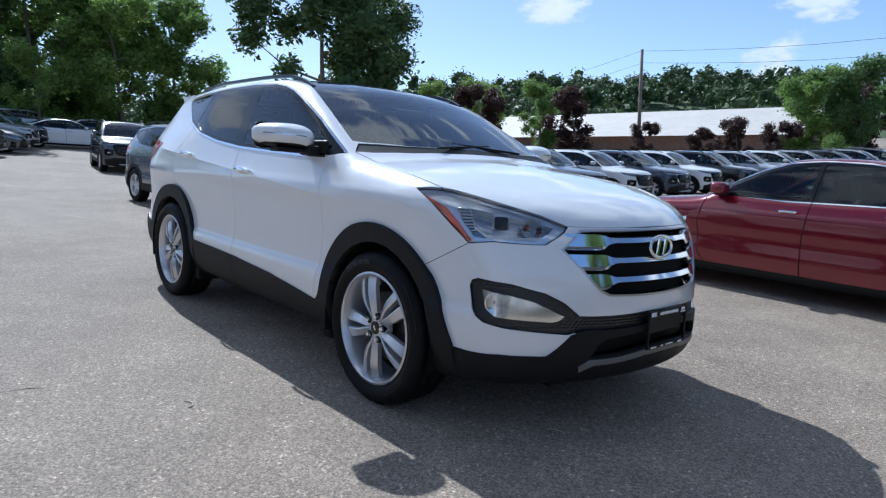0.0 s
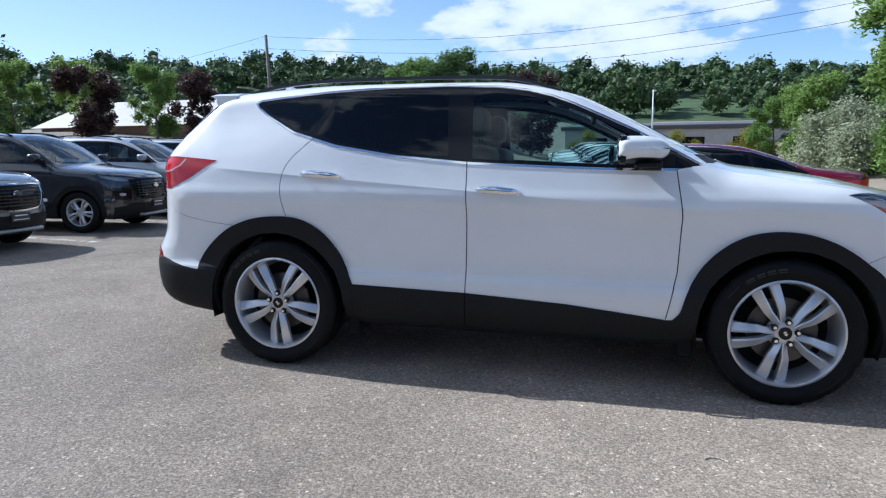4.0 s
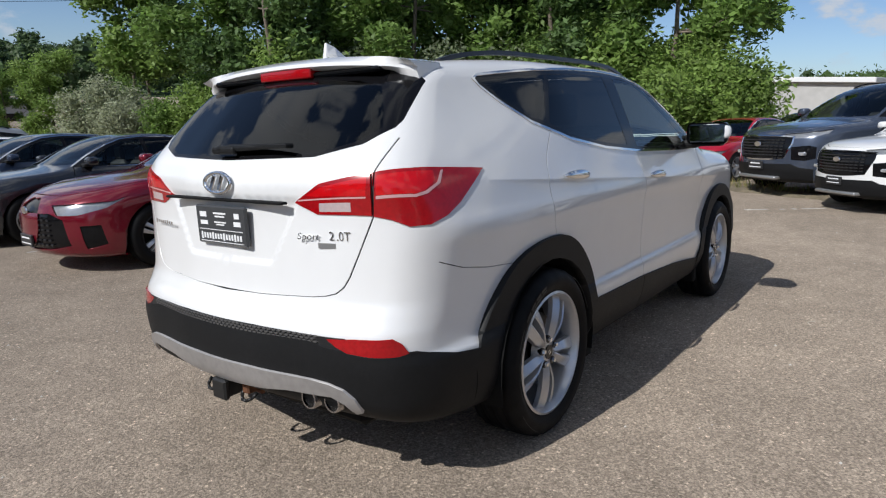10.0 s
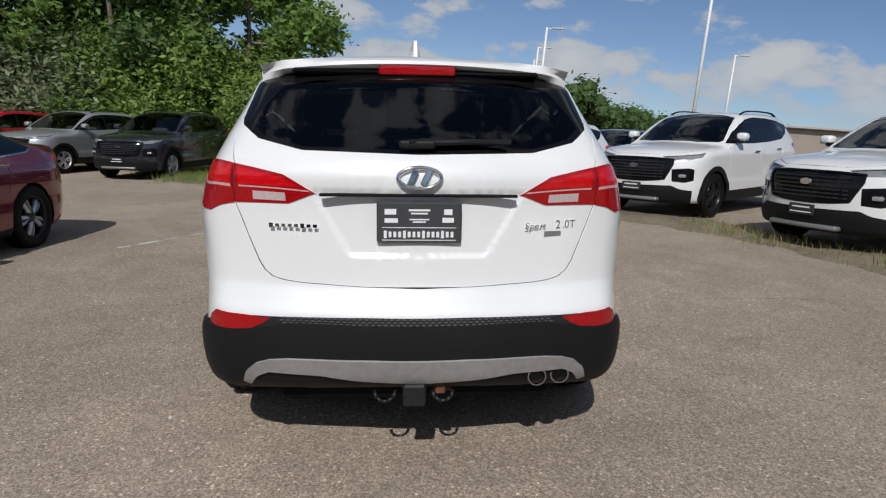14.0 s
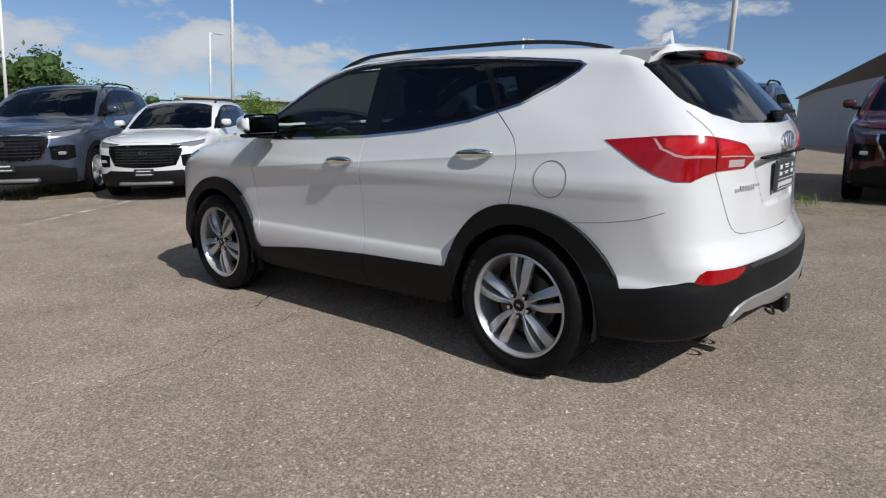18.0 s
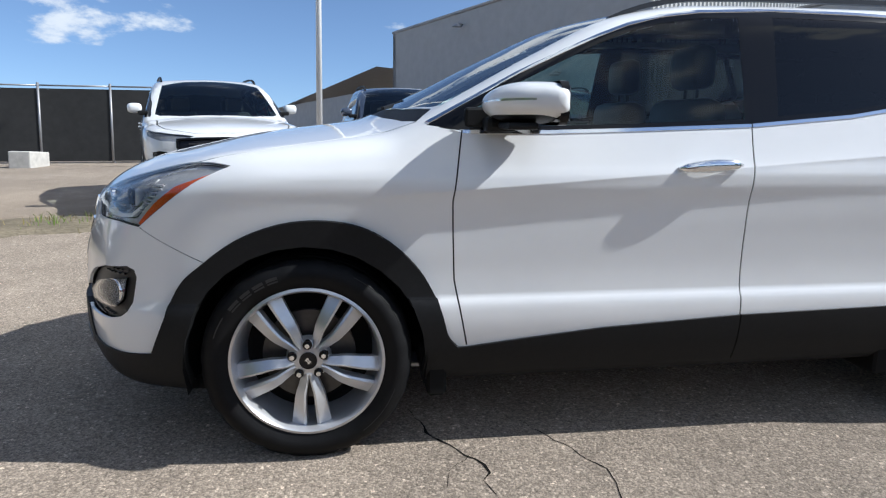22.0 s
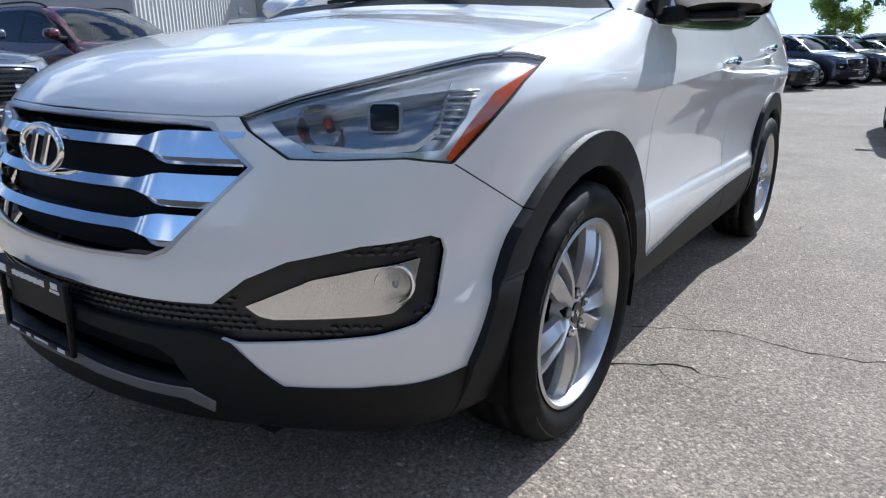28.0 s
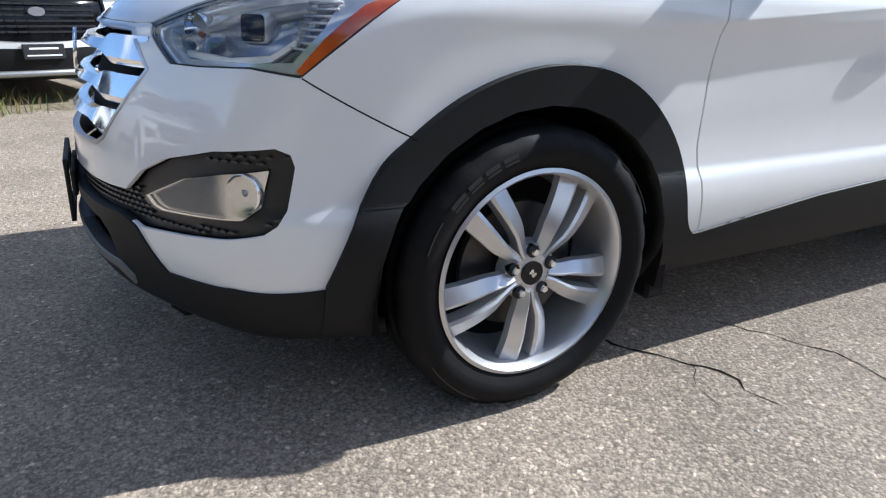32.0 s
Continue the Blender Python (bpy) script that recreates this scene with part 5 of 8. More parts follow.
for a0, a1, r0, r1 in ((40, 48, .307, .327), (50, 57, .307, .327), (59, 66, .307, .327), (68, 75, .307, .327), (20, 34, .322, .326), (200, 235, .315, .318), (300, 330, .337, .339), (120, 160, .344, .346)):
    k = max(2, int((a1 - a0) / 3))
    v = [(r * math.cos(radians(a0 + (a1 - a0) * i / k)), .118 + (.0085 if abs(r - .312) < .03 else .004), r * math.sin(radians(a0 + (a1 - a0) * i / k))) for i in range(k + 1) for r in (r0, r1)]
    WALLMARKS.append(mesh_from("sidewall_mark", v, [(2 * i, 2 * i + 1, 2 * i + 3, 2 * i + 2) for i in range(k)], surface("sidewall_mark", (.014, .014, .014), .5, vary=.2)))
SPIN = {(1, 1): 1, (1, -1): -11, (-1, 1): 35, (-1, -1): 1}
for ex in (1, -1):
    for s in (1, -1):
        m = Matrix.Translation((ex * AXLE, s * TRACK, HUB)) @ pose(0, 0, 0, 0, 0, 0 if s > 0 else 180) @ pose(0, 0, 0, 0, SPIN[ex, s], 0)
        wheel = part("wheel", RIM, parent=suv, m=m, label="silver five twin-spoke alloy wheel")
        part("tyre", TYRE, parent=wheel, label="black rubber tyre")
        for mark in WALLMARKS:
            part("sidewall_mark", mark, parent=wheel)
        part("brake_disc", DISC, parent=wheel)
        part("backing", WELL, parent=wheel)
        part("hub_cap", CAP, parent=wheel)
        part("cap_mark", MARK, parent=wheel)
        for i in range(5):
            for bar in SPOKES:
                part("spoke", bar, parent=wheel, m=pose(0, 0, 0, 0, 72 * i + 36, 0))
        for i in range(5):
            a = 2 * math.pi * i / 5 + math.pi / 2 + math.pi / 5 * 0
            part("nut_seat", SEATNUT, parent=wheel, m=Matrix.Translation((.057 * math.cos(a), 0, .057 * math.sin(a))))
            part("lug_nut", NUT, parent=wheel, m=Matrix.Translation((.057 * math.cos(a), .0925, .057 * math.sin(a))))
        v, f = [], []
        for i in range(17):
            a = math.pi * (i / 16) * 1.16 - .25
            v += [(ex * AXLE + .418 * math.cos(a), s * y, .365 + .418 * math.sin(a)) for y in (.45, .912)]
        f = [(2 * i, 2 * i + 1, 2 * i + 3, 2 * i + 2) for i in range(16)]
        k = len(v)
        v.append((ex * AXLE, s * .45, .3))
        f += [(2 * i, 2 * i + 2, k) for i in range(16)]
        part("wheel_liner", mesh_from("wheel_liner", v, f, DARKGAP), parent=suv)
# underside, hitch and exhaust
bm = bmesh.new()
add_box(bm, -2.15, 2.15, -.56, .56, .24, .42, .03, 1)
add_box(bm, -.95, .95, -.84, .84, .26, .40, .02, 1)
for ex in (1, -1):
    for s in (1, -1):
        add_box(bm, *sorted((ex * .86, ex * .93)), *sorted((s * .45, s * .875)), .2, .52, .01, 1)
    tube(bm, (ex * AXLE, -.75, .33), (ex * AXLE, .75, .33), .05, n=10)
part("underbody", bm, DARKGAP, suv)
bm = bmesh.new()
tube(bm, (-2.2, -.42, .35), (-2.2, .42, .35), .03, n=10)
add_box(bm, -2.36, -2.1, -.02, .05, .315, .385, .006, 1)
add_box(bm, -2.372, -2.345, -.028, .058, .308, .392, .008, 1)
add_box(bm, -2.30, -2.2, -.10, .13, .36, .372, .004, 1)
for s in (-1, 1):
    for i in range(5):
        a0, a1 = math.pi * i / 5, math.pi * (i + 1) / 5
        tube(bm, (-2.30 - .035 * math.sin(a0), s * (.11 + .04 * math.cos(a0)) + .015, .345 - .03 * math.sin(a0)), (-2.30 - .035 * math.sin(a1), s * (.11 + .04 * math.cos(a1)) + .015, .345 - .03 * math.sin(a1)), .007, n=6)
for i in range(10):
    y0, y1 = -.14 - .03 * i, -.14 - .03 * (i + 1)
    tube(bm, (-2.24, y0, .365 - .02 * math.sin(i * .35)), (-2.24, y1, .365 - .02 * math.sin(i * .35 + .35)), .011, n=6)
hitch = part("tow_hitch", bm, IRON, suv, "black tow hitch receiver with a rusty bar")
bm = bmesh.new()
add_box(bm, -2.32, -2.24, -.105, -.065, .335, .385, .006, 1)
tube(bm, (-2.27, -.06, .345), (-2.27, -.13, .34), .012, n=8)
part("rusty_bar", bm, RUST, hitch, "rusty bracket")
for y0 in (-.455, -.548):
    prof = [(.031, 0), (.037, 0), (.0385, .008), (.037, .2), (.03, .19), (.0305, .01)]
    v, f = lathe(prof, 24)
    me = shade_by_angle(mesh_from("exhaust_tip", v, f, surface("exhaust_steel", (.45, .43, .42), .2, .95, vary=.2, grain=60)), 40)
    part("exhaust_bore", disc_mesh(0.0, .031, .0, DARKGAP, "exhaust_bore", 20), parent=suv, m=Matrix.Translation((-2.27 + (0 if y0 > -.5 else .022), y0, .402)) @ pose(0, 0, 0, 0, 0, 90))
    part("exhaust_tip", me, parent=suv, label="round chrome exhaust tip", m=Matrix.Translation((-2.322 + (0 if y0 > -.5 else .022), y0, .402)) @ pose(0, 0, 0, 0, 0, -90))
# cabin
bm = bmesh.new()
add_box(bm, -1.95, .9, -.74, .74, .42, .5, .02, 1)
add_box(bm, .55, 1.05, -.76, .76, .75, 1.14, .06, 2)
add_box(bm, -1.8, -1.55, -.68, .68, .5, 1.15, .05, 2)
part("cabin", bm, CABIN, suv, "dark dashboard and floor")
for x0, ys in ((.05, (-.37, .37)), (-.85, (-.4, 0, .4))):
    for y0 in ys:
        bm = bmesh.new()
        w = .25 if len(ys) == 2 else .2
        add_box(bm, x0 - .25, x0 + .25, y0 - w, y0 + w, .62, .78, .05, 2)
        add_box(bm, x0 - .36, x0 - .22, y0 - w, y0 + w, .7, 1.28, .06, 2)
        add_box(bm, x0 - .36, x0 - .26, y0 - .13, y0 + .13, 1.32, 1.5, .04, 2)
        tube(bm, (x0 - .31, y0 - .05, 1.25), (x0 - .31, y0 - .05, 1.36), .008, n=6)
        tube(bm, (x0 - .31, y0 + .05, 1.25), (x0 - .31, y0 + .05, 1.36), .008, n=6)
        part("seat", smooth_bm(bm), SEAT, suv, "dark leather seat")
bm = bmesh.new()
for i in range(24):
    a, b = (2 * math.pi * k / 24 for k in (i, i + 1))
    mm = Matrix.Translation((.48, .37, 1.03)) @ pose(0, 0, 0, 0, -65, 0)
    tube(bm, mm @ Vector((.18 * math.cos(a), .18 * math.sin(a), 0)), mm @ Vector((.18 * math.cos(b), .18 * math.sin(b), 0)), .015, n=6, cap=False)
add_box(bm, .49, .53, .2, .54, 1.0, 1.06, .015, 1)
part("steering_wheel", bm, CABIN, suv, "black steering wheel")
part("rear_view_mirror", rounded(.38, .41, -.11, .11, 1.42, 1.48, .012), CABIN, suv)
# filler flap on the left flank only
flap = np.array([S.outline([(-1.515 + .084 * math.cos(a), 1.0 + .084 * math.sin(a))], "side")[0] for a in np.linspace(0, 2 * math.pi, 41)])
pp = S.roll(flap)
nn = S.normal(pp)
v, f = [], []
for p0, n0 in zip(pp, nn):
    t = (p0 - S.roll(S.outline([(-1.515, 1.0)], "side"))[0])
    t = t / np.linalg.norm(t)
    v += [tuple(p0 + n0 * .0012 - t * .0022), tuple(p0 + n0 * .0012 + t * .0022)]
f = [(2 * i, 2 * i + 1, 2 * i + 3, 2 * i + 2) for i in range(40)]
part("fuel_flap_gap", mesh_from("fuel_flap_gap", v, f, surface("paint_gap", (.2, .2, .2), .6, vary=.1)), parent=suv, label="round fuel flap outline")


# ---- parked cars ----
def crossover_shape():
    return Shape(
        top=((-2.3, 1.5), (-1.75, 1.585), (-1.2, 1.63), (-0.5, 1.64), (0.0, 1.62), (0.25, 1.56), (0.55, 1.42), (0.82, 1.26), (0.98, 1.165), (1.08, 1.125), (1.3, 1.1), (1.7, 1.05), (1.95, 1.0), (2.1, 0.94), (2.2, 0.86)),
        width=((0.2, 0.86), (0.3, 0.9), (0.5, 0.915), (0.62, 0.9), (0.8, 0.905), (0.95, 0.905), (1.06, 0.88), (1.18, 0.84), (1.3, 0.80), (1.4, 0.765), (1.5, 0.72), (1.6, 0.67)),
        plan=((-2.2, -0.12), (-1.9, -0.05), (-1.5, -0.01), (-0.8, 0.0), (1.3, 0.0), (1.6, -0.005), (1.9, -0.04), (2.15, -0.1)),
        nose=((0.15, 2.02), (0.3, 2.15), (0.45, 2.185), (0.7, 2.18), (0.85, 2.15), (0.95, 2.1), (1.05, 2.0)),
        nose_plan=((-0.1, 0.0), (0, 0.0), (0.3, 0.03), (0.5, 0.09), (0.65, 0.17), (0.78, 0.27), (0.87, 0.38), (0.95, 0.55)),
        tail=((0.2, -2.0), (0.35, -2.13), (0.5, -2.18), (0.68, -2.17), (0.8, -2.12), (1.05, -2.12), (1.15, -2.09), (1.35, -1.93), (1.55, -1.76), (1.7, -1.65)),
        tail_plan=((-0.1, 0.0), (0, 0.0), (0.4, 0.03), (0.6, 0.07), (0.75, 0.14), (0.9, 0.3)),
        under=((-2.2, 0.33), (-1.9, 0.26), (1.8, 0.23), (2.2, 0.24)))


def sedan_shape():
    return Shape(
        top=((-2.5, 1.04), (-2.3, 1.095), (-1.95, 1.125), (-1.7, 1.15), (-1.5, 1.2), (-1.2, 1.31), (-0.8, 1.405), (-0.3, 1.43), (0.05, 1.41), (0.3, 1.345), (0.6, 1.21), (0.88, 1.06), (1.02, 1.0), (1.2, 0.97), (1.6, 0.925), (2.0, 0.86), (2.25, 0.78), (2.4, 0.68)),
        width=((0.12, 0.84), (0.25, 0.895), (0.4, 0.905), (0.55, 0.895), (0.7, 0.905), (0.82, 0.9), (0.92, 0.87), (1.0, 0.83), (1.12, 0.765), (1.25, 0.69), (1.38, 0.6), (1.45, 0.54)),
        plan=((-2.4, -0.16), (-2.1, -0.06), (-1.7, -0.01), (-0.8, 0.0), (1.4, 0.0), (1.75, -0.01), (2.05, -0.05), (2.35, -0.14)),
        nose=((0.1, 2.2), (0.22, 2.34), (0.4, 2.4), (0.55, 2.4), (0.68, 2.36), (0.78, 2.28), (0.9, 2.1)),
        nose_plan=((-0.1, 0.0), (0, 0.0), (0.3, 0.04), (0.5, 0.12), (0.65, 0.22), (0.78, 0.36), (0.87, 0.52), (0.95, 0.75)),
        tail=((0.15, -2.2), (0.3, -2.36), (0.45, -2.4), (0.6, -2.41), (0.9, -2.36), (1.06, -2.36), (1.15, -2.25)),
        tail_plan=((-0.1, 0.0), (0, 0.0), (0.4, 0.04), (0.6, 0.1), (0.75, 0.2), (0.9, 0.42)),
        under=((-2.4, 0.26), (-1.9, 0.18), (1.9, 0.16), (2.4, 0.18)), axis=0.62, crown=0.06, waist=(0.95, 1.3, 0.06), cowl=0.95, round_hood=0.09, round_roof=0.08)


CAR_RED = surface("ruby_paint", (0.17, 0.004, 0.015), 0.2, 0.3, coat=1.0, vary=0.05)
CAR_BRIGHTRED = surface("red_paint", (0.36, 0.006, 0.022), 0.25, coat=1.0, vary=0.04)
CAR_MAROON = surface("maroon_paint", (0.085, 0.014, 0.022), 0.25, 0.3, coat=1.0, vary=0.05)
CAR_BLACK = surface("black_paint", (0.02, 0.022, 0.027), 0.2, coat=1.0, vary=0.05)
CAR_GREY = surface("dark_grey_paint", (0.085, 0.09, 0.10), 0.28, 0.4, coat=1.0, vary=0.05)
CAR_STEEL = surface("steel_blue_paint", (0.075, 0.092, 0.13), 0.24, 0.5, coat=1.0, vary=0.05)
CAR_SLATE = surface("slate_paint", (0.17, 0.20, 0.24), 0.26, 0.4, coat=1.0, vary=0.05)
CAR_SILVER = surface("silver_paint", (0.42, 0.43, 0.45), 0.3, 0.5, coat=1.0, vary=0.04)
CAR_NAVY = surface("navy_paint", (0.03, 0.042, 0.075), 0.25, 0.3, coat=1.0, vary=0.05)
CAR_WHITE = surface("plain_white_paint", (0.75, 0.75, 0.74), 0.3, coat=1.0, vary=0.03)
DARKGLASS = glass("dark_glass", (0.10, 0.115, 0.12))
SCREEN = glass("screen_glass", (0.50, 0.60, 0.60))
DARKALLOY = surface("dark_alloy", (0.03, 0.03, 0.033), 0.3, 0.6, vary=0.1)
PLATE = surface("plain_plate", (0.03, 0.03, 0.032), 0.4, vary=0.1)

SMALL_TYRE = tyre_mesh(0.345, 0.225, 0.105, lugs=False)
SMALL_RIM = spoke_wheel(0.225, 0.105, ALLOY, 5, False, False)
SMALL_SPOKES = [shade_by_angle(mesh_from("spoke", *spoke_bar(0.225, 0.105 * .72, arm, 4), ALLOY), 24) for arm in (-1, 1)]
SMALL_BACK = disc_mesh(0.0, .205, -.02, DARKGAP, "backing", 20)


def build_car(kind, look_name):
    """One parked car with its parts, at the origin, nose along +x."""
    sedan = kind == "sedan"
    shape = sedan_shape() if sedan else crossover_shape()
    axle, hub, track = (1.41, 0.335, 0.79) if sedan else (1.32, 0.345, 0.79)
    o = shape.outline
    R = []
    end_f, end_r = shape.ends + math.pi / 2 + 0.05, -shape.ends - math.pi / 2 - 0.05
    if sedan:
        trim = [(.86, .985), (.6, 1.14), (.35, 1.26), (.1, 1.345), (-.2, 1.375), (-.6, 1.365), (-1.0, 1.31), (-1.35, 1.2), (-1.62, 1.07), (-1.5, 1.03), (-1.0, .995), (0, .975)]
        w1 = [(.74, .995), (.58, 1.105), (.34, 1.225), (.1, 1.315), (-.18, 1.345), (-.2, .99)]
        w2 = [(-.27, .99), (-.25, 1.345), (-.6, 1.335), (-.95, 1.285), (-1.0, 1.01)]
        w3 = [(-1.05, 1.015), (-1.0, 1.27), (-1.3, 1.175), (-1.5, 1.08), (-1.45, 1.045)]
        screen = [(.98, -.03), (.95, .4), (.86, .66), (.8, .70), (.5, .62), (.2, .55), (.12, .4), (.1, -.03)]
        back = [(-1.0, -.03), (-1.02, .35), (-1.08, .53), (-1.35, .60), (-1.6, .62), (-1.68, .4), (-1.7, -.03)]
        lamp = [(2.3, .42, .70), (2.12, .63, .71), (1.85, .83, .72), (1.72, .87, .76), (1.9, .8, .66), (2.15, .68, .6), (2.28, .5, .6)]
        taill = [(-2.33, .38, 1.0), (-2.2, .68, 1.0), (-1.95, .85, .98), (-1.9, .86, .93), (-2.1, .8, .86), (-2.28, .62, .84), (-2.34, .42, .86)]
        grille_o = [(2.38, -.03, .62), (2.3, .42, .62), (2.22, .55, .56), (2.2, .6, .3), (2.35, .4, .24), (2.38, -.03, .24)]
        sill = [(1.4, .30), (.9, .26), (-.9, .26), (-1.4, .3), (-1.4, .05), (1.4, .05)]
        gaps = [[(.84, .985), (.9, .7), (.86, .35), (.78, .25)], [(-.235, 1.35), (-.235, .97), (-.2, .6), (-.22, .25)], [(-1.02, 1.28), (-1.05, .98), (-1.08, .8), (-1.02, .62)]]
        bez = [(2.1, .66, .5), (1.98, .8, .5), (1.95, .83, .3), (2.1, .7, .26)]
        archz, archr = .33, .375
        clad = None
        nut_plate = (-2.44, .8)
    else:
        trim = [(.88, 1.12), (.6, 1.3), (.35, 1.42), (.1, 1.505), (-.2, 1.545), (-.7, 1.545), (-1.2, 1.515), (-1.6, 1.46), (-1.7, 1.43), (-1.5, 1.3), (-1.2, 1.2), (-.6, 1.15), (0, 1.125)]
        w1 = [(.76, 1.13), (.58, 1.26), (.34, 1.38), (.1, 1.475), (-.18, 1.515), (-.2, 1.145)]
        w2 = [(-.28, 1.15), (-.26, 1.517), (-.7, 1.515), (-1.02, 1.495), (-1.08, 1.19), (-.6, 1.165)]
        w3 = [(-1.14, 1.215), (-1.08, 1.49), (-1.4, 1.46), (-1.62, 1.425), (-1.45, 1.31), (-1.25, 1.235)]
        screen = [(1.03, -.03), (1.0, .4), (.9, .68), (.84, .735), (.5, .66), (.2, .6), (.14, .4), (.12, -.03)]
        back = None
        lamp = [(2.1, .42, .93), (1.95, .65, .95), (1.75, .82, .97), (1.62, .87, .99), (1.72, .87, .92), (1.95, .77, .87), (2.08, .55, .86)]
        taill = [(-2.05, .40, 1.08), (-1.95, .68, 1.12), (-1.72, .83, 1.14), (-1.62, .85, 1.1), (-1.85, .82, 1.0), (-2.02, .66, .97), (-2.08, .45, 1.0)]
        grille_o = [(2.13, -.03, .89), (2.1, .3, .89), (2.03, .56, .875), (2.05, .56, .78), (2.10, .46, .60), (2.15, .2, .575), (2.17, -.03, .57)]
        sill = [(1.4, .42), (.9, .40), (-.9, .42), (-1.4, .42), (-1.4, .05), (1.4, .05)]
        gaps = [[(.86, 1.12), (.9, .85), (.87, .55), (.8, .38)], [(-.235, 1.52), (-.235, 1.13), (-.2, .75), (-.22, .38)], [(-1.1, 1.48), (-1.15, 1.2), (-1.18, 1.0), (-1.08, .75)]]
        bez = [(2.05, .56, .74), (1.93, .76, .76), (1.86, .83, .74), (1.86, .83, .58), (1.98, .75, .54), (2.06, .58, .56)]
        archz, archr = .34, .375
        clad = [(1.9, .84, .42), (2.02, .68, .45), (2.07, .58, .50), (2.14, .35, .50), (2.17, -.03, .50), (2.1, -.03, .05), (1.85, .8, .05)]
    f = lambda pts: o(pts, "free", True, 0.05)  # noqa: E731
    if not sedan:
        R.append(("cladding", f(clad)))
        R.append(("cladding", f([(-1.85, .86, .5), (-2.0, .75, .52), (-2.15, .4, .5), (-2.17, -.03, .5), (-2.1, -.03, .05), (-1.8, .8, .05)])))
        for x in (axle, -axle):
            R.append(("cladding", o(arch(x, archz, archr + .075, 24), "side", True, .1)))
        R.append(("fog", f(bez)))
        R.append(("rear_window", o([(-.03, 1.14), (.4, 1.15), (.6, 1.2), (.64, 1.25), (.55, 1.42), (.4, 1.47), (-.03, 1.49)], "rear", True, .06)))
    else:
        R.append(("rear_window", o(back, "top", True, .06)))
        R.append(("fog", f(bez)))
    R.append(("sill", o(sill, "side", True, .1)))
    for x in (axle, -axle):
        R.append(("void", o(arch(x, archz, archr, 22), "side", True, .1)))
        R.append(("void", o([(x - archr, archz), (x - archr, 0), (x + archr, 0), (x + archr, archz)], "side", True, .2)))
    if sedan:
        R.append(("bright_line", o([(x, z + (.012 if i < 8 else -.012)) for i, (x, z) in enumerate(trim)], "side", True, .06)))
    R.append(("surround", o(trim, "side", True, .06)))
    for n_, w in (("w1", w1), ("w2", w2), ("w3", w3)):
        R.append((n_, o(w, "side", True, .06)))
    R.append(("windshield", o(screen, "top", True, .06)))
    R.append(("headlight", f(lamp)))
    R.append(("taillight", f(taill)))
    l = o([(x, y, z) for x, y, z in grille_o], "free", False, .05)
    if not sedan:
        rim = o([(x - .004, y * 1.05 if y > 0 else y, z + (.018 if z > .7 else -.018)) for x, y, z in grille_o], "free", False, .05)
        R.append(("grille_rim", with_pole(rim, end_f)))
    R.append(("grille", l if sedan else with_pole(l, end_f)))
    for k, gpts in enumerate(gaps):
        R.append((f"gap{k}", stripe(o(gpts, "side", False, .06), .010)))
    hood_x, hood_z = (2.2, .78) if sedan else (2.05, .95)
    R.append(("gap_hood", stripe(o([(hood_x, -.03, hood_z), (hood_x - .03, .4, hood_z), (hood_x - .25, .66, hood_z + .04), (1.5, .78, hood_z + .1), (1.0, .76, hood_z + .15)], "free", False, .05), .010)))
    pan = Panels(shape, R, 44, 48, 30)
    root = thing(look_name, "parked car", "car")

    def add(name, mat, names, side="both", label="", off=0.0, lip=0.01, parent=None):
        if any(pan.faces.get(q) for q in names):
            return part(name, pan.mesh(name, mat, names, side, off, lip), parent=parent or root, label=label)

    add("body", CAR_WHITE, ["body"])
    for n in sorted(q for q in pan.faces if q.startswith("gap")):
        for side in (("both",) if n == "gap_hood" else ("left", "right")):
            add("panel_gap", DARKGAP, [n], side, off=-.004, lip=0)
    add("windshield", SCREEN, ["windshield"], off=-.002, lip=.004).visible_shadow = False
    add("rear_window", DARKGLASS, ["rear_window"], off=-.002, lip=.004)
    add("cladding", PLASTIC, ["cladding"], off=.006)
    grille = add("grille", GLOSSBLACK, ["grille"], off=-.015, lip=0, label="black grille")
    add("grille_rim", CHROME, ["grille_rim"], off=.004, lip=.012, label="bright grille frame")
    bm = bmesh.new()
    z0, z1, half = (.28, .58, .42) if sedan else (.60, .86, .46)
    rows = 6
    for r in range(rows):
        z = z0 + (z1 - z0) * (r + .5) / rows
        for k in range(12):
            y = -half + 2 * half * (k + .5) / 12
            x = float(shape.nose(np.array(z)) - shape.nose_plan(np.array(abs(y)))) - .006
            add_box(bm, x - .01, x, y - half / 13, y + half / 13, z - .008, z + .008)
    tagged(part("grille_mesh", bm, surface("dark_mesh", (.06, .06, .065), .3, .6, vary=.2), grille), kind="stuff")
    xe, ze = float(shape.nose(np.array(.76 if not sedan else .62))) + .004, (.78 if not sedan else .64)
    bm = bmesh.new()
    bmesh.ops.create_cone(bm, cap_ends=True, segments=20, radius1=.05, radius2=.045, depth=.014, matrix=Matrix.Translation((xe, 0, ze)) @ Matrix.Diagonal((1, 1.4, .8, 1)) @ pose(0, 0, 0, 0, 90))
    part("emblem", bm, CHROME, root, "oval emblem")
    zp = .47 if not sedan else .34
    part("number_plate", rounded(float(shape.nose(np.array(zp))) - .005, float(shape.nose(np.array(zp))) + .02, -.155, .155, zp - .06, zp + .06, .005, 1), PLATE, root, "black dealer plate with pale writing")
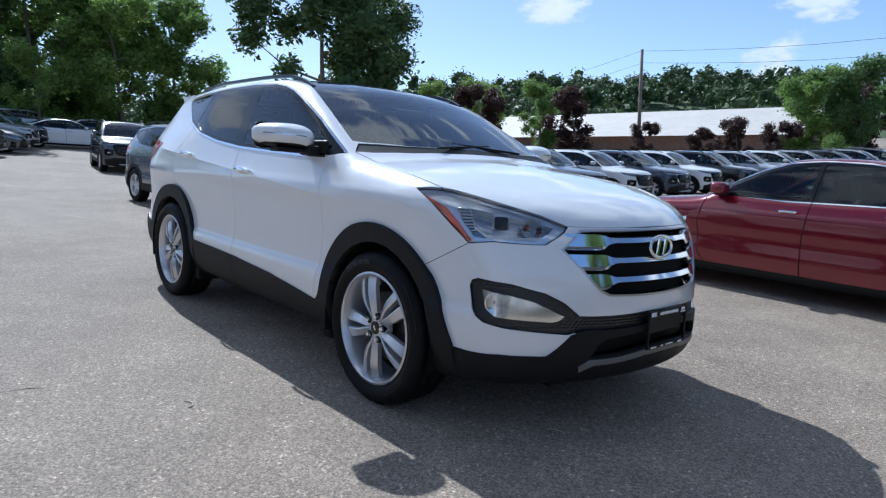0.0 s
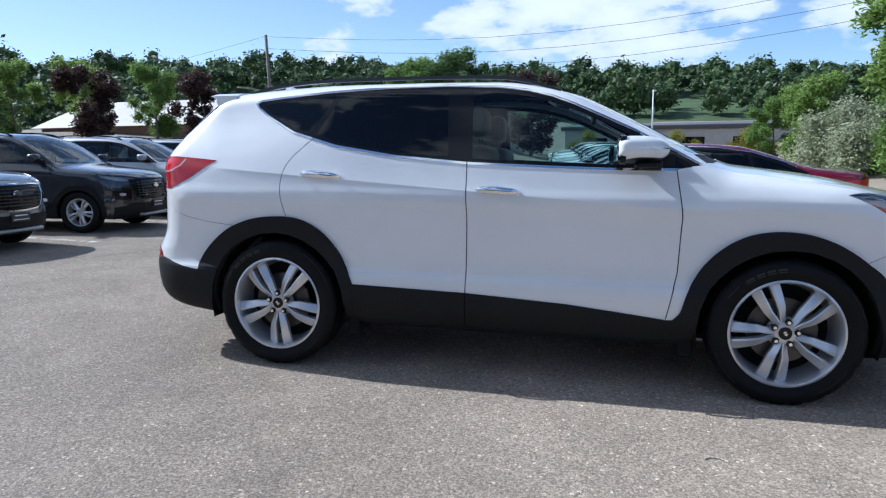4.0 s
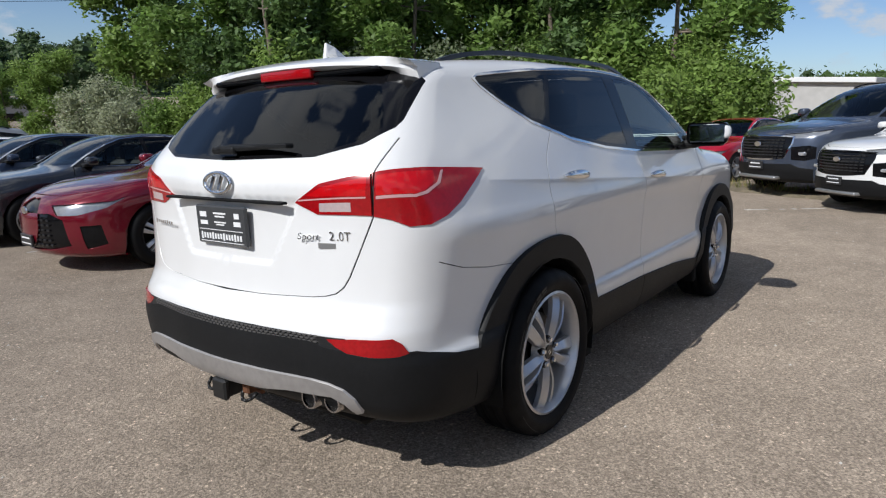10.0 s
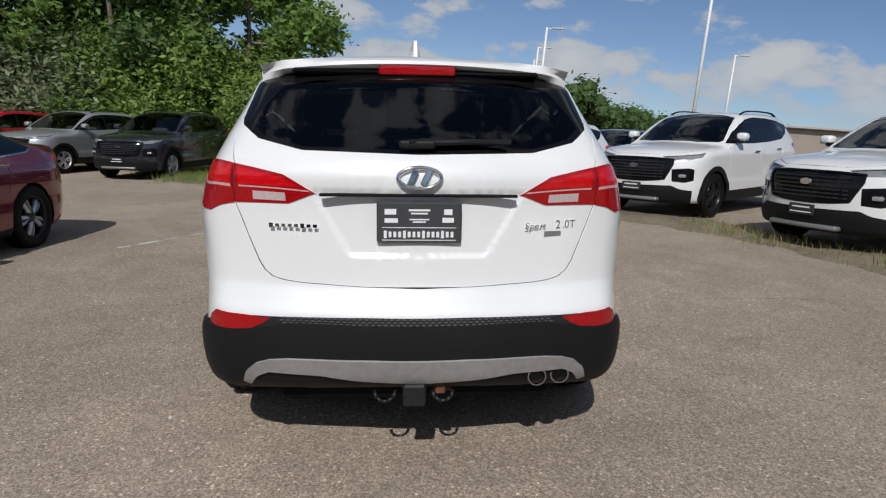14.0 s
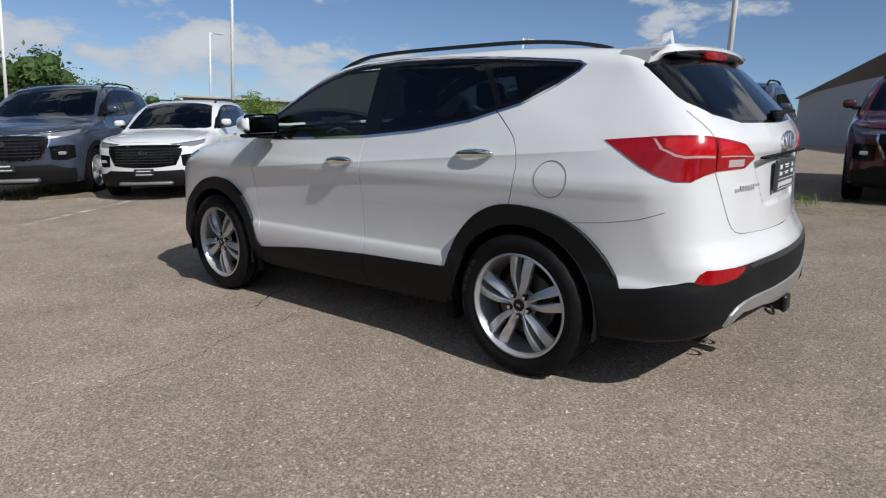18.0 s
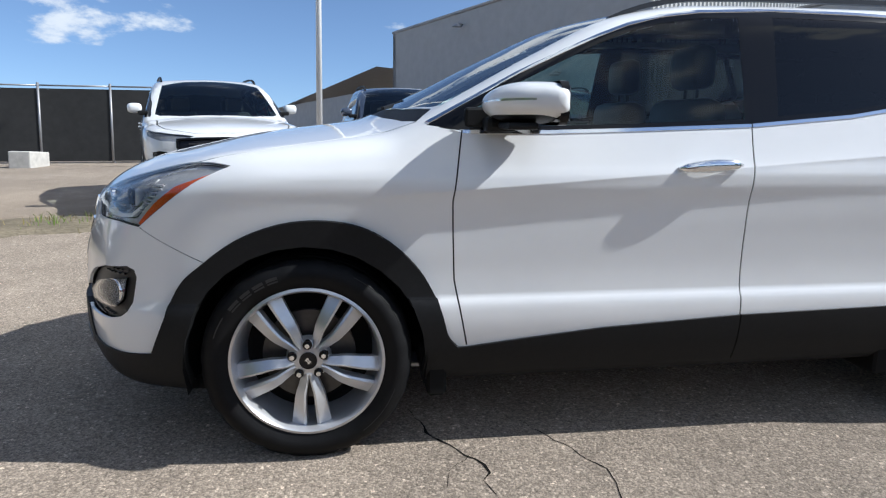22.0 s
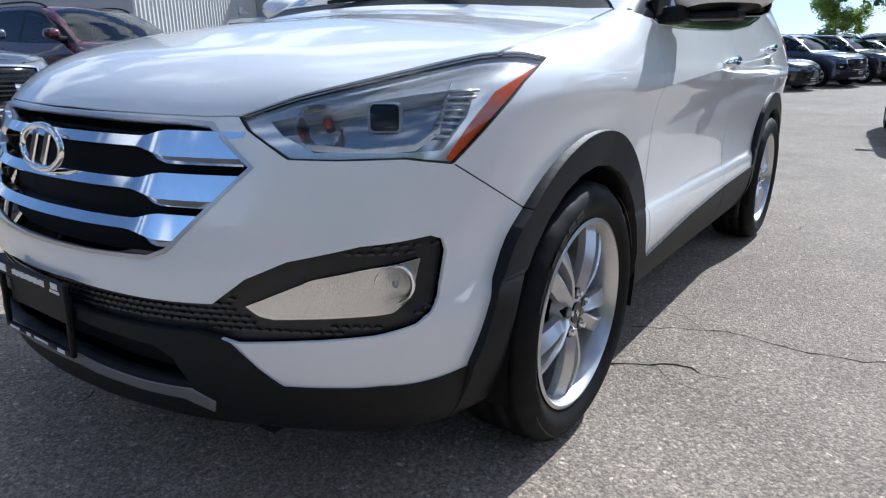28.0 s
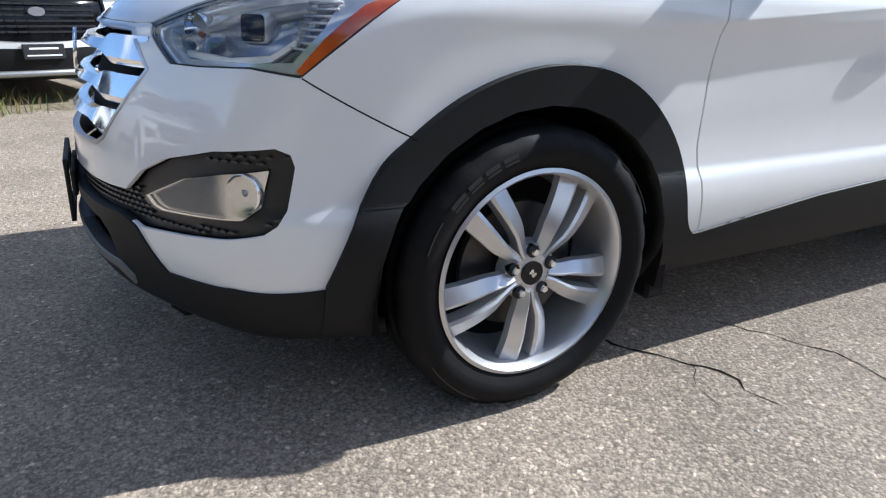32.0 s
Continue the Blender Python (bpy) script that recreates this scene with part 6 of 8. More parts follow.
    for y0, y1, dz, h0 in ((-.11, .11, .025, .016), (-.13, .13, -.03, .012)):
        part("plate_mark", rounded(float(shape.nose(np.array(zp))) + .018, float(shape.nose(np.array(zp))) + .022, y0, y1, zp + dz - h0 / 2, zp + dz + h0 / 2, .001, 1), INK, root)
    if not sedan:
        part("skid_plate", smooth_bm(rounded(1.98, 2.185, -.42, .42, .27, .32, .02, 2)), SATIN, root)
    for side in ("left", "right"):
        s = 1 if side == "left" else -1
        add("sill", PLASTIC, ["sill"], side, off=.004)
        add("window_surround", GLOSSBLACK, ["surround"], side, lip=.004)
        add("window_strip", CHROME, ["bright_line"], side, off=.002, lip=.004, label="chrome window line")
        for n_, mat in (("w1", SCREEN), ("w2", DARKGLASS), ("w3", DARKGLASS)):
            add("window", mat, [n_], side, off=-.001, lip=.004)
        head = add("headlight", surface("small_lamp_bowl", (0.42, 0.43, 0.45), 0.16, 0.6, vary=0.3, grain=30), ["headlight"], side, off=-.02, lip=0, label="clear headlight")
        add("cover", LENS, ["headlight"], side, off=.001, lip=.003, parent=head).visible_shadow = False
        add("taillight", RED, ["taillight"], side, off=.003, lip=.01, label="red taillight")
        add("fog_recess", GLOSSBLACK, ["fog"], side, off=-.01, lip=0)
        if not sedan:
            part("fog_lamp", rounded(1.93, 2.0, *sorted((s * .63, s * .74)), .62, .67, .015, 2), SILVER, root, m=pose(0, 0, 0, 0, 0, 0))
        zm = 1.0 if sedan else 1.17
        mirror = part("mirror", smooth_bm(rounded(.57, .73, *sorted((s * .87, s * 1.035)), zm, zm + .12, .045, 3)), CAR_WHITE, root)
        part("mirror_foot", rounded(.6, .74, *sorted((s * .80, s * .92)), zm - .02, zm + .03, .012, 1), PLASTIC, mirror)
        part("handle", rounded(-.14, .04, *sorted((s * .895, s * .925)), .86 if sedan else .985, .885 if sedan else 1.01, .008, 1), CHROME, root)
        part("handle", rounded(-1.06, -.88, *sorted((s * .885, s * .915)), .89 if sedan else 1.02, .915 if sedan else 1.045, .008, 1), CHROME, root)
        for ex in (1, -1):
            w = part("wheel", SMALL_RIM, parent=root, m=Matrix.Translation((ex * axle, s * track, hub)) @ pose(0, 0, 0, 0, 0, 0 if s > 0 else 180) @ pose(0, 0, 0, 0, 17 * ex + 9 * s, 0))
            part("tyre", SMALL_TYRE, parent=w)
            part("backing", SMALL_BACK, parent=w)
            for i in range(5):
                for bar in SMALL_SPOKES:
                    part("spoke", bar, parent=w, m=pose(0, 0, 0, 0, 72 * i + 36, 0))
            v, fc = [], []
            for i in range(11):
                a = math.pi * (i / 10) * 1.1 - .15
                v += [(ex * axle + .385 * math.cos(a), s * y, archz + .385 * math.sin(a)) for y in (.45, .88)]
            part("wheel_liner", mesh_from("wheel_liner", v, [(2 * i, 2 * i + 1, 2 * i + 3, 2 * i + 2) for i in range(10)], DARKGAP), parent=root)
    bm = bmesh.new()
    low = .2 if sedan else .25
    add_box(bm, -2.0, 2.0, -.5, .5, low - .02, low + .2, .02, 1)
    add_box(bm, -.9, .9, -.82, .82, low, low + .12, .02, 1)
    part("underbody", bm, DARKGAP, root)
    bm = bmesh.new()
    h = -.18 if sedan else 0.0
    add_box(bm, .45, 1.0, -.72, .72, .7 + h, 1.05 + h, .05, 1)
    for x0, ys in ((-.05, (-.36, .36)), (-.95, (-.4, .4))):
        for y0 in ys:
            add_box(bm, x0 - .3, x0 - .15, y0 - .24, y0 + .24, .5, 1.2 + h, .06, 1)
            add_box(bm, x0 - .29, x0 - .2, y0 - .12, y0 + .12, 1.2 + h, 1.4 + h, .03, 1)
    part("cabin", bm, CABIN, root)
    if not sedan:
        for s in (1, -1):
            pts = [(.05 - 1.45 * i / 12, s * .60, float(shape.top(np.array(.05 - 1.45 * i / 12))) - .03 + .045 * (1 - abs(i / 6 - 1) ** 6)) for i in range(13)]
            v, fc = ribbon(pts, [[(0, .014, -.012), (0, .012, .01), (0, -.012, .01), (0, -.014, -.012)]] * 13)
            part("roof_rail", mesh_from("roof_rail", v, fc, PLASTIC), parent=root)
    return root


def recolour(car, paint, rims=None, clad=None):
    for o in car.children_recursive:
        base = o.name.split(".")[0]
        swap = paint if base in ("body", "mirror") else rims if base in ("wheel", "spoke") and rims else clad if base in ("cladding", "sill") and clad else None
        if base == "grille_rim" and paint in (CAR_WHITE, CAR_BLACK, CAR_GREY):
            swap = GLOSSBLACK
        if swap and o.data:
            o.material_slots[0].link = "OBJECT"
            o.material_slots[0].material = swap


CROSSOVER, SEDAN = build_car("crossover", "parked_suv"), build_car("sedan", "parked_sedan")
used_models = set()


def park(model, x, y, heading, paint, label, group="", size=1.0, rims=None, clad=None):
    m = on_ground(x, y, heading)
    if model.name not in used_models:
        used_models.add(model.name)
        car = model
        car.matrix_basis = m @ Matrix.Scale(size, 4)
    else:
        car = copy_thing(model, m)
        car.scale = (size, size, size)
    recolour(car, paint, rims, clad)
    tagged(car, label, "car", group)
    return car


ROW_A = "cars along the grass verge"
# cars nosed to the verge ahead and to the right of the white car
park(SEDAN, 12.5, 1.5, 163, CAR_BRIGHTRED, "bright red compact car parked on the verge", ROW_A, .93)
park(CROSSOVER, 10.3, -1.45, 137, CAR_STEEL, "dark blue-grey large SUV with chrome grille", ROW_A, 1.14)
park(CROSSOVER, 8.15, -2.6, 133, CAR_WHITE, "white small crossover with black cladding", ROW_A, .94)
park(CROSSOVER, 7.1, -5.6, 128, CAR_WHITE, "white crossover with dark wheels", ROW_A, 1.07, DARKALLOY)
park(CROSSOVER, 3.3, -6.85, 108, CAR_WHITE, "white SUV with roof rack and black wheels", ROW_A, 1.05, DARKALLOY)
park(CROSSOVER, .45, -7.9, 96, CAR_STEEL, "blue-grey crossover with a wide dark grille", ROW_A, 1.03)
park(CROSSOVER, -2.3, -8.45, 96, CAR_MAROON, "dark maroon crossover beside the grey one", ROW_A, 1.06)
park(CROSSOVER, 13.7, 6.2, 168, CAR_BLACK, "black SUV in the shade of the shrubs", ROW_A, 1.03)
park(CROSSOVER, 14.6, 9.0, 160, CAR_SILVER, "silver crossover in the shade of the shrubs", ROW_A, 1.0)
park(CROSSOVER, 15.3, 11.7, 160, CAR_BRIGHTRED, "dull red crossover in the shade of the shrubs", ROW_A, .96)
park(CROSSOVER, 16.0, 14.4, 160, CAR_MAROON, "dark red crossover in the shade of the shrubs", ROW_A, .98)
park(CROSSOVER, 20.5, 4.5, 150, CAR_SILVER, "silver boxy SUV in the second row", ROW_A, 1.1)
park(SEDAN, 16.5, 0.5, 150, CAR_STEEL, "grey sedan in the second row", ROW_A)
park(SEDAN, 12.5, -5.8, 140, CAR_BLACK, "black sedan in the second row", ROW_A)
# the row across the lane, noses towards -x
ROW_B = "cars in the row across the lane"
ruby = park(SEDAN, 1.3, 4.95, 176, CAR_RED, "dark ruby red sedan with black and silver wheels", ROW_B, 1.0, DARKALLOY)
for o in ruby.children_recursive:
    if o.name.split(".")[0] == "spoke":
        o.material_slots[0].material = ALLOY
for i, (model, paint, lab, size) in enumerate((
        (SEDAN, CAR_BLACK, "black sedan with a dark grille", .97), (SEDAN, CAR_NAVY, "dark navy sedan", 1.0), (SEDAN, CAR_WHITE, "white sedan", .97), (CROSSOVER, CAR_SILVER, "silver crossover", .98),
        (SEDAN, CAR_SILVER, "silver sedan", .98), (CROSSOVER, CAR_WHITE, "white crossover", .97), (SEDAN, CAR_GREY, "grey sedan", 1.0), (CROSSOVER, CAR_SILVER, "silver crossover", .98),
        (SEDAN, CAR_STEEL, "steel blue sedan", .98), (CROSSOVER, CAR_WHITE, "white crossover", 1.0), (SEDAN, CAR_SILVER, "silver sedan", 1.0), (CROSSOVER, CAR_WHITE, "white crossover", .98),
        (SEDAN, CAR_GREY, "grey sedan", .98), (CROSSOVER, CAR_SILVER, "silver crossover", .98), (SEDAN, CAR_WHITE, "white sedan", 1.0))):
    park(model, 1.15 - .07 * i - .006 * max(0, i - 4) ** 2, 7.75 + 2.45 * i, 178 + (i * 7 % 5) - 2, paint, lab + " in a long row", ROW_B, size)
# the row behind, noses towards +x
ROW_C = "cars in the row behind"
for i, (paint, lab, y) in enumerate(((CAR_SLATE, "blue-grey small crossover", 2.25), (CAR_BLACK, "black crossover", 4.9), (CAR_SILVER, "silver crossover", 7.5), (CAR_SILVER, "pale silver crossover", 10.1), (CAR_GREY, "grey crossover", 12.7), (CAR_WHITE, "white crossover", 15.3),
                                     (CAR_NAVY, "dark blue crossover", 17.9), (CAR_WHITE, "white crossover", 20.5), (CAR_BLACK, "black crossover", 23.1), (CAR_SILVER, "silver crossover", 25.7), (CAR_WHITE, "white crossover", 28.3), (CAR_SILVER, "silver crossover", 30.9), (CAR_GREY, "grey crossover", 33.5), (CAR_SILVER, "silver crossover", 36.1), (CAR_GREY, "grey crossover", 38.7))):
    park(CROSSOVER, -8.65 - .1 * min(i, 7) + .32 * max(0, i - 7), y, 5 + 4 * (i in (1, 2)), paint, lab + " facing the lane in a row", ROW_C, .95)
# far rows
ROW_D = "cars in the far rows"
FAR = [(-18.6, -4.3), (-21.0, -3.0), (-23.5, -1.8), (-26.0, -.7), (-28.6, .3), (-31.2, 1.3), (-33.8, 2.2)]
for i, (x, y) in enumerate(FAR):
    park(SEDAN if i in (1, 4) else CROSSOVER, x, y, 62 + (i * 7 % 6), (CAR_MAROON, CAR_BLACK, CAR_NAVY, CAR_BLACK, CAR_GREY, CAR_SILVER, CAR_NAVY)[i], ("dark maroon", "black", "navy", "black", "grey", "silver", "navy")[i] + " car in a far row", ROW_D)
for i, (x, y, h, paint, lab) in enumerate(((-20.5, 4.1, -8, CAR_GREY, "grey SUV"), (-33.6, 5.2, 84, CAR_WHITE, "white sedan"), (-37.5, 7.6, 84, CAR_BLACK, "black sedan"), (-40, 4.6, 84, CAR_SILVER, "silver SUV"), (-24, 20, -100, CAR_SILVER, "silver sedan"), (-21, 21, -100, CAR_WHITE, "white sedan"))):
    park(SEDAN if "sedan" in lab else CROSSOVER, x, y, h, paint, lab + " in a far row", ROW_D)



# ---- trees and shrubs ----
def leaf_material(name, base, glow=0.44):
    """Leaves: matt, letting some light through, each a little different."""
    m = surface(name, base, 0.55, vary=0.25, grain=1.5, island=0.4, broad=0.4, spec=0.3)
    t = m.node_tree
    b = t.nodes["Principled BSDF"]
    trans, mix = t.nodes.new("ShaderNodeBsdfTranslucent"), t.nodes.new("ShaderNodeMixShader")
    src = b.inputs["Base Color"].links[0].from_socket
    t.links.new(src, trans.inputs[0])
    mix.inputs[0].default_value = glow
    t.links.new(b.outputs[0], mix.inputs[1])
    t.links.new(trans.outputs[0], mix.inputs[2])
    t.links.new(mix.outputs[0], t.nodes["Material Output"].inputs[0])
    return m


# the deep green darkened: shade of two backlit trees put into their leaf colour
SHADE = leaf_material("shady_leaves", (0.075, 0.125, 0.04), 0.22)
GREEN = leaf_material("green_leaves", (0.165, 0.26, 0.06))
FRESH = leaf_material("fresh_leaves", (0.22, 0.32, 0.075))
DEEP = leaf_material("deep_green_leaves", (0.105, 0.175, 0.052))
PURPLE = leaf_material("purple_leaves", (0.062, 0.036, 0.030))
PALE = leaf_material("pale_leaves", (0.36, 0.39, 0.25))
YELLOW = leaf_material("yellow_green_leaves", (0.26, 0.25, 0.03))
SILVERY = leaf_material("silvery_leaves", (0.25, 0.30, 0.17))
WOODS = leaf_material("woodland", (0.065, 0.105, 0.036), 0.2)
BARK = surface("bark", (0.16, 0.13, 0.10), 0.9, vary=0.5, grain=14, bump=0.02, fine=20)


def leaves(rng, lobes, count, size, squash=1.0):
    """Leaf blades scattered through lobes (x, y, z, radius), thick at their skins."""
    weight = np.array([r * r for *_, r in lobes])
    pick = rng.choice(len(lobes), count, p=weight / weight.sum())
    d = rng.normal(size=(count, 3))
    d /= np.linalg.norm(d, axis=1, keepdims=True)
    lob = np.array(lobes)[pick]
    rad = lob[:, 3] * (0.45 + 0.6 * rng.random(count) ** 0.6) * (0.8 + 0.35 * np.sin(d[:, 0] * 7 + lob[:, 0] * 3) * np.sin(d[:, 1] * 6 + lob[:, 1]) * np.sin(d[:, 2] * 8))
    c = lob[:, :3] + d * rad[:, None] * np.array([1, 1, squash])
    a = rng.normal(size=(count, 3))
    a[:, 2] *= 0.6
    a /= np.linalg.norm(a, axis=1, keepdims=True)
    b = np.cross(a, d + 0.7 * rng.normal(size=(count, 3)))
    b /= np.linalg.norm(b, axis=1, keepdims=True) + 1e-9
    s = (size * (0.6 + 0.8 * rng.random(count)))[:, None]
    v = np.stack([c - a * s, c + b * s * 0.42, c + a * s, c - b * s * 0.42], 1).reshape(-1, 3)
    return v


def cube_sphere(n):
    """The quads of a unit ball, n by n on each of six sides."""
    g = np.linspace(-1, 1, n + 1)
    quads = []
    for ax in range(3):
        for sgn in (-1, 1):
            for i in range(n):
                for j in range(n):
                    c = []
                    for a, b in ((g[i], g[j]), (g[i + 1], g[j]), (g[i + 1], g[j + 1]), (g[i], g[j + 1]))[::sgn]:
                        p = np.zeros(3)
                        p[ax], p[(ax + 1) % 3], p[(ax + 2) % 3] = sgn, a, b
                        c.append(p / np.linalg.norm(p))
                    quads.append(c)
    return np.array(quads)


BALL2, BALL4 = cube_sphere(2), cube_sphere(4)


def clumps(lobes, ball, share=0.62):
    """Ragged inner masses of the lobes, which close the crown where its leaves are thick."""
    out = []
    for x, y, z, r in lobes:
        lump = 1 + .22 * np.sin(ball[..., 0] * 5 + x * 3) * np.sin(ball[..., 1] * 6 + y * 2) + .18 * np.sin(ball[..., 2] * 7 + z * 5 + ball[..., 0] * 4)
        out.append((ball * (lump * r * share)[..., None] + np.array((x, y, z))).reshape(-1, 3))
    return np.concatenate(out)


def crown_mesh(name, v, material):
    me = bpy.data.meshes.new(name)
    n = len(v) // 4
    me.vertices.add(len(v))
    me.vertices.foreach_set("co", v.astype(np.float32).ravel())
    me.loops.add(len(v))
    me.loops.foreach_set("vertex_index", np.arange(len(v), dtype=np.int32))
    me.polygons.add(n)
    me.polygons.foreach_set("loop_start", np.arange(0, len(v), 4, dtype=np.int32))
    me.polygons.foreach_set("loop_total", np.full(n, 4, dtype=np.int32))
    me.update(calc_edges=True)
    me.materials.append(material)
    return me


def build_tree(seed, height, spread, bare, count, size, material, stems=1, label="leafy green tree", name="tree", inner=.4):
    """Trunk, limbs and a ragged crown; bare: share of the height below the crown."""
    rng = np.random.default_rng(seed)
    bm = bmesh.new()
    lobes = []
    for s in range(stems):
        base = Vector((rng.uniform(-.3, .3) * (stems > 1), rng.uniform(-.3, .3) * (stems > 1), -.1))
        p, r = base, height * .018 * (1.2 if stems == 1 else .75)
        lean = Vector((rng.uniform(-.08, .08), rng.uniform(-.08, .08), 0))
        steps = 7
        for i in range(steps):
            q = p + Vector((0, 0, height * .8 / steps)) + lean * height / steps + Vector((rng.uniform(-.1, .1), rng.uniform(-.1, .1), 0))
            tube(bm, p, q, r, r * .8, 8, False)
            if (i + 1) / steps > bare:
                for k in range(3):
                    a = rng.uniform(0, 6.28)
                    reach = spread * (.45 + .5 * rng.random()) * (1.15 - .75 * abs((i + 1) / steps - .55))
                    tip = q + Vector((math.cos(a) * reach, math.sin(a) * reach, reach * rng.uniform(.1, .6)))
                    mid = (q + tip) / 2 + Vector((0, 0, -.12 * reach))
                    tube(bm, q, mid, r * .45, r * .3, 6, False)
                    tube(bm, mid, tip, r * .3, r * .1, 5, False)
                    lobes.append((*tip, spread * rng.uniform(.26, .46)))
                    lobes.append((*mid, spread * rng.uniform(.18, .32)))
            p, r = q, r * .8
        lobes.append((p.x, p.y, p.z + spread * .15, spread * .42))
    root = thing(name, label, "tree")
    part("trunk", bm, BARK, root)
    part("crown", crown_mesh("crown", np.concatenate([leaves(rng, lobes, count, size), clumps(lobes, BALL4, inner)]), material), parent=root)
    return root


def build_shrub(seed, height, spread, count, size, material, label, name="shrub"):
    rng = np.random.default_rng(seed)
    bm = bmesh.new()
    lobes = []
    for k in range(9):
        a, d = rng.uniform(0, 6.28), spread * rng.random() ** .5
        tip = Vector((math.cos(a) * d, math.sin(a) * d, height * rng.uniform(.35, .85) * (1.1 - .4 * d / spread)))
        tube(bm, (tip.x * .2, tip.y * .2, -.1), tip, .03, .01, 5, False)
        lobes.append((*tip, height * rng.uniform(.24, .4)))
        lobes.append((tip.x * 1.05, tip.y * 1.05, tip.z * .45, height * rng.uniform(.22, .34)))
    root = thing(name, label, "shrub")
    part("stems", bm, BARK, root)
    part("foliage", crown_mesh("foliage", np.concatenate([leaves(rng, lobes, count, size), clumps(lobes, BALL4, .36)]), material), parent=root)
    return root


placed_models = set()
model_labels = {}


def plant(model, x, y, turn=0.0, size=1.0, group="", z=None, label="", leaf=None):
    m = Matrix.Translation((x, y, float(ground_z(x, y)) if z is None else z)) @ pose(0, 0, 0, 0, 0, turn)
    model_labels.setdefault(model.name, {"tree": "leafy green tree at the lot's edge", "shrub": "dense green shrub behind the cars"}[model.name.split(".")[0]])
    if model.name in placed_models:
        ob = copy_thing(model, m)
        ob.scale = (size, size, size)
    else:
        placed_models.add(model.name)
        ob = model
        ob.matrix_basis = m @ Matrix.Scale(size, 4)
    if leaf:
        for c in ob.children:
            if c.name.split(".")[0] in ("crown", "foliage"):
                c.material_slots[0].link = "OBJECT"
                c.material_slots[0].material = leaf
    return tagged(ob, label or model_labels[model.name], group=group)


TREE_A = build_tree(3, 9.5, 2.8, .3, 12500, .13, GREEN, label="tall leafy tree above the shrubs")
TREE_B = build_tree(5, 10.5, 2.9, .42, 12000, .15, FRESH, 2, label="slim leafy tree with two stems")
TREE_C = build_tree(8, 12.0, 4.2, .12, 17000, .17, DEEP, label="large dark green tree at the edge of the lot")
TREE_P = build_tree(11, 5.6, 1.7, .1, 9000, .11, PURPLE, label="purple-leaved maple beside the parked cars")
TREE_T = build_tree(14, 7.0, 2.9, .28, 15000, .085, GREEN, label="young tree with an open crown", inner=.2)
BUSH_A = build_shrub(21, 3.2, 1.9, 19000, .072, GREEN, "dense green shrub behind the cars")
BUSH_B = build_shrub(22, 2.6, 1.6, 16000, .068, FRESH, "bright green shrub behind the cars")
EDGE, LOT = "trees along the lot's edge", "trees round the lot"
for x, y, turn, size, model, leaf in ((17.2, 5.6, 0, 1.0, TREE_A, None), (16.4, 9.6, 80, 1.05, TREE_A, DEEP), (17.0, 13.0, 40, .95, TREE_B, GREEN), (14.6, 14.6, 200, 1.05, TREE_A, None), (13.2, 18.6, 120, 1.05, TREE_A, DEEP),
                                      (16.2, 33.2, 20, 1.0, TREE_B, FRESH), (14.6, 23.6, 260, 1.05, TREE_A, GREEN), (20.5, 8.0, 150, 1.15, TREE_A, GREEN), (20, 19, 30, .95, TREE_C, GREEN), (23, 12, 30, .9, TREE_C, DEEP),
                                      (11.9, 35, 70, .41, TREE_C, FRESH), (10.6, 37.4, 10, .34, TREE_C, GREEN)):
    plant(model, x + (2.4 if 4.5 < y < 17 else 0), y, turn, size, EDGE, leaf=leaf)
for i, (x, y, size, model, leaf) in enumerate(((18.0, 4.1, 1.25, BUSH_A, FRESH), (16.6, 5.4, 1.35, BUSH_A, None), (17.4, 6.8, 1.4, BUSH_B, GREEN), (16.6, 8.4, 1.4, BUSH_A, None), (16.2, 10.4, 1.45, BUSH_B, None), (16.0, 12.4, 1.5, BUSH_A, SILVERY), (14.6, 13.6, 1.5, BUSH_B, SILVERY),
                                              (14.6, 15.6, 1.5, BUSH_A, SILVERY), (13.6, 17.0, 1.4, BUSH_A, FRESH), (13.2, 19.4, 1.3, BUSH_B, None), (13.6, 21.6, 1.25, BUSH_A, None), (13.8, 24.6, 1.2, BUSH_B, GREEN), (11.7, 28.4, 1.05, BUSH_A, PALE), (19.4, 3.7, .9, BUSH_B, None),
                                              (18.0, 9.6, 1.6, BUSH_A, GREEN), (12.2, 29.6, 1.1, BUSH_B, PALE), (14.2, 31.6, 1.1, BUSH_B, None), (15.2, 5.0, .6, BUSH_A, None))):
    plant(model, x + (2.4 if 4.5 < y < 17 else 0), y, i * 67, size, "shrubs along the lot's edge", leaf=leaf)
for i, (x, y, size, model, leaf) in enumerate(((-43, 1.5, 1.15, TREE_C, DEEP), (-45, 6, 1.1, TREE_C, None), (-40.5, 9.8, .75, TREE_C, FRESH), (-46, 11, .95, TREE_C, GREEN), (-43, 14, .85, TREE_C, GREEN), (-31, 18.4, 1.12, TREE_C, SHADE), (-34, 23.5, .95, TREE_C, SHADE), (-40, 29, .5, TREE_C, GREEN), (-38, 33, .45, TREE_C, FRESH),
                                              (-24.5, -7.2, 1.0, TREE_T, FRESH), (-44, -8.2, .75, TREE_T, GREEN), (-50, -3, .5, TREE_C, FRESH), (-36, 37, .5, TREE_C, FRESH), (-33, 41, .5, TREE_C, GREEN), (-39, 5, .45, TREE_C, FRESH), (-11.6, 51, .66, TREE_C, DEEP), (-14.5, 50, .6, TREE_C, GREEN))):
    plant(model, x, y, i * 53, size, LOT, leaf=leaf)
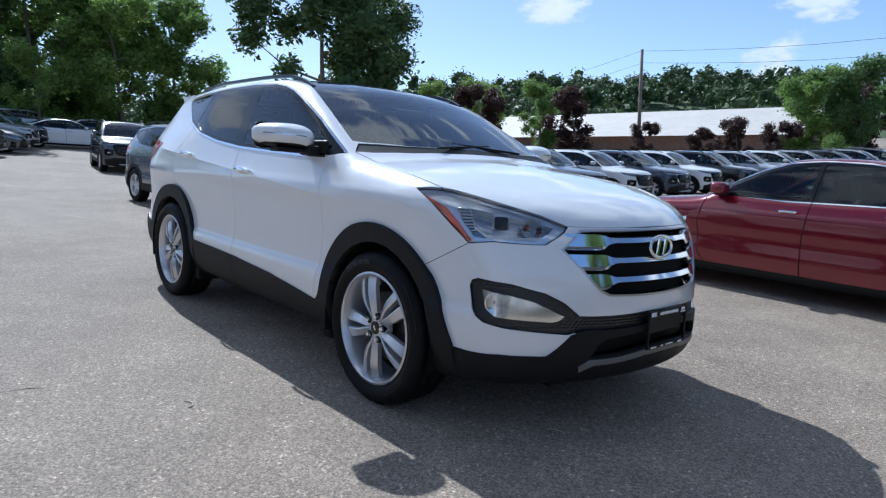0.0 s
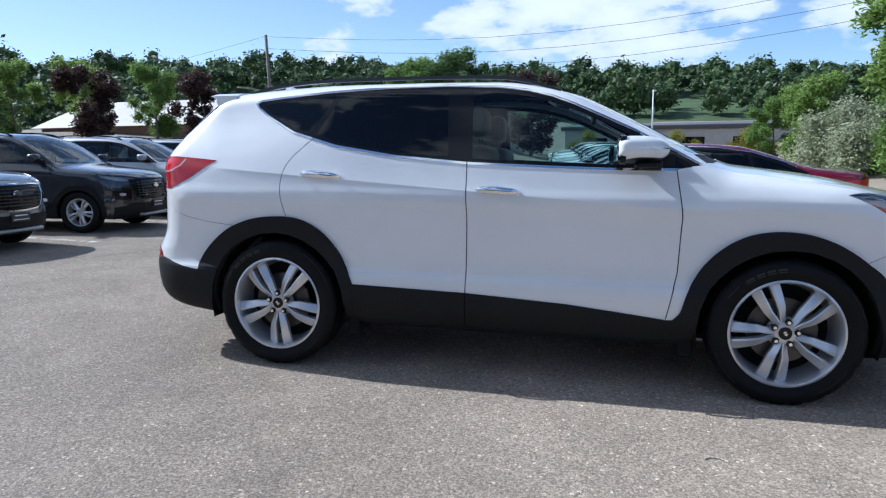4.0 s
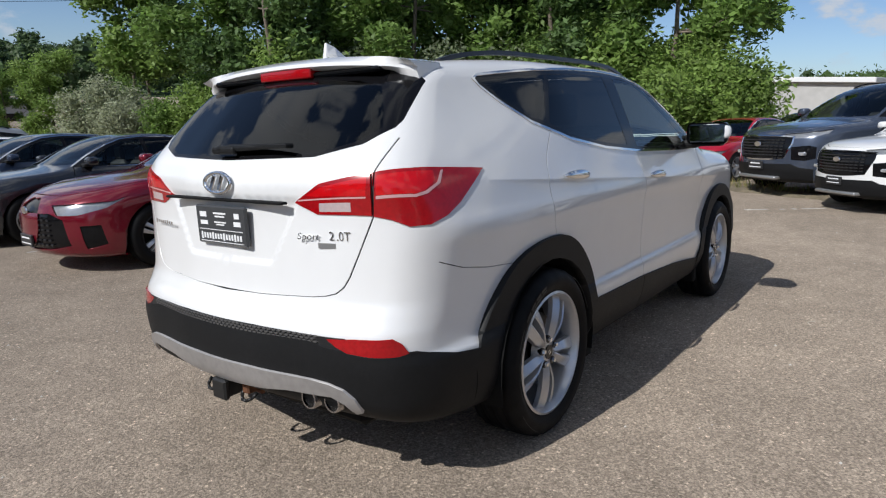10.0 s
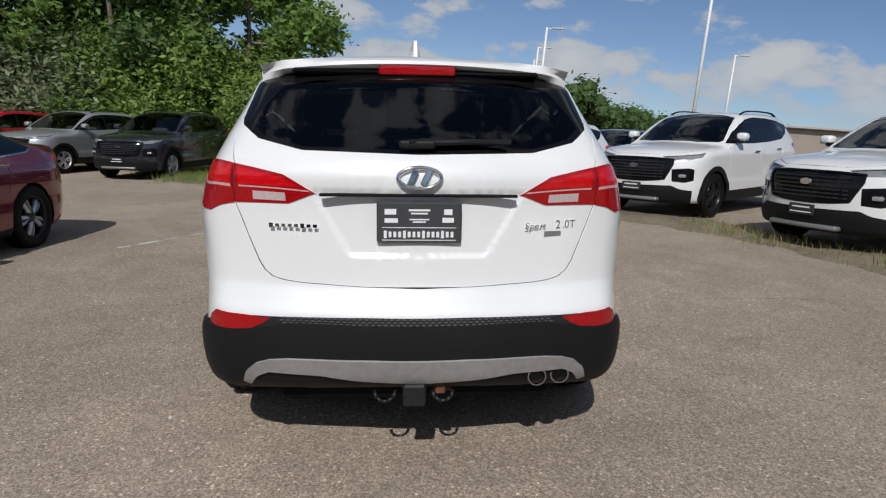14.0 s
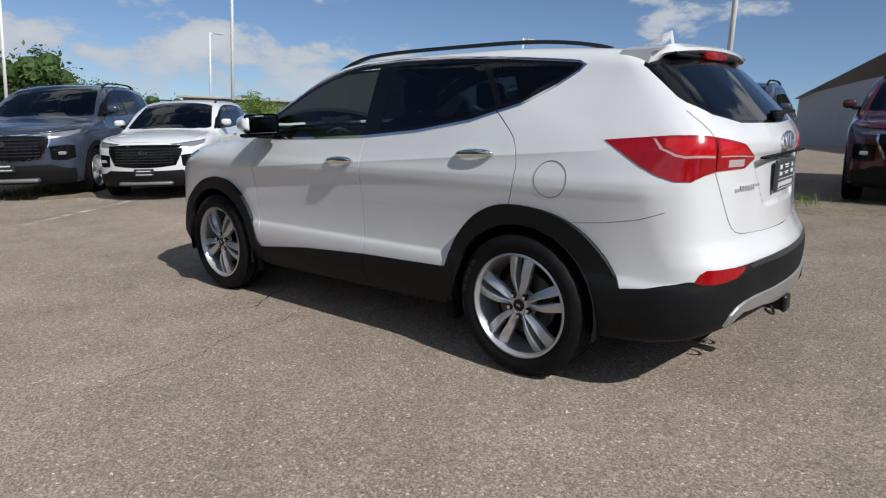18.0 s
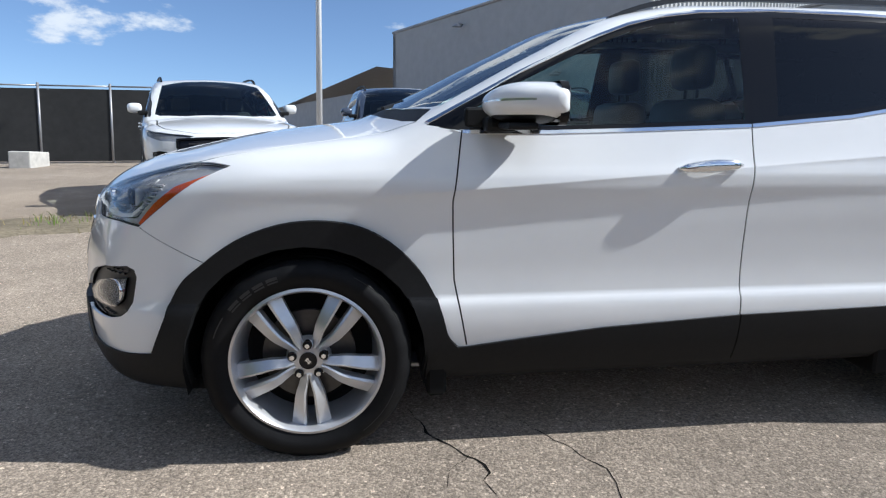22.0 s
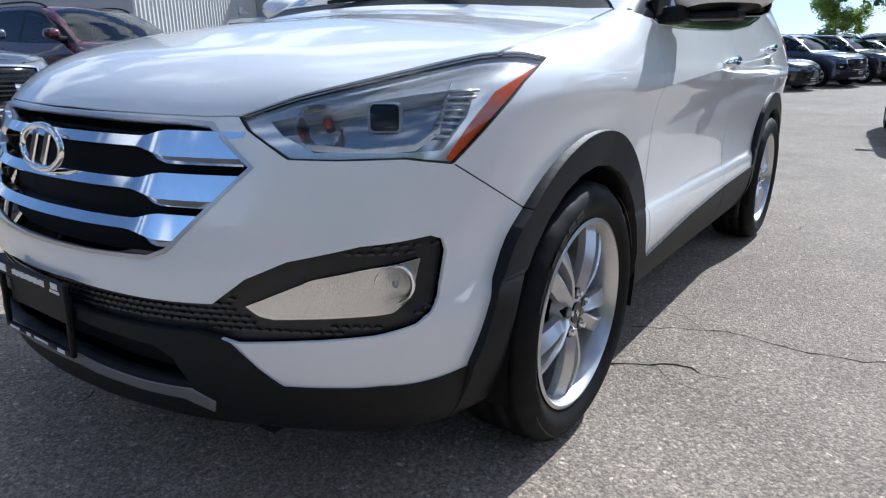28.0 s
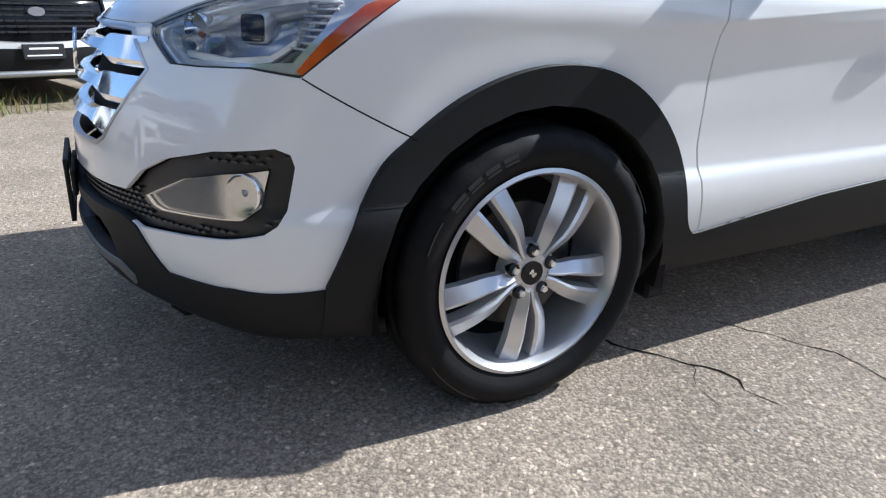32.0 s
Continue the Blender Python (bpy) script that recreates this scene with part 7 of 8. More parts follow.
for i, (x, y, size) in enumerate(((-13.2, 35.1, .62), (-11.4, 36, .58), (-13.4, 55, 1.15), (-4.3, 45.5, 1.22), (-30, 31.3, 1.0), (-25, 35.5, 1.0), (-20.5, 37, .55), (-16.5, 36.5, .5))):
    plant(TREE_P, x, y, i * 71, size, "purple-leaved maples", label="purple-leaved maple beside the parked cars")
for i, (x, y, leaf) in enumerate(((6.4, 47, YELLOW), (-.2, 49, YELLOW), (-7.2, 46, YELLOW), (9.5, 38.5, YELLOW), (-10, 41, GREEN))):
    plant(BUSH_B, x, y, i * 71, .8, "yellow-green shrubs", label="low yellow-green shrub by the far row", leaf=leaf)
plant(BUSH_A, 15.3, -9.1, 0, .58, "", label="rounded clipped green bush")

# far woods: a ridge round the left side, low tree lines elsewhere
rng = np.random.default_rng(77)


def ridge_height(deg):
    """Height of the far ridge by compass angle (0 along +x, 90 along +y)."""
    return float(np.interp(deg, [-180, -160, -120, -60, -35, 0, 20, 40, 55, 75, 95, 115, 135, 150, 170, 180], [7, 3, 3, 5, 6, 7, 7, 7, 8.5, 12, 15.5, 21, 21, 16, 9, 7]))


v, f = [], []
for i in range(181):
    a = -180 + 2 * i
    h = ridge_height(a)
    for r, k in ((150, -.2), (190, .35), (240, .8), (300, .75), (380, 0)):
        v.append((r * math.cos(radians(a)), r * math.sin(radians(a)), -3 + h * k * 1.15 * (1 if k > 0 else 0)))
f = [(5 * i + j, 5 * i + j + 1, 5 * i + j + 6, 5 * i + j + 5) for i in range(180) for j in range(4)]
hill = part("backdrop", mesh_from("backdrop", v, f, surface("meadow", (0.05, 0.085, 0.03), 0.9, vary=0.4, grain=.3, broad=.03), smooth=True))
tagged(hill, "green wooded ridge beyond the lot", "hill", kind="structure")
chunks = []
for i in range(2400):
    a = rng.uniform(-180, 180) if i % 6 == 0 else rng.uniform(10, 178)
    h = ridge_height(a)
    r = rng.uniform(165, 262)
    rise = np.interp(r, [150, 190, 240, 300], [0, .35, .8, .75]) * 1.15 * h - 3
    size = rng.uniform(3.2, 6.0) * (1 if h > 8 else .75) * (1.35 if rng.random() < .15 else 1)
    if h > 10.4 and 172 < r < 205 and 60 < a < 125 and rng.random() < .75:
        continue
    x, y = r * math.cos(radians(a)), r * math.sin(radians(a))
    lobes = [(x + rng.uniform(-.4, .4) * size, y + rng.uniform(-.4, .4) * size, rise + size * rng.uniform(.4, 1.15), size * rng.uniform(.35, .6)) for _ in range(4)]
    chunks += [leaves(rng, lobes, 170, size * .1), clumps(lobes, BALL2, .45)]
woods = part("woods", crown_mesh("woods", np.concatenate(chunks), WOODS))
tagged(woods, "distant mixed woodland on the ridge", "woods", kind="stuff")
chunks = []
for i in range(420):
    a = rng.uniform(-75, 32)
    r = rng.uniform(66, 100)
    size = rng.uniform(2.4, 4.4) * float(np.interp(a, [-75, -24, -20, -12, -8, 4, 32], [.5, .55, 1.05, 1.05, .6, .75, .7]))
    x, y = r * math.cos(radians(a)), r * math.sin(radians(a))
    if -60 < a < -22 and r < 70:
        continue
    lobes = [(x + rng.uniform(-.5, .5) * size, y + rng.uniform(-.5, .5) * size, float(ground_z(x, y)) + size * rng.uniform(.4, 1.3), size * rng.uniform(.35, .6)) for _ in range(4)]
    chunks += [leaves(rng, lobes, 420, size * .06), clumps(lobes, BALL2, .5)]
line = part("tree_line", crown_mesh("tree_line", np.concatenate(chunks), DEEP))
tagged(line, "tree line beyond the far lamps", "woods", kind="stuff")

# ---- the grey building ----
WALLGREY = surface("painted_wall", (0.37, 0.375, 0.385), 0.75, vary=0.08, grain=3, bump=0.003, fine=60)
METALGREY = surface("ribbed_cladding", (0.52, 0.52, 0.50), 0.5, 0.1, vary=0.05, grain=4)
ROOFTRIM = surface("roof_trim", (0.33, 0.33, 0.34), 0.5, 0.3, vary=0.08)
A, B = Vector((-7.2, -15.45, 0)), Vector((-.4, -28.8, 0))
along = (B - A).normalized()
back = Vector((-along.y, along.x, 0)) * -1
if back.x > 0:
    back = -back
C = A + back * 10.4
D = Vector((-17.03, -12.32, 0))
building = thing("building", "large grey commercial building with ribbed metal wall", "building", kind="structure")


def wall_block(name, p, q, z0, z1, thick, material, parent=building):
    """A straight wall of some thickness standing behind the line from p to q."""
    d = (q - p)
    n = Vector((-d.y, d.x, 0)).normalized() * thick
    bm = bmesh.new()
    vs = [bm.verts.new(c) for c in (p + Vector((0, 0, z0)), q + Vector((0, 0, z0)), q + n + Vector((0, 0, z0)), p + n + Vector((0, 0, z0)))]
    ve = [bm.verts.new(c.co + Vector((0, 0, z1 - z0))) for c in vs]
    bm.faces.new(vs[::-1])
    bm.faces.new(ve)
    for i in range(4):
        bm.faces.new((vs[i], vs[(i + 1) % 4], ve[(i + 1) % 4], ve[i]))
    bmesh.ops.recalc_face_normals(bm, faces=bm.faces)
    return part(name, bm, material, parent)


wall_block("front_wall", A, B, -.5, 7.2, -.3, WALLGREY)
wall_block("far_wall", B, B + back * 30, -.5, 7.2, -.3, WALLGREY)
pts = []
n = 52
for i in range(n):
    for o, w in ((0, 0), (.045, .25), (.045, .5), (0, .75)):
        pts.append(A + (C - A) * ((i + w) / n) + along * -o)
v = [(p.x, p.y, z) for z in (-.5, 7.2) for p in pts]
k = len(pts)
part("ribbed_wall", mesh_from("ribbed_wall", v, [(i, i + 1, k + i + 1, k + i) for i in range(k - 1)], METALGREY), parent=building, label="light ribbed metal wall")
inner = A + back * 8.0
wall_block("wing_wall", inner + along * 1.2, D, -.5, 6.7, .3, WALLGREY)
wall_block("wing_end", D, D + back * 14, -.5, 6.7, .3, METALGREY)
bm = bmesh.new()
for p, q, z in ((A, B, 7.2), (A, C, 7.2), (inner + along * 1.2, D, 6.7), (D, D + back * 14, 6.7)):
    tube(bm, p + Vector((0, 0, z)), q + Vector((0, 0, z)), .07, n=6)
part("roof_trim", bm, ROOFTRIM, building)
bm = bmesh.new()
for q in ((A, B, B + back * 30, A + back * 30), ):
    bm.faces.new([bm.verts.new(p + Vector((0, 0, 7.1))) for p in q])
bm.faces.new([bm.verts.new(p + Vector((0, 0, 6.6))) for p in (inner, D, D + back * 14, inner + back * 14)])
part("roof", bm, ROOFTRIM, building)
for t_, base, z in ((.24, A, 4.1), (.62, A, 6.6)):
    p = base + (B - A) * t_
    bm = bmesh.new()
    m = Matrix.Translation(p + Vector((0, 0, z)))
    bmesh.ops.create_cone(bm, cap_ends=True, segments=16, radius1=.2, radius2=.08, depth=.12, matrix=m @ Matrix.Translation(-back * .3))
    tube(bm, p + Vector((0, 0, z + .05)), p - back * .3 + Vector((0, 0, z + .08)), .025, n=6)
    tagged(part("wall_lamp", bm, SATIN), "small grey wall lamp under the eaves", "lamp")
for t_ in (.12, .62):
    p = A + (C - A) * t_ - along * .05 + Vector((0, 0, 4.2))
    bm = bmesh.new()
    add_box(bm, -.08, .08, -.08, .08, -.12, .12, .02, 1, Matrix.Translation(p))
    tube(bm, p, p - along * .3 + Vector((0, 0, -.1)), .03, n=6)
    tagged(part("wall_camera", bm, WHITEPLASTIC), "small white camera on the ribbed wall", "camera")
# lower shed to the left of the building
E0 = B + along * .2
shed = thing("shed", "low grey shed beside the building", "building", kind="structure")
wall_block("wall", E0 + along * 14 - back * .5, E0 - back * .5, -.5, 4.6, .3, WALLGREY, shed)
v = [tuple(E0 - back * .8 + Vector((0, 0, 5.6))), tuple(E0 + along * 14 - back * .8 + Vector((0, 0, 4.4))), tuple(E0 + along * 14 + back * 8 + Vector((0, 0, 4.4))), tuple(E0 + back * 8 + Vector((0, 0, 5.6)))]
part("roof", mesh_from("roof", v, [(0, 1, 2, 3)], ROOFTRIM), parent=shed)

# ---- fence with dark screening ----
FENCEMAT = surface("fence_screen", (0.018, 0.018, 0.018), 0.8, vary=0.35, grain=6)
POSTMAT = surface("galvanised_post", (0.3, 0.3, 0.31), 0.45, 0.6, vary=0.1)
fence = thing("fence", "chain-link fence with black privacy screening", "fence")
F0, F1 = Vector((4.5, -16.6, 0)), Vector((11.5, -15.6, 0))
n = 4
for i in range(n):
    p, q = F0 + (F1 - F0) * i / n, F0 + (F1 - F0) * (i + 1) / n
    zp, zq = (float(ground_z(c.x, c.y)) for c in (p, q))
    v = []
    for j in range(9):
        c = p + (q - p) * j / 8
        z = zp + (zq - zp) * j / 8
        bulge = .04 * math.sin(math.pi * j / 8) * (1 if i % 2 else -1)
        v += [(c.x, c.y + bulge, z + .05), (c.x, c.y + bulge * .4, z + 1.0), (c.x, c.y, z + 2.0)]
    part("screen", mesh_from("screen", v, [(3 * j + k_, 3 * j + k_ + 1, 3 * j + k_ + 4, 3 * j + k_ + 3) for j in range(8) for k_ in range(2)], FENCEMAT, smooth=True), parent=fence)
    bm = bmesh.new()
    tube(bm, (p.x, p.y, zp - .2), (p.x, p.y, zp + 2.15), .035, n=8)
    part("post", bm, POSTMAT, fence)
    bm = bmesh.new()
    tube(bm, (p.x, p.y, zp + 2.08), (q.x, q.y, zq + 2.08), .022, n=6)
    part("top_rail", bm, POSTMAT, fence)
block = part("concrete_block", rounded(9.0, 9.5, -14.6, -13.6, .45, 1.15, .03), surface("concrete", (.5, .48, .44), .85, vary=.2, grain=8, bump=.004))
tagged(block, "pale concrete block by the fence", "block")

# ---- lamp posts, utility pole, wires ----
POLEWHITE = surface("white_pole", (0.72, 0.72, 0.71), 0.45, vary=0.05)
LAMPGREY = surface("lamp_head", (0.55, 0.55, 0.55), 0.4, 0.2, vary=0.05)


def lamp_post(x, y, height, arm, turn, label="tall white lamp post in the car park", width=.075):
    z = float(ground_z(x, y))
    root = thing("lamp_post", label, "lamp post", Matrix.Translation((x, y, z)) @ pose(0, 0, 0, 0, 0, turn), "lamp posts")
    bm = bmesh.new()
    tube(bm, (0, 0, -.1), (0, 0, height), width, width * .75, 10)
    part("pole", bm, POLEWHITE, root)
    bm = bmesh.new()
    tube(bm, (0, 0, -.1), (0, 0, .6), .22, n=16)
    part("footing", bm, surface("concrete", (.5, .48, .44)), root)
    for s in ((1, -1) if arm < 0 else (1,)):
        part("arm", rounded(*sorted((0, s * .4)), -.03, .03, height - .1, height - .04, .008, 1), POLEWHITE, root)
        part("lamp_head", rounded(*sorted((s * .35, s * (abs(arm) + .35))), -.15, .15, height - .09, height + .02, .02, 1), LAMPGREY, root)
    return root


lamp_post(21.7, -12.0, 9.6, .6, 200)
lamp_post(2.15, -13.1, 9.5, .6, 200)
for x, y, h in ((44.6, -10.5, 8.6), (57, -12.6, 8.6), (70, -15, 8.6), (84, -17.6, 8.6), (54, -30, 8.6), (30, -46, 8.6)):
    lamp_post(x, y, h, .9, 250, "tall white lamp post far across the lot", .11)
lamp_post(5.0, 52.5, 5.4, .6, 80, "grey lamp post near the low building", .07)
pole = thing("utility_pole", "weathered wooden utility pole with wires", "utility pole", Matrix.Translation((-21.5, 38, -1.1)))
WOODPOLE = surface("weathered_wood", (0.20, 0.17, 0.14), 0.9, vary=0.3, grain=10)
bm = bmesh.new()
tube(bm, (0, 0, 0), (0, 0, 8.3), .15, .1, 10)
part("pole", bm, WOODPOLE, pole)
for i, (dx, z0) in enumerate(((-.1, 8.2), (.1, 7.4), (0, 6.6))):
    for s in (1, -1):
        pts = [Vector((dx + s * 40 * k / 10, -s * 9 * k / 10, z0 - 1.6 * math.sin(math.pi * k / 10) + s * .6 * k / 10)) for k in range(11)]
        part("wire", mesh_from("wire", *ribbon(pts, [[(0, .009, 0), (0, 0, .009), (0, -.009, 0), (0, 0, -.009)]] * len(pts)), DARKGAP), parent=pole)

# ---- warehouse and low buildings ----
WAREROOF = surface("pale_metal_roof", (0.50, 0.47, 0.43), 0.6, 0.1, vary=0.12, grain=.6)
BRICK = surface("dull_brick", (0.24, 0.15, 0.11), 0.85, vary=0.25, grain=5)
CONCRETE = surface("pale_wall", (0.45, 0.44, 0.42), 0.8, vary=0.1, grain=2)
ware = thing("warehouse", "long warehouse with a broad pale metal roof", "building", Matrix.Translation((-22, 52, -1.2)) @ pose(0, 0, 0, 0, 0, 8))
part("wall", rounded(-26, 6.2, -4, 10, 0, 2.7, .05, 1), BRICK, ware)
v = [(-26.5, -4.6, 2.6), (6.7, -4.6, 2.6), (6.7, 4, 4.9), (-26.5, 4, 4.9), (6.7, 11, 2.6), (-26.5, 11, 2.6)]
part("roof", mesh_from("roof", v, [(0, 1, 2, 3), (3, 2, 4, 5)], WAREROOF), parent=ware, label="pale weathered metal roof")
part("gable", mesh_from("gable", [(6.4, -4.3, 2.6), (6.4, 10.6, 2.6), (6.4, 4, 4.7)], [(0, 1, 2)], BRICK), parent=ware)
for i in range(21):
    x = -26 + 1.6 * i
    part("roof_seam", rounded(x - .03, x + .03, -4.3, 4, 0, .05, .01, 1), WAREROOF, ware, m=Matrix.Translation((0, 0, 3.74)) @ Matrix.Shear("XY", 4, (0, 0)) @ pose(0, 0, 0, 15.0, 0, 0) @ Matrix.Translation((0, .13, -.02)))
low = thing("low_building", "low flat-roofed pale building beyond the lot", "building", Matrix.Translation((9, 58, -2.9)) @ pose(0, 0, 0, 0, 0, -6))
part("wall", rounded(-11, 10, -3, 6, 0, 2.7, .05, 1), CONCRETE, low)
part("roof_edge", rounded(-11.3, 10.3, -3.3, 6.3, 2.7, 3.05, .03, 1), surface("dark_roof_edge", (.09, .09, .1), .6, vary=.1), low)
for i in range(5):
    part("window", rounded(-9 + 4 * i, -7.2 + 4 * i, -3.06, -2.9, .9, 2.0, .02, 1), GLOSSBLACK, low)
far = thing("far_building", "long pale low building behind the trees", "building", Matrix.Translation((46, -1, -1.4)) @ pose(0, 0, 0, 0, 0, 80))
part("wall", rounded(1, 20, -3, 6, 0, 3.6, .05, 1), CONCRETE, far)
part("roof_edge", rounded(.7, 20.3, -3.3, 6.3, 3.6, 3.9, .03, 1), WHITEPLASTIC, far)
brown = thing("brown_building", "long low tan building behind the fence", "building", Matrix.Translation((29, -31, .2)) @ pose(0, 0, 0, 0, 0, 41))
part("wall", rounded(-14, 14, -3, 6, -1, 2.6, .05, 1), surface("tan_wall", (.36, .31, .26), .85, vary=.12, grain=1.5), brown)
part("roof_edge", rounded(-14.3, 14.3, -3.3, 6.3, 2.6, 2.75, .03, 1), CONCRETE, brown)

# ---- pickup by the building ----
pickup = thing("pickup_truck", "silver crew-cab pickup with amber roof lights", "truck", on_ground(-8.2, -10.9, 84))
PT = CAR_SILVER
bm = bmesh.new()
add_box(bm, -2.9, 2.9, -.98, .98, .55, 1.18, .08, 2)
part("body", smooth_bm(bm), PT, pickup)
bm = bmesh.new()
vs = [bm.verts.new((x, s * y, z)) for s in (1, -1) for x, y, z in ((1.25, .94, 1.17), (.55, .80, 1.93), (-1.15, .80, 1.95), (-1.3, .94, 1.17))]
for q in ((0, 1, 2, 3), (7, 6, 5, 4), (1, 0, 4, 5), (2, 1, 5, 6), (3, 2, 6, 7)):
    bm.faces.new([vs[i] for i in q])
bmesh.ops.recalc_face_normals(bm, faces=bm.faces)
bmesh.ops.bevel(bm, geom=list(bm.edges), offset=.06, segments=3, affect="EDGES")
part("cab", smooth_bm(bm), PT, pickup)
part("hood", smooth_bm(rounded(1.1, 2.88, -.93, .93, 1.1, 1.3, .08, 2)), PT, pickup)
bm = bmesh.new()
vs = [bm.verts.new(c) for c in ((1.215, -.80, 1.24), (1.215, .80, 1.24), (.64, .70, 1.87), (.64, -.70, 1.87))]
bm.faces.new(vs)
part("windshield", bm, SCREEN, pickup)
for s in (1, -1):
    for x0, x1, x2, x3 in ((.95, .42, -.22, -.28), (-.36, -.30, -1.02, -1.15)):
        bm = bmesh.new()
        y0, y1 = .945, .825
        bm.faces.new([bm.verts.new(c) for c in ((x0, s * y0, 1.24), (x1, s * y1, 1.84), (x2, s * y1, 1.84), (x3, s * y0, 1.24))])
        part("window", bm, GLOSSBLACK, pickup)
    part("mirror", rounded(.9, 1.05, *sorted((s * 1.0, s * 1.28)), 1.2, 1.52, .03, 2), PLASTIC, pickup)
    part("headlight", rounded(2.82, 2.93, *sorted((s * .6, s * .92)), .92, 1.15, .02, 1), SILVER, pickup)
    for x in (1.85, -1.9):
        w = part("wheel", SMALL_RIM, parent=pickup, m=Matrix.Translation((x, s * .84, .39)) @ Matrix.Scale(1.13, 4) @ pose(0, 0, 0, 0, 0, 0 if s > 0 else 180))
        part("tyre", SMALL_TYRE, parent=w)
        for i in range(5):
            for bar in SMALL_SPOKES:
                part("spoke", bar, parent=w, m=pose(0, 0, 0, 0, 72 * i + 36, 0))
for y in (-.5, -.15, 0, .15, .5):
    part("roof_light", rounded(.42, .52, y - .04, y + .04, 1.93, 1.98, .012, 1), AMBER, pickup)
part("sun_strip", rounded(.62, .70, -.5, .3, 1.83, 1.86, .004, 1), surface("lime_label", (.35, .6, .12), .5), pickup)
part("grille", rounded(2.85, 2.94, -.56, .56, .8, 1.15, .02, 1), GLOSSBLACK, pickup)
part("bumper", rounded(2.85, 3.08, -.97, .97, .5, .78, .04, 2), CHROME, pickup)

# ---- verge, grass, cracks and paint ----
VERGE = [(14.5, 7.6), (11.6, 5.9), (10.4, 4.2), (9.4, .9), (8.3, -.3), (7.1, -1.9), (4.6, -3.9), (1.0, -4.95), (-1.1, -5.2), (-3.6, -6.2), (-5.5, -7.4)]
SOIL = surface("dry_soil", (0.20, 0.165, 0.11), 0.95, vary=0.5, grain=18, bump=0.02, fine=30)
line = []
for (x0, y0), (x1, y1) in zip(VERGE, VERGE[1:]):
    k = max(2, int(math.hypot(x1 - x0, y1 - y0) / .25))
    line += [(x0 + (x1 - x0) * i / k, y0 + (y1 - y0) * i / k) for i in range(k)]
rng = np.random.default_rng(5)
v, f = [], []
for i, (x, y) in enumerate(line):
    a, b = line[max(0, i - 1)], line[min(len(line) - 1, i + 1)]
    d = Vector((b[0] - a[0], b[1] - a[1])).normalized()
    nrm = Vector((-d.y, d.x))
    wig = .12 * math.sin(i * .5) + .08 * math.sin(i * 1.7)
    for w, h in ((-.05 + wig, .0), (.12 + wig, .035), (.6, .05), (1.0 + wig * .5, .035), (1.15 + wig * .6, .0)):
        px, py = x + nrm.x * w, y + nrm.y * w
        v.append((px, py, float(ground_z(px, py)) + h - .004 + (.012 * rng.random() if h else -.01)))
f = [(5 * i + j, 5 * i + j + 1, 5 * i + j + 6, 5 * i + j + 5) for i in range(len(line) - 1) for j in range(4)]
verge = part("verge", mesh_from("verge", v, f, SOIL, smooth=True))
tagged(verge, "narrow strip of dry soil and weeds", "verge", kind="structure")


def grass(name, spots, material, label):
    v, f = [], []
    for x, y, h, n in spots:
        for _ in range(n):
            px, py = x + rng.normal() * .13, y + rng.normal() * .13
            z = float(ground_z(px, py))
            a, hh = rng.uniform(0, 6.28), h * rng.uniform(.5, 1.3)
            lean = Vector((rng.normal() * .4, rng.normal() * .4, 0)) * hh
            w = Vector((math.cos(a), math.sin(a), 0)) * rng.uniform(.003, .006)
            p = Vector((px, py, z))
            k = len(v)
            v += [tuple(p - w), tuple(p + w), tuple(p + lean * .35 + Vector((0, 0, hh * .6)) + w * .7), tuple(p + lean * .35 + Vector((0, 0, hh * .6)) - w * .7), tuple(p + lean + Vector((0, 0, hh * .95)))]
            f += [(k, k + 1, k + 2, k + 3), (k + 3, k + 2, k + 4)]
    ob = part(name, mesh_from(name, v, f, material))
    return tagged(ob, label, "grass", kind="stuff")


fresh, dry = [], []
for i, (x, y) in enumerate(line):
    q = float(noise.noise(Vector((x * .6, y * .6, 0))))
    near = x < 2.5
    for _ in range(4):
        px, py = x + rng.uniform(.0, .75), y + rng.uniform(-.75, -.0)
        if near and q > .22:
            fresh.append((px, py, .07 + .10 * q, 12))
        elif q > .0:
            (dry if rng.random() < .6 else fresh).append((px, py, .12 + .18 * q, 16))
for x, y in ((.7, -5.4), (.3, -5.5), (-.2, -5.6), (-.7, -5.7), (1.1, -5.3), (-1.2, -5.9)):
    fresh.append((x, y, .17, 90))
for i in range(260):
    fresh.append((rng.uniform(10.8, 14.8), rng.uniform(3.4, 5.6), rng.uniform(.08, .25), 14))
GRASS = leaf_material("grass_blades", (0.17, 0.25, 0.05), .3)
STRAW = leaf_material("dry_grass", (0.33, 0.27, 0.12), .25)
grass("grass", fresh, GRASS, "fresh green grass tufts along the verge")
grass("dry_grass", dry, STRAW, "dry straw-coloured grass tufts along the verge")

CRACK = surface("crack", (0.012, 0.011, 0.010), 0.95, vary=0.4, grain=60, spec=0.05)


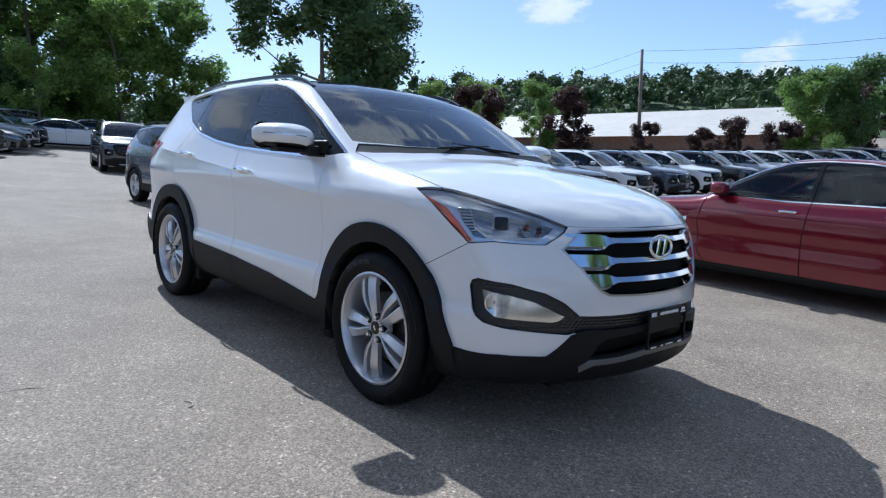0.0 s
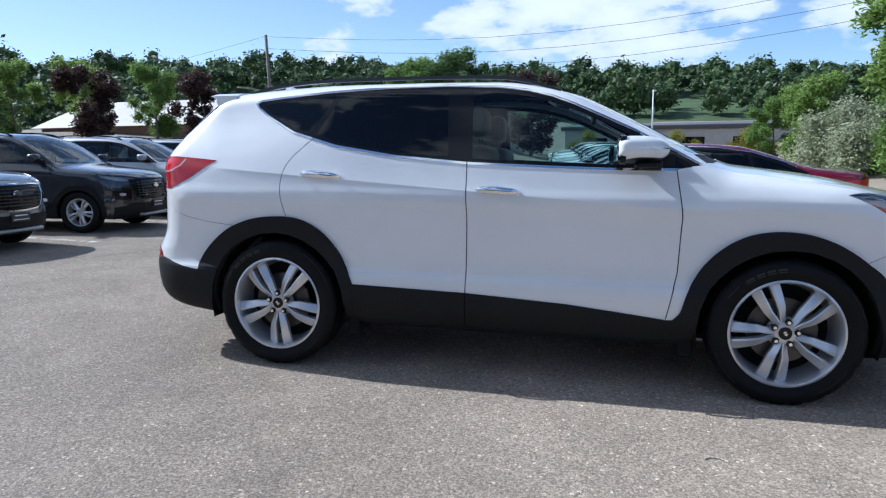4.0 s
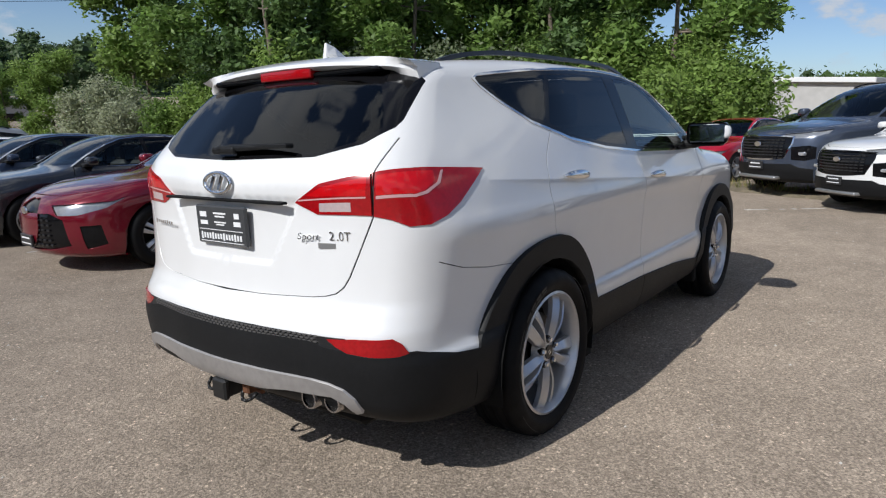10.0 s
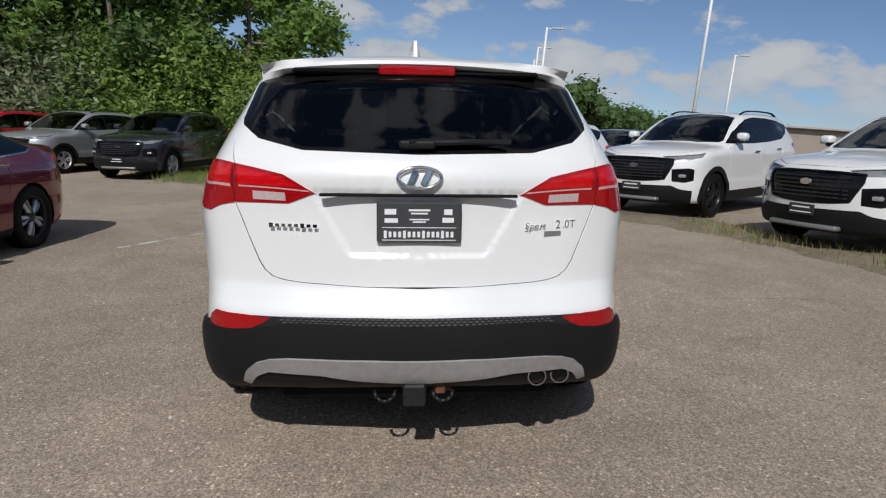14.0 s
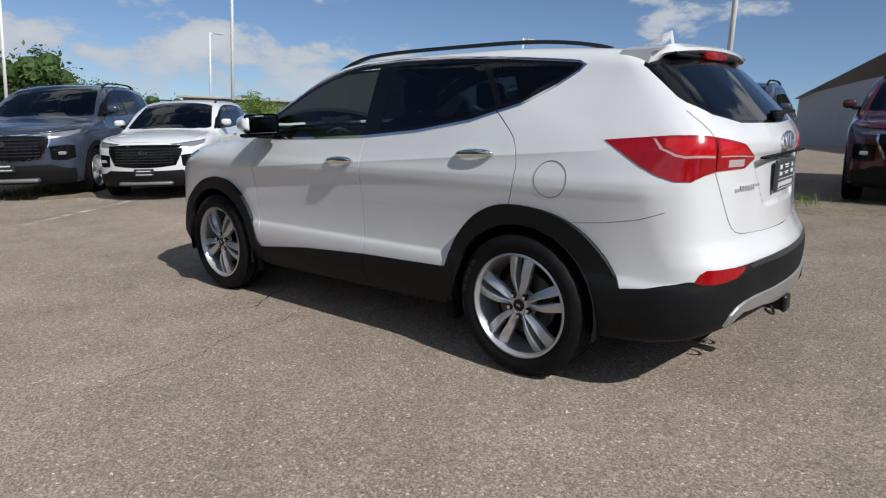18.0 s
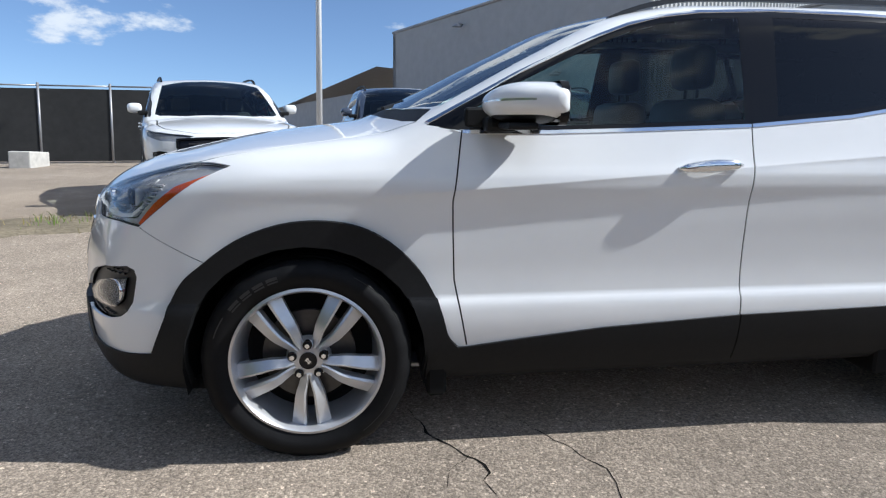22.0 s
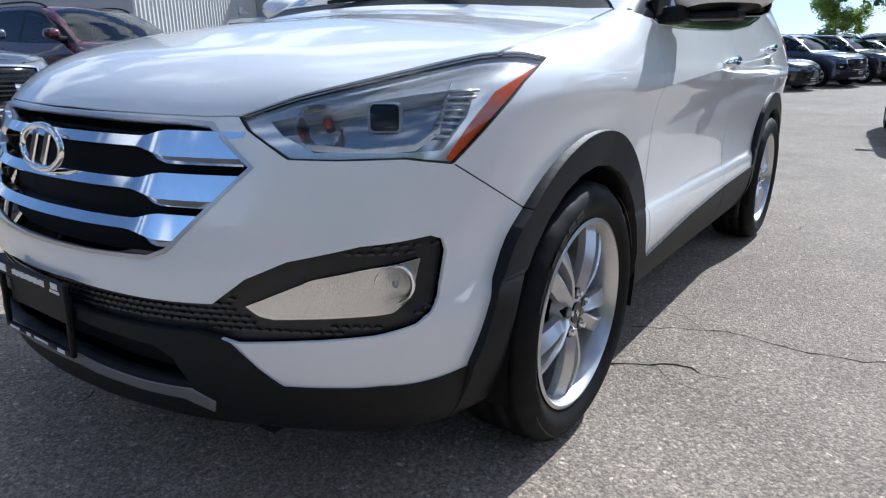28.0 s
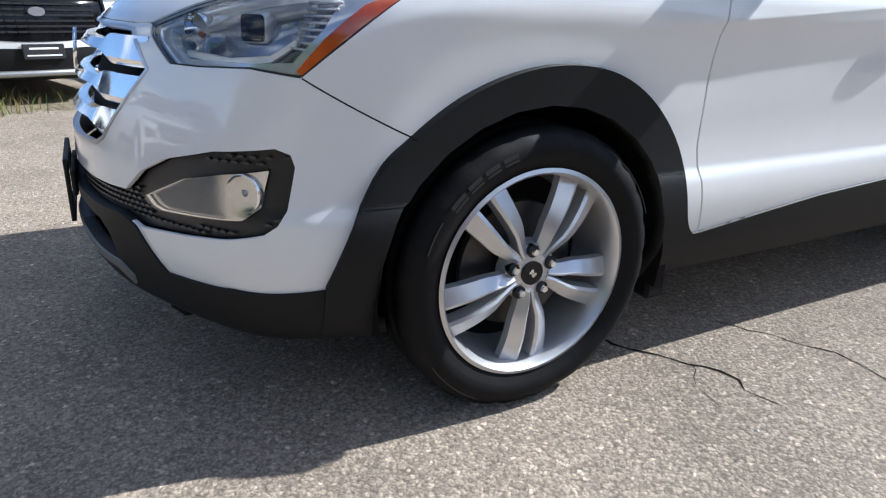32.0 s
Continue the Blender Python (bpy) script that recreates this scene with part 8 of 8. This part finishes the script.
def crack(points, width, label="thin dark crack in the asphalt"):
    pts = []
    for (x0, y0), (x1, y1) in zip(points, points[1:]):
        k = max(2, int(math.hypot(x1 - x0, y1 - y0) / .04))
        pts += [(x0 + (x1 - x0) * i / k, y0 + (y1 - y0) * i / k) for i in range(k)]
    v, f, off = [], [], 0.0
    for i, (x, y) in enumerate(pts):
        a, b = pts[max(0, i - 1)], pts[min(len(pts) - 1, i + 1)]
        d = Vector((b[0] - a[0], b[1] - a[1])).normalized()
        nrm = Vector((-d.y, d.x))
        off = .6 * off + rng.normal() * .009
        w = width * rng.uniform(.35, 1.3) * (1 if 2 < i < len(pts) - 3 else .3)
        for s in (-1, 1):
            px, py = x + nrm.x * (off + s * w), y + nrm.y * (off + s * w)
            v.append((px, py, float(ground_z(px, py)) + .0015))
    f = [(2 * i, 2 * i + 1, 2 * i + 3, 2 * i + 2) for i in range(len(pts) - 1)]
    return tagged(part("crack", mesh_from("crack", v, f, CRACK)), label, "crack", "cracks in the asphalt")


crack([(.98, .55), (.9, .8), (.80, .95), (.74, 1.02), (.77, 1.12), (.72, 1.25)], .006)
crack([(.55, .7), (.4, .95), (.33, 1.1), (.36, 1.4), (.2, 1.75), (.22, 2.2), (.12, 2.5)], .0026)
crack([(.78, .95), (.86, 1.05), (.9, 1.2)], .004)
crack([(.4, -2.0), (.33, -2.4), (.36, -2.9), (.3, -3.6)], .003)
crack([(-4.2, 4.8), (-3.6, 6.2), (-3.4, 8.0), (-3.0, 10.4)], .008)
crack([(-6.5, 1.0), (-5.2, 2.8), (-4.8, 4.2)], .006)
PAINTLINE = surface("worn_line_paint", (0.45, 0.43, 0.39), 0.8, vary=0.6, grain=14)


def paint_line(x0, y0, x1, y1, width=.1):
    d = Vector((x1 - x0, y1 - y0)).normalized()
    nrm = Vector((-d.y, d.x)) * width / 2
    v, f = [], []
    k = max(2, int(math.hypot(x1 - x0, y1 - y0) / .08))
    for i in range(k + 1):
        x, y = x0 + (x1 - x0) * i / k, y0 + (y1 - y0) * i / k
        for s in (-1, 1):
            px, py = x + nrm.x * s * rng.uniform(.5, 1.1), y + nrm.y * s * rng.uniform(.5, 1.1)
            v.append((px, py, float(ground_z(px, py)) + .002))
    for i in range(k):
        if rng.random() < .6:
            f.append((2 * i, 2 * i + 1, 2 * i + 3, 2 * i + 2))
    return tagged(part("parking_line", mesh_from("parking_line", v, f, PAINTLINE)), "faded white parking line on asphalt", "line", "faded parking lines", "structure")


for k in range(12):
    paint_line(-1.6 - .07 * k, 6.45 + 2.45 * k, 3.5 - .07 * k, 6.45 + 2.45 * k)
for k in range(8):
    paint_line(-6.4 - .1 * k, 3.5 + 2.6 * k, -10.8 - .1 * k, 3.85 + 2.6 * k)
paint_line(2.6, 3.1, 5.2, 1.6), paint_line(6.0, .8, 7.2, -1.2)
# small litter and pale stones on the asphalt
PEBBLE = surface("pale_stone", (0.5, 0.48, 0.44), 0.85, vary=0.2, each=.2)
v, f = [], []
for i in range(420):
    r, a = rng.uniform(1.4, 7.5), rng.uniform(0, 6.28)
    x, y = r * math.cos(a) * 1.25, r * math.sin(a)
    if abs(x) < 2.5 and abs(y) < 1.0:
        continue
    s = rng.uniform(.003, .011) * (1.5 if rng.random() < .06 else 1)
    z = float(ground_z(x, y))
    k = len(v)
    v += [(x - s, y, z), (x, y - s * .8, z), (x + s, y, z), (x, y + s * .7, z), (x + s * .2, y, z + s * .8)]
    f += [(k, k + 1, k + 4), (k + 1, k + 2, k + 4), (k + 2, k + 3, k + 4), (k + 3, k, k + 4)]
tagged(part("grit", mesh_from("grit", v, f, PEBBLE)), "loose pale stones on the asphalt", "stones", kind="stuff")
for x, y, a in ((.93, -1.64, 20), (1.27, -.99, 70), (.55, 2.47, 110), (2.1, -.45, 40), (-1.0, -2.9, 10)):
    bm = bmesh.new()
    p = [Vector((.05 * math.cos(t_ * 2.2), .05 * math.sin(t_ * 2.2), .004)) for t_ in np.linspace(0, 1, 7)]
    for q, r in zip(p, p[1:]):
        tube(bm, q, r, .0028, n=5)
    tw = part("twig", bm, surface("bleached_twig", (.55, .5, .42), .8, vary=.2), m=on_ground(x, y, a))
    tagged(tw, "small bleached twig on the asphalt", "twig", "twigs")
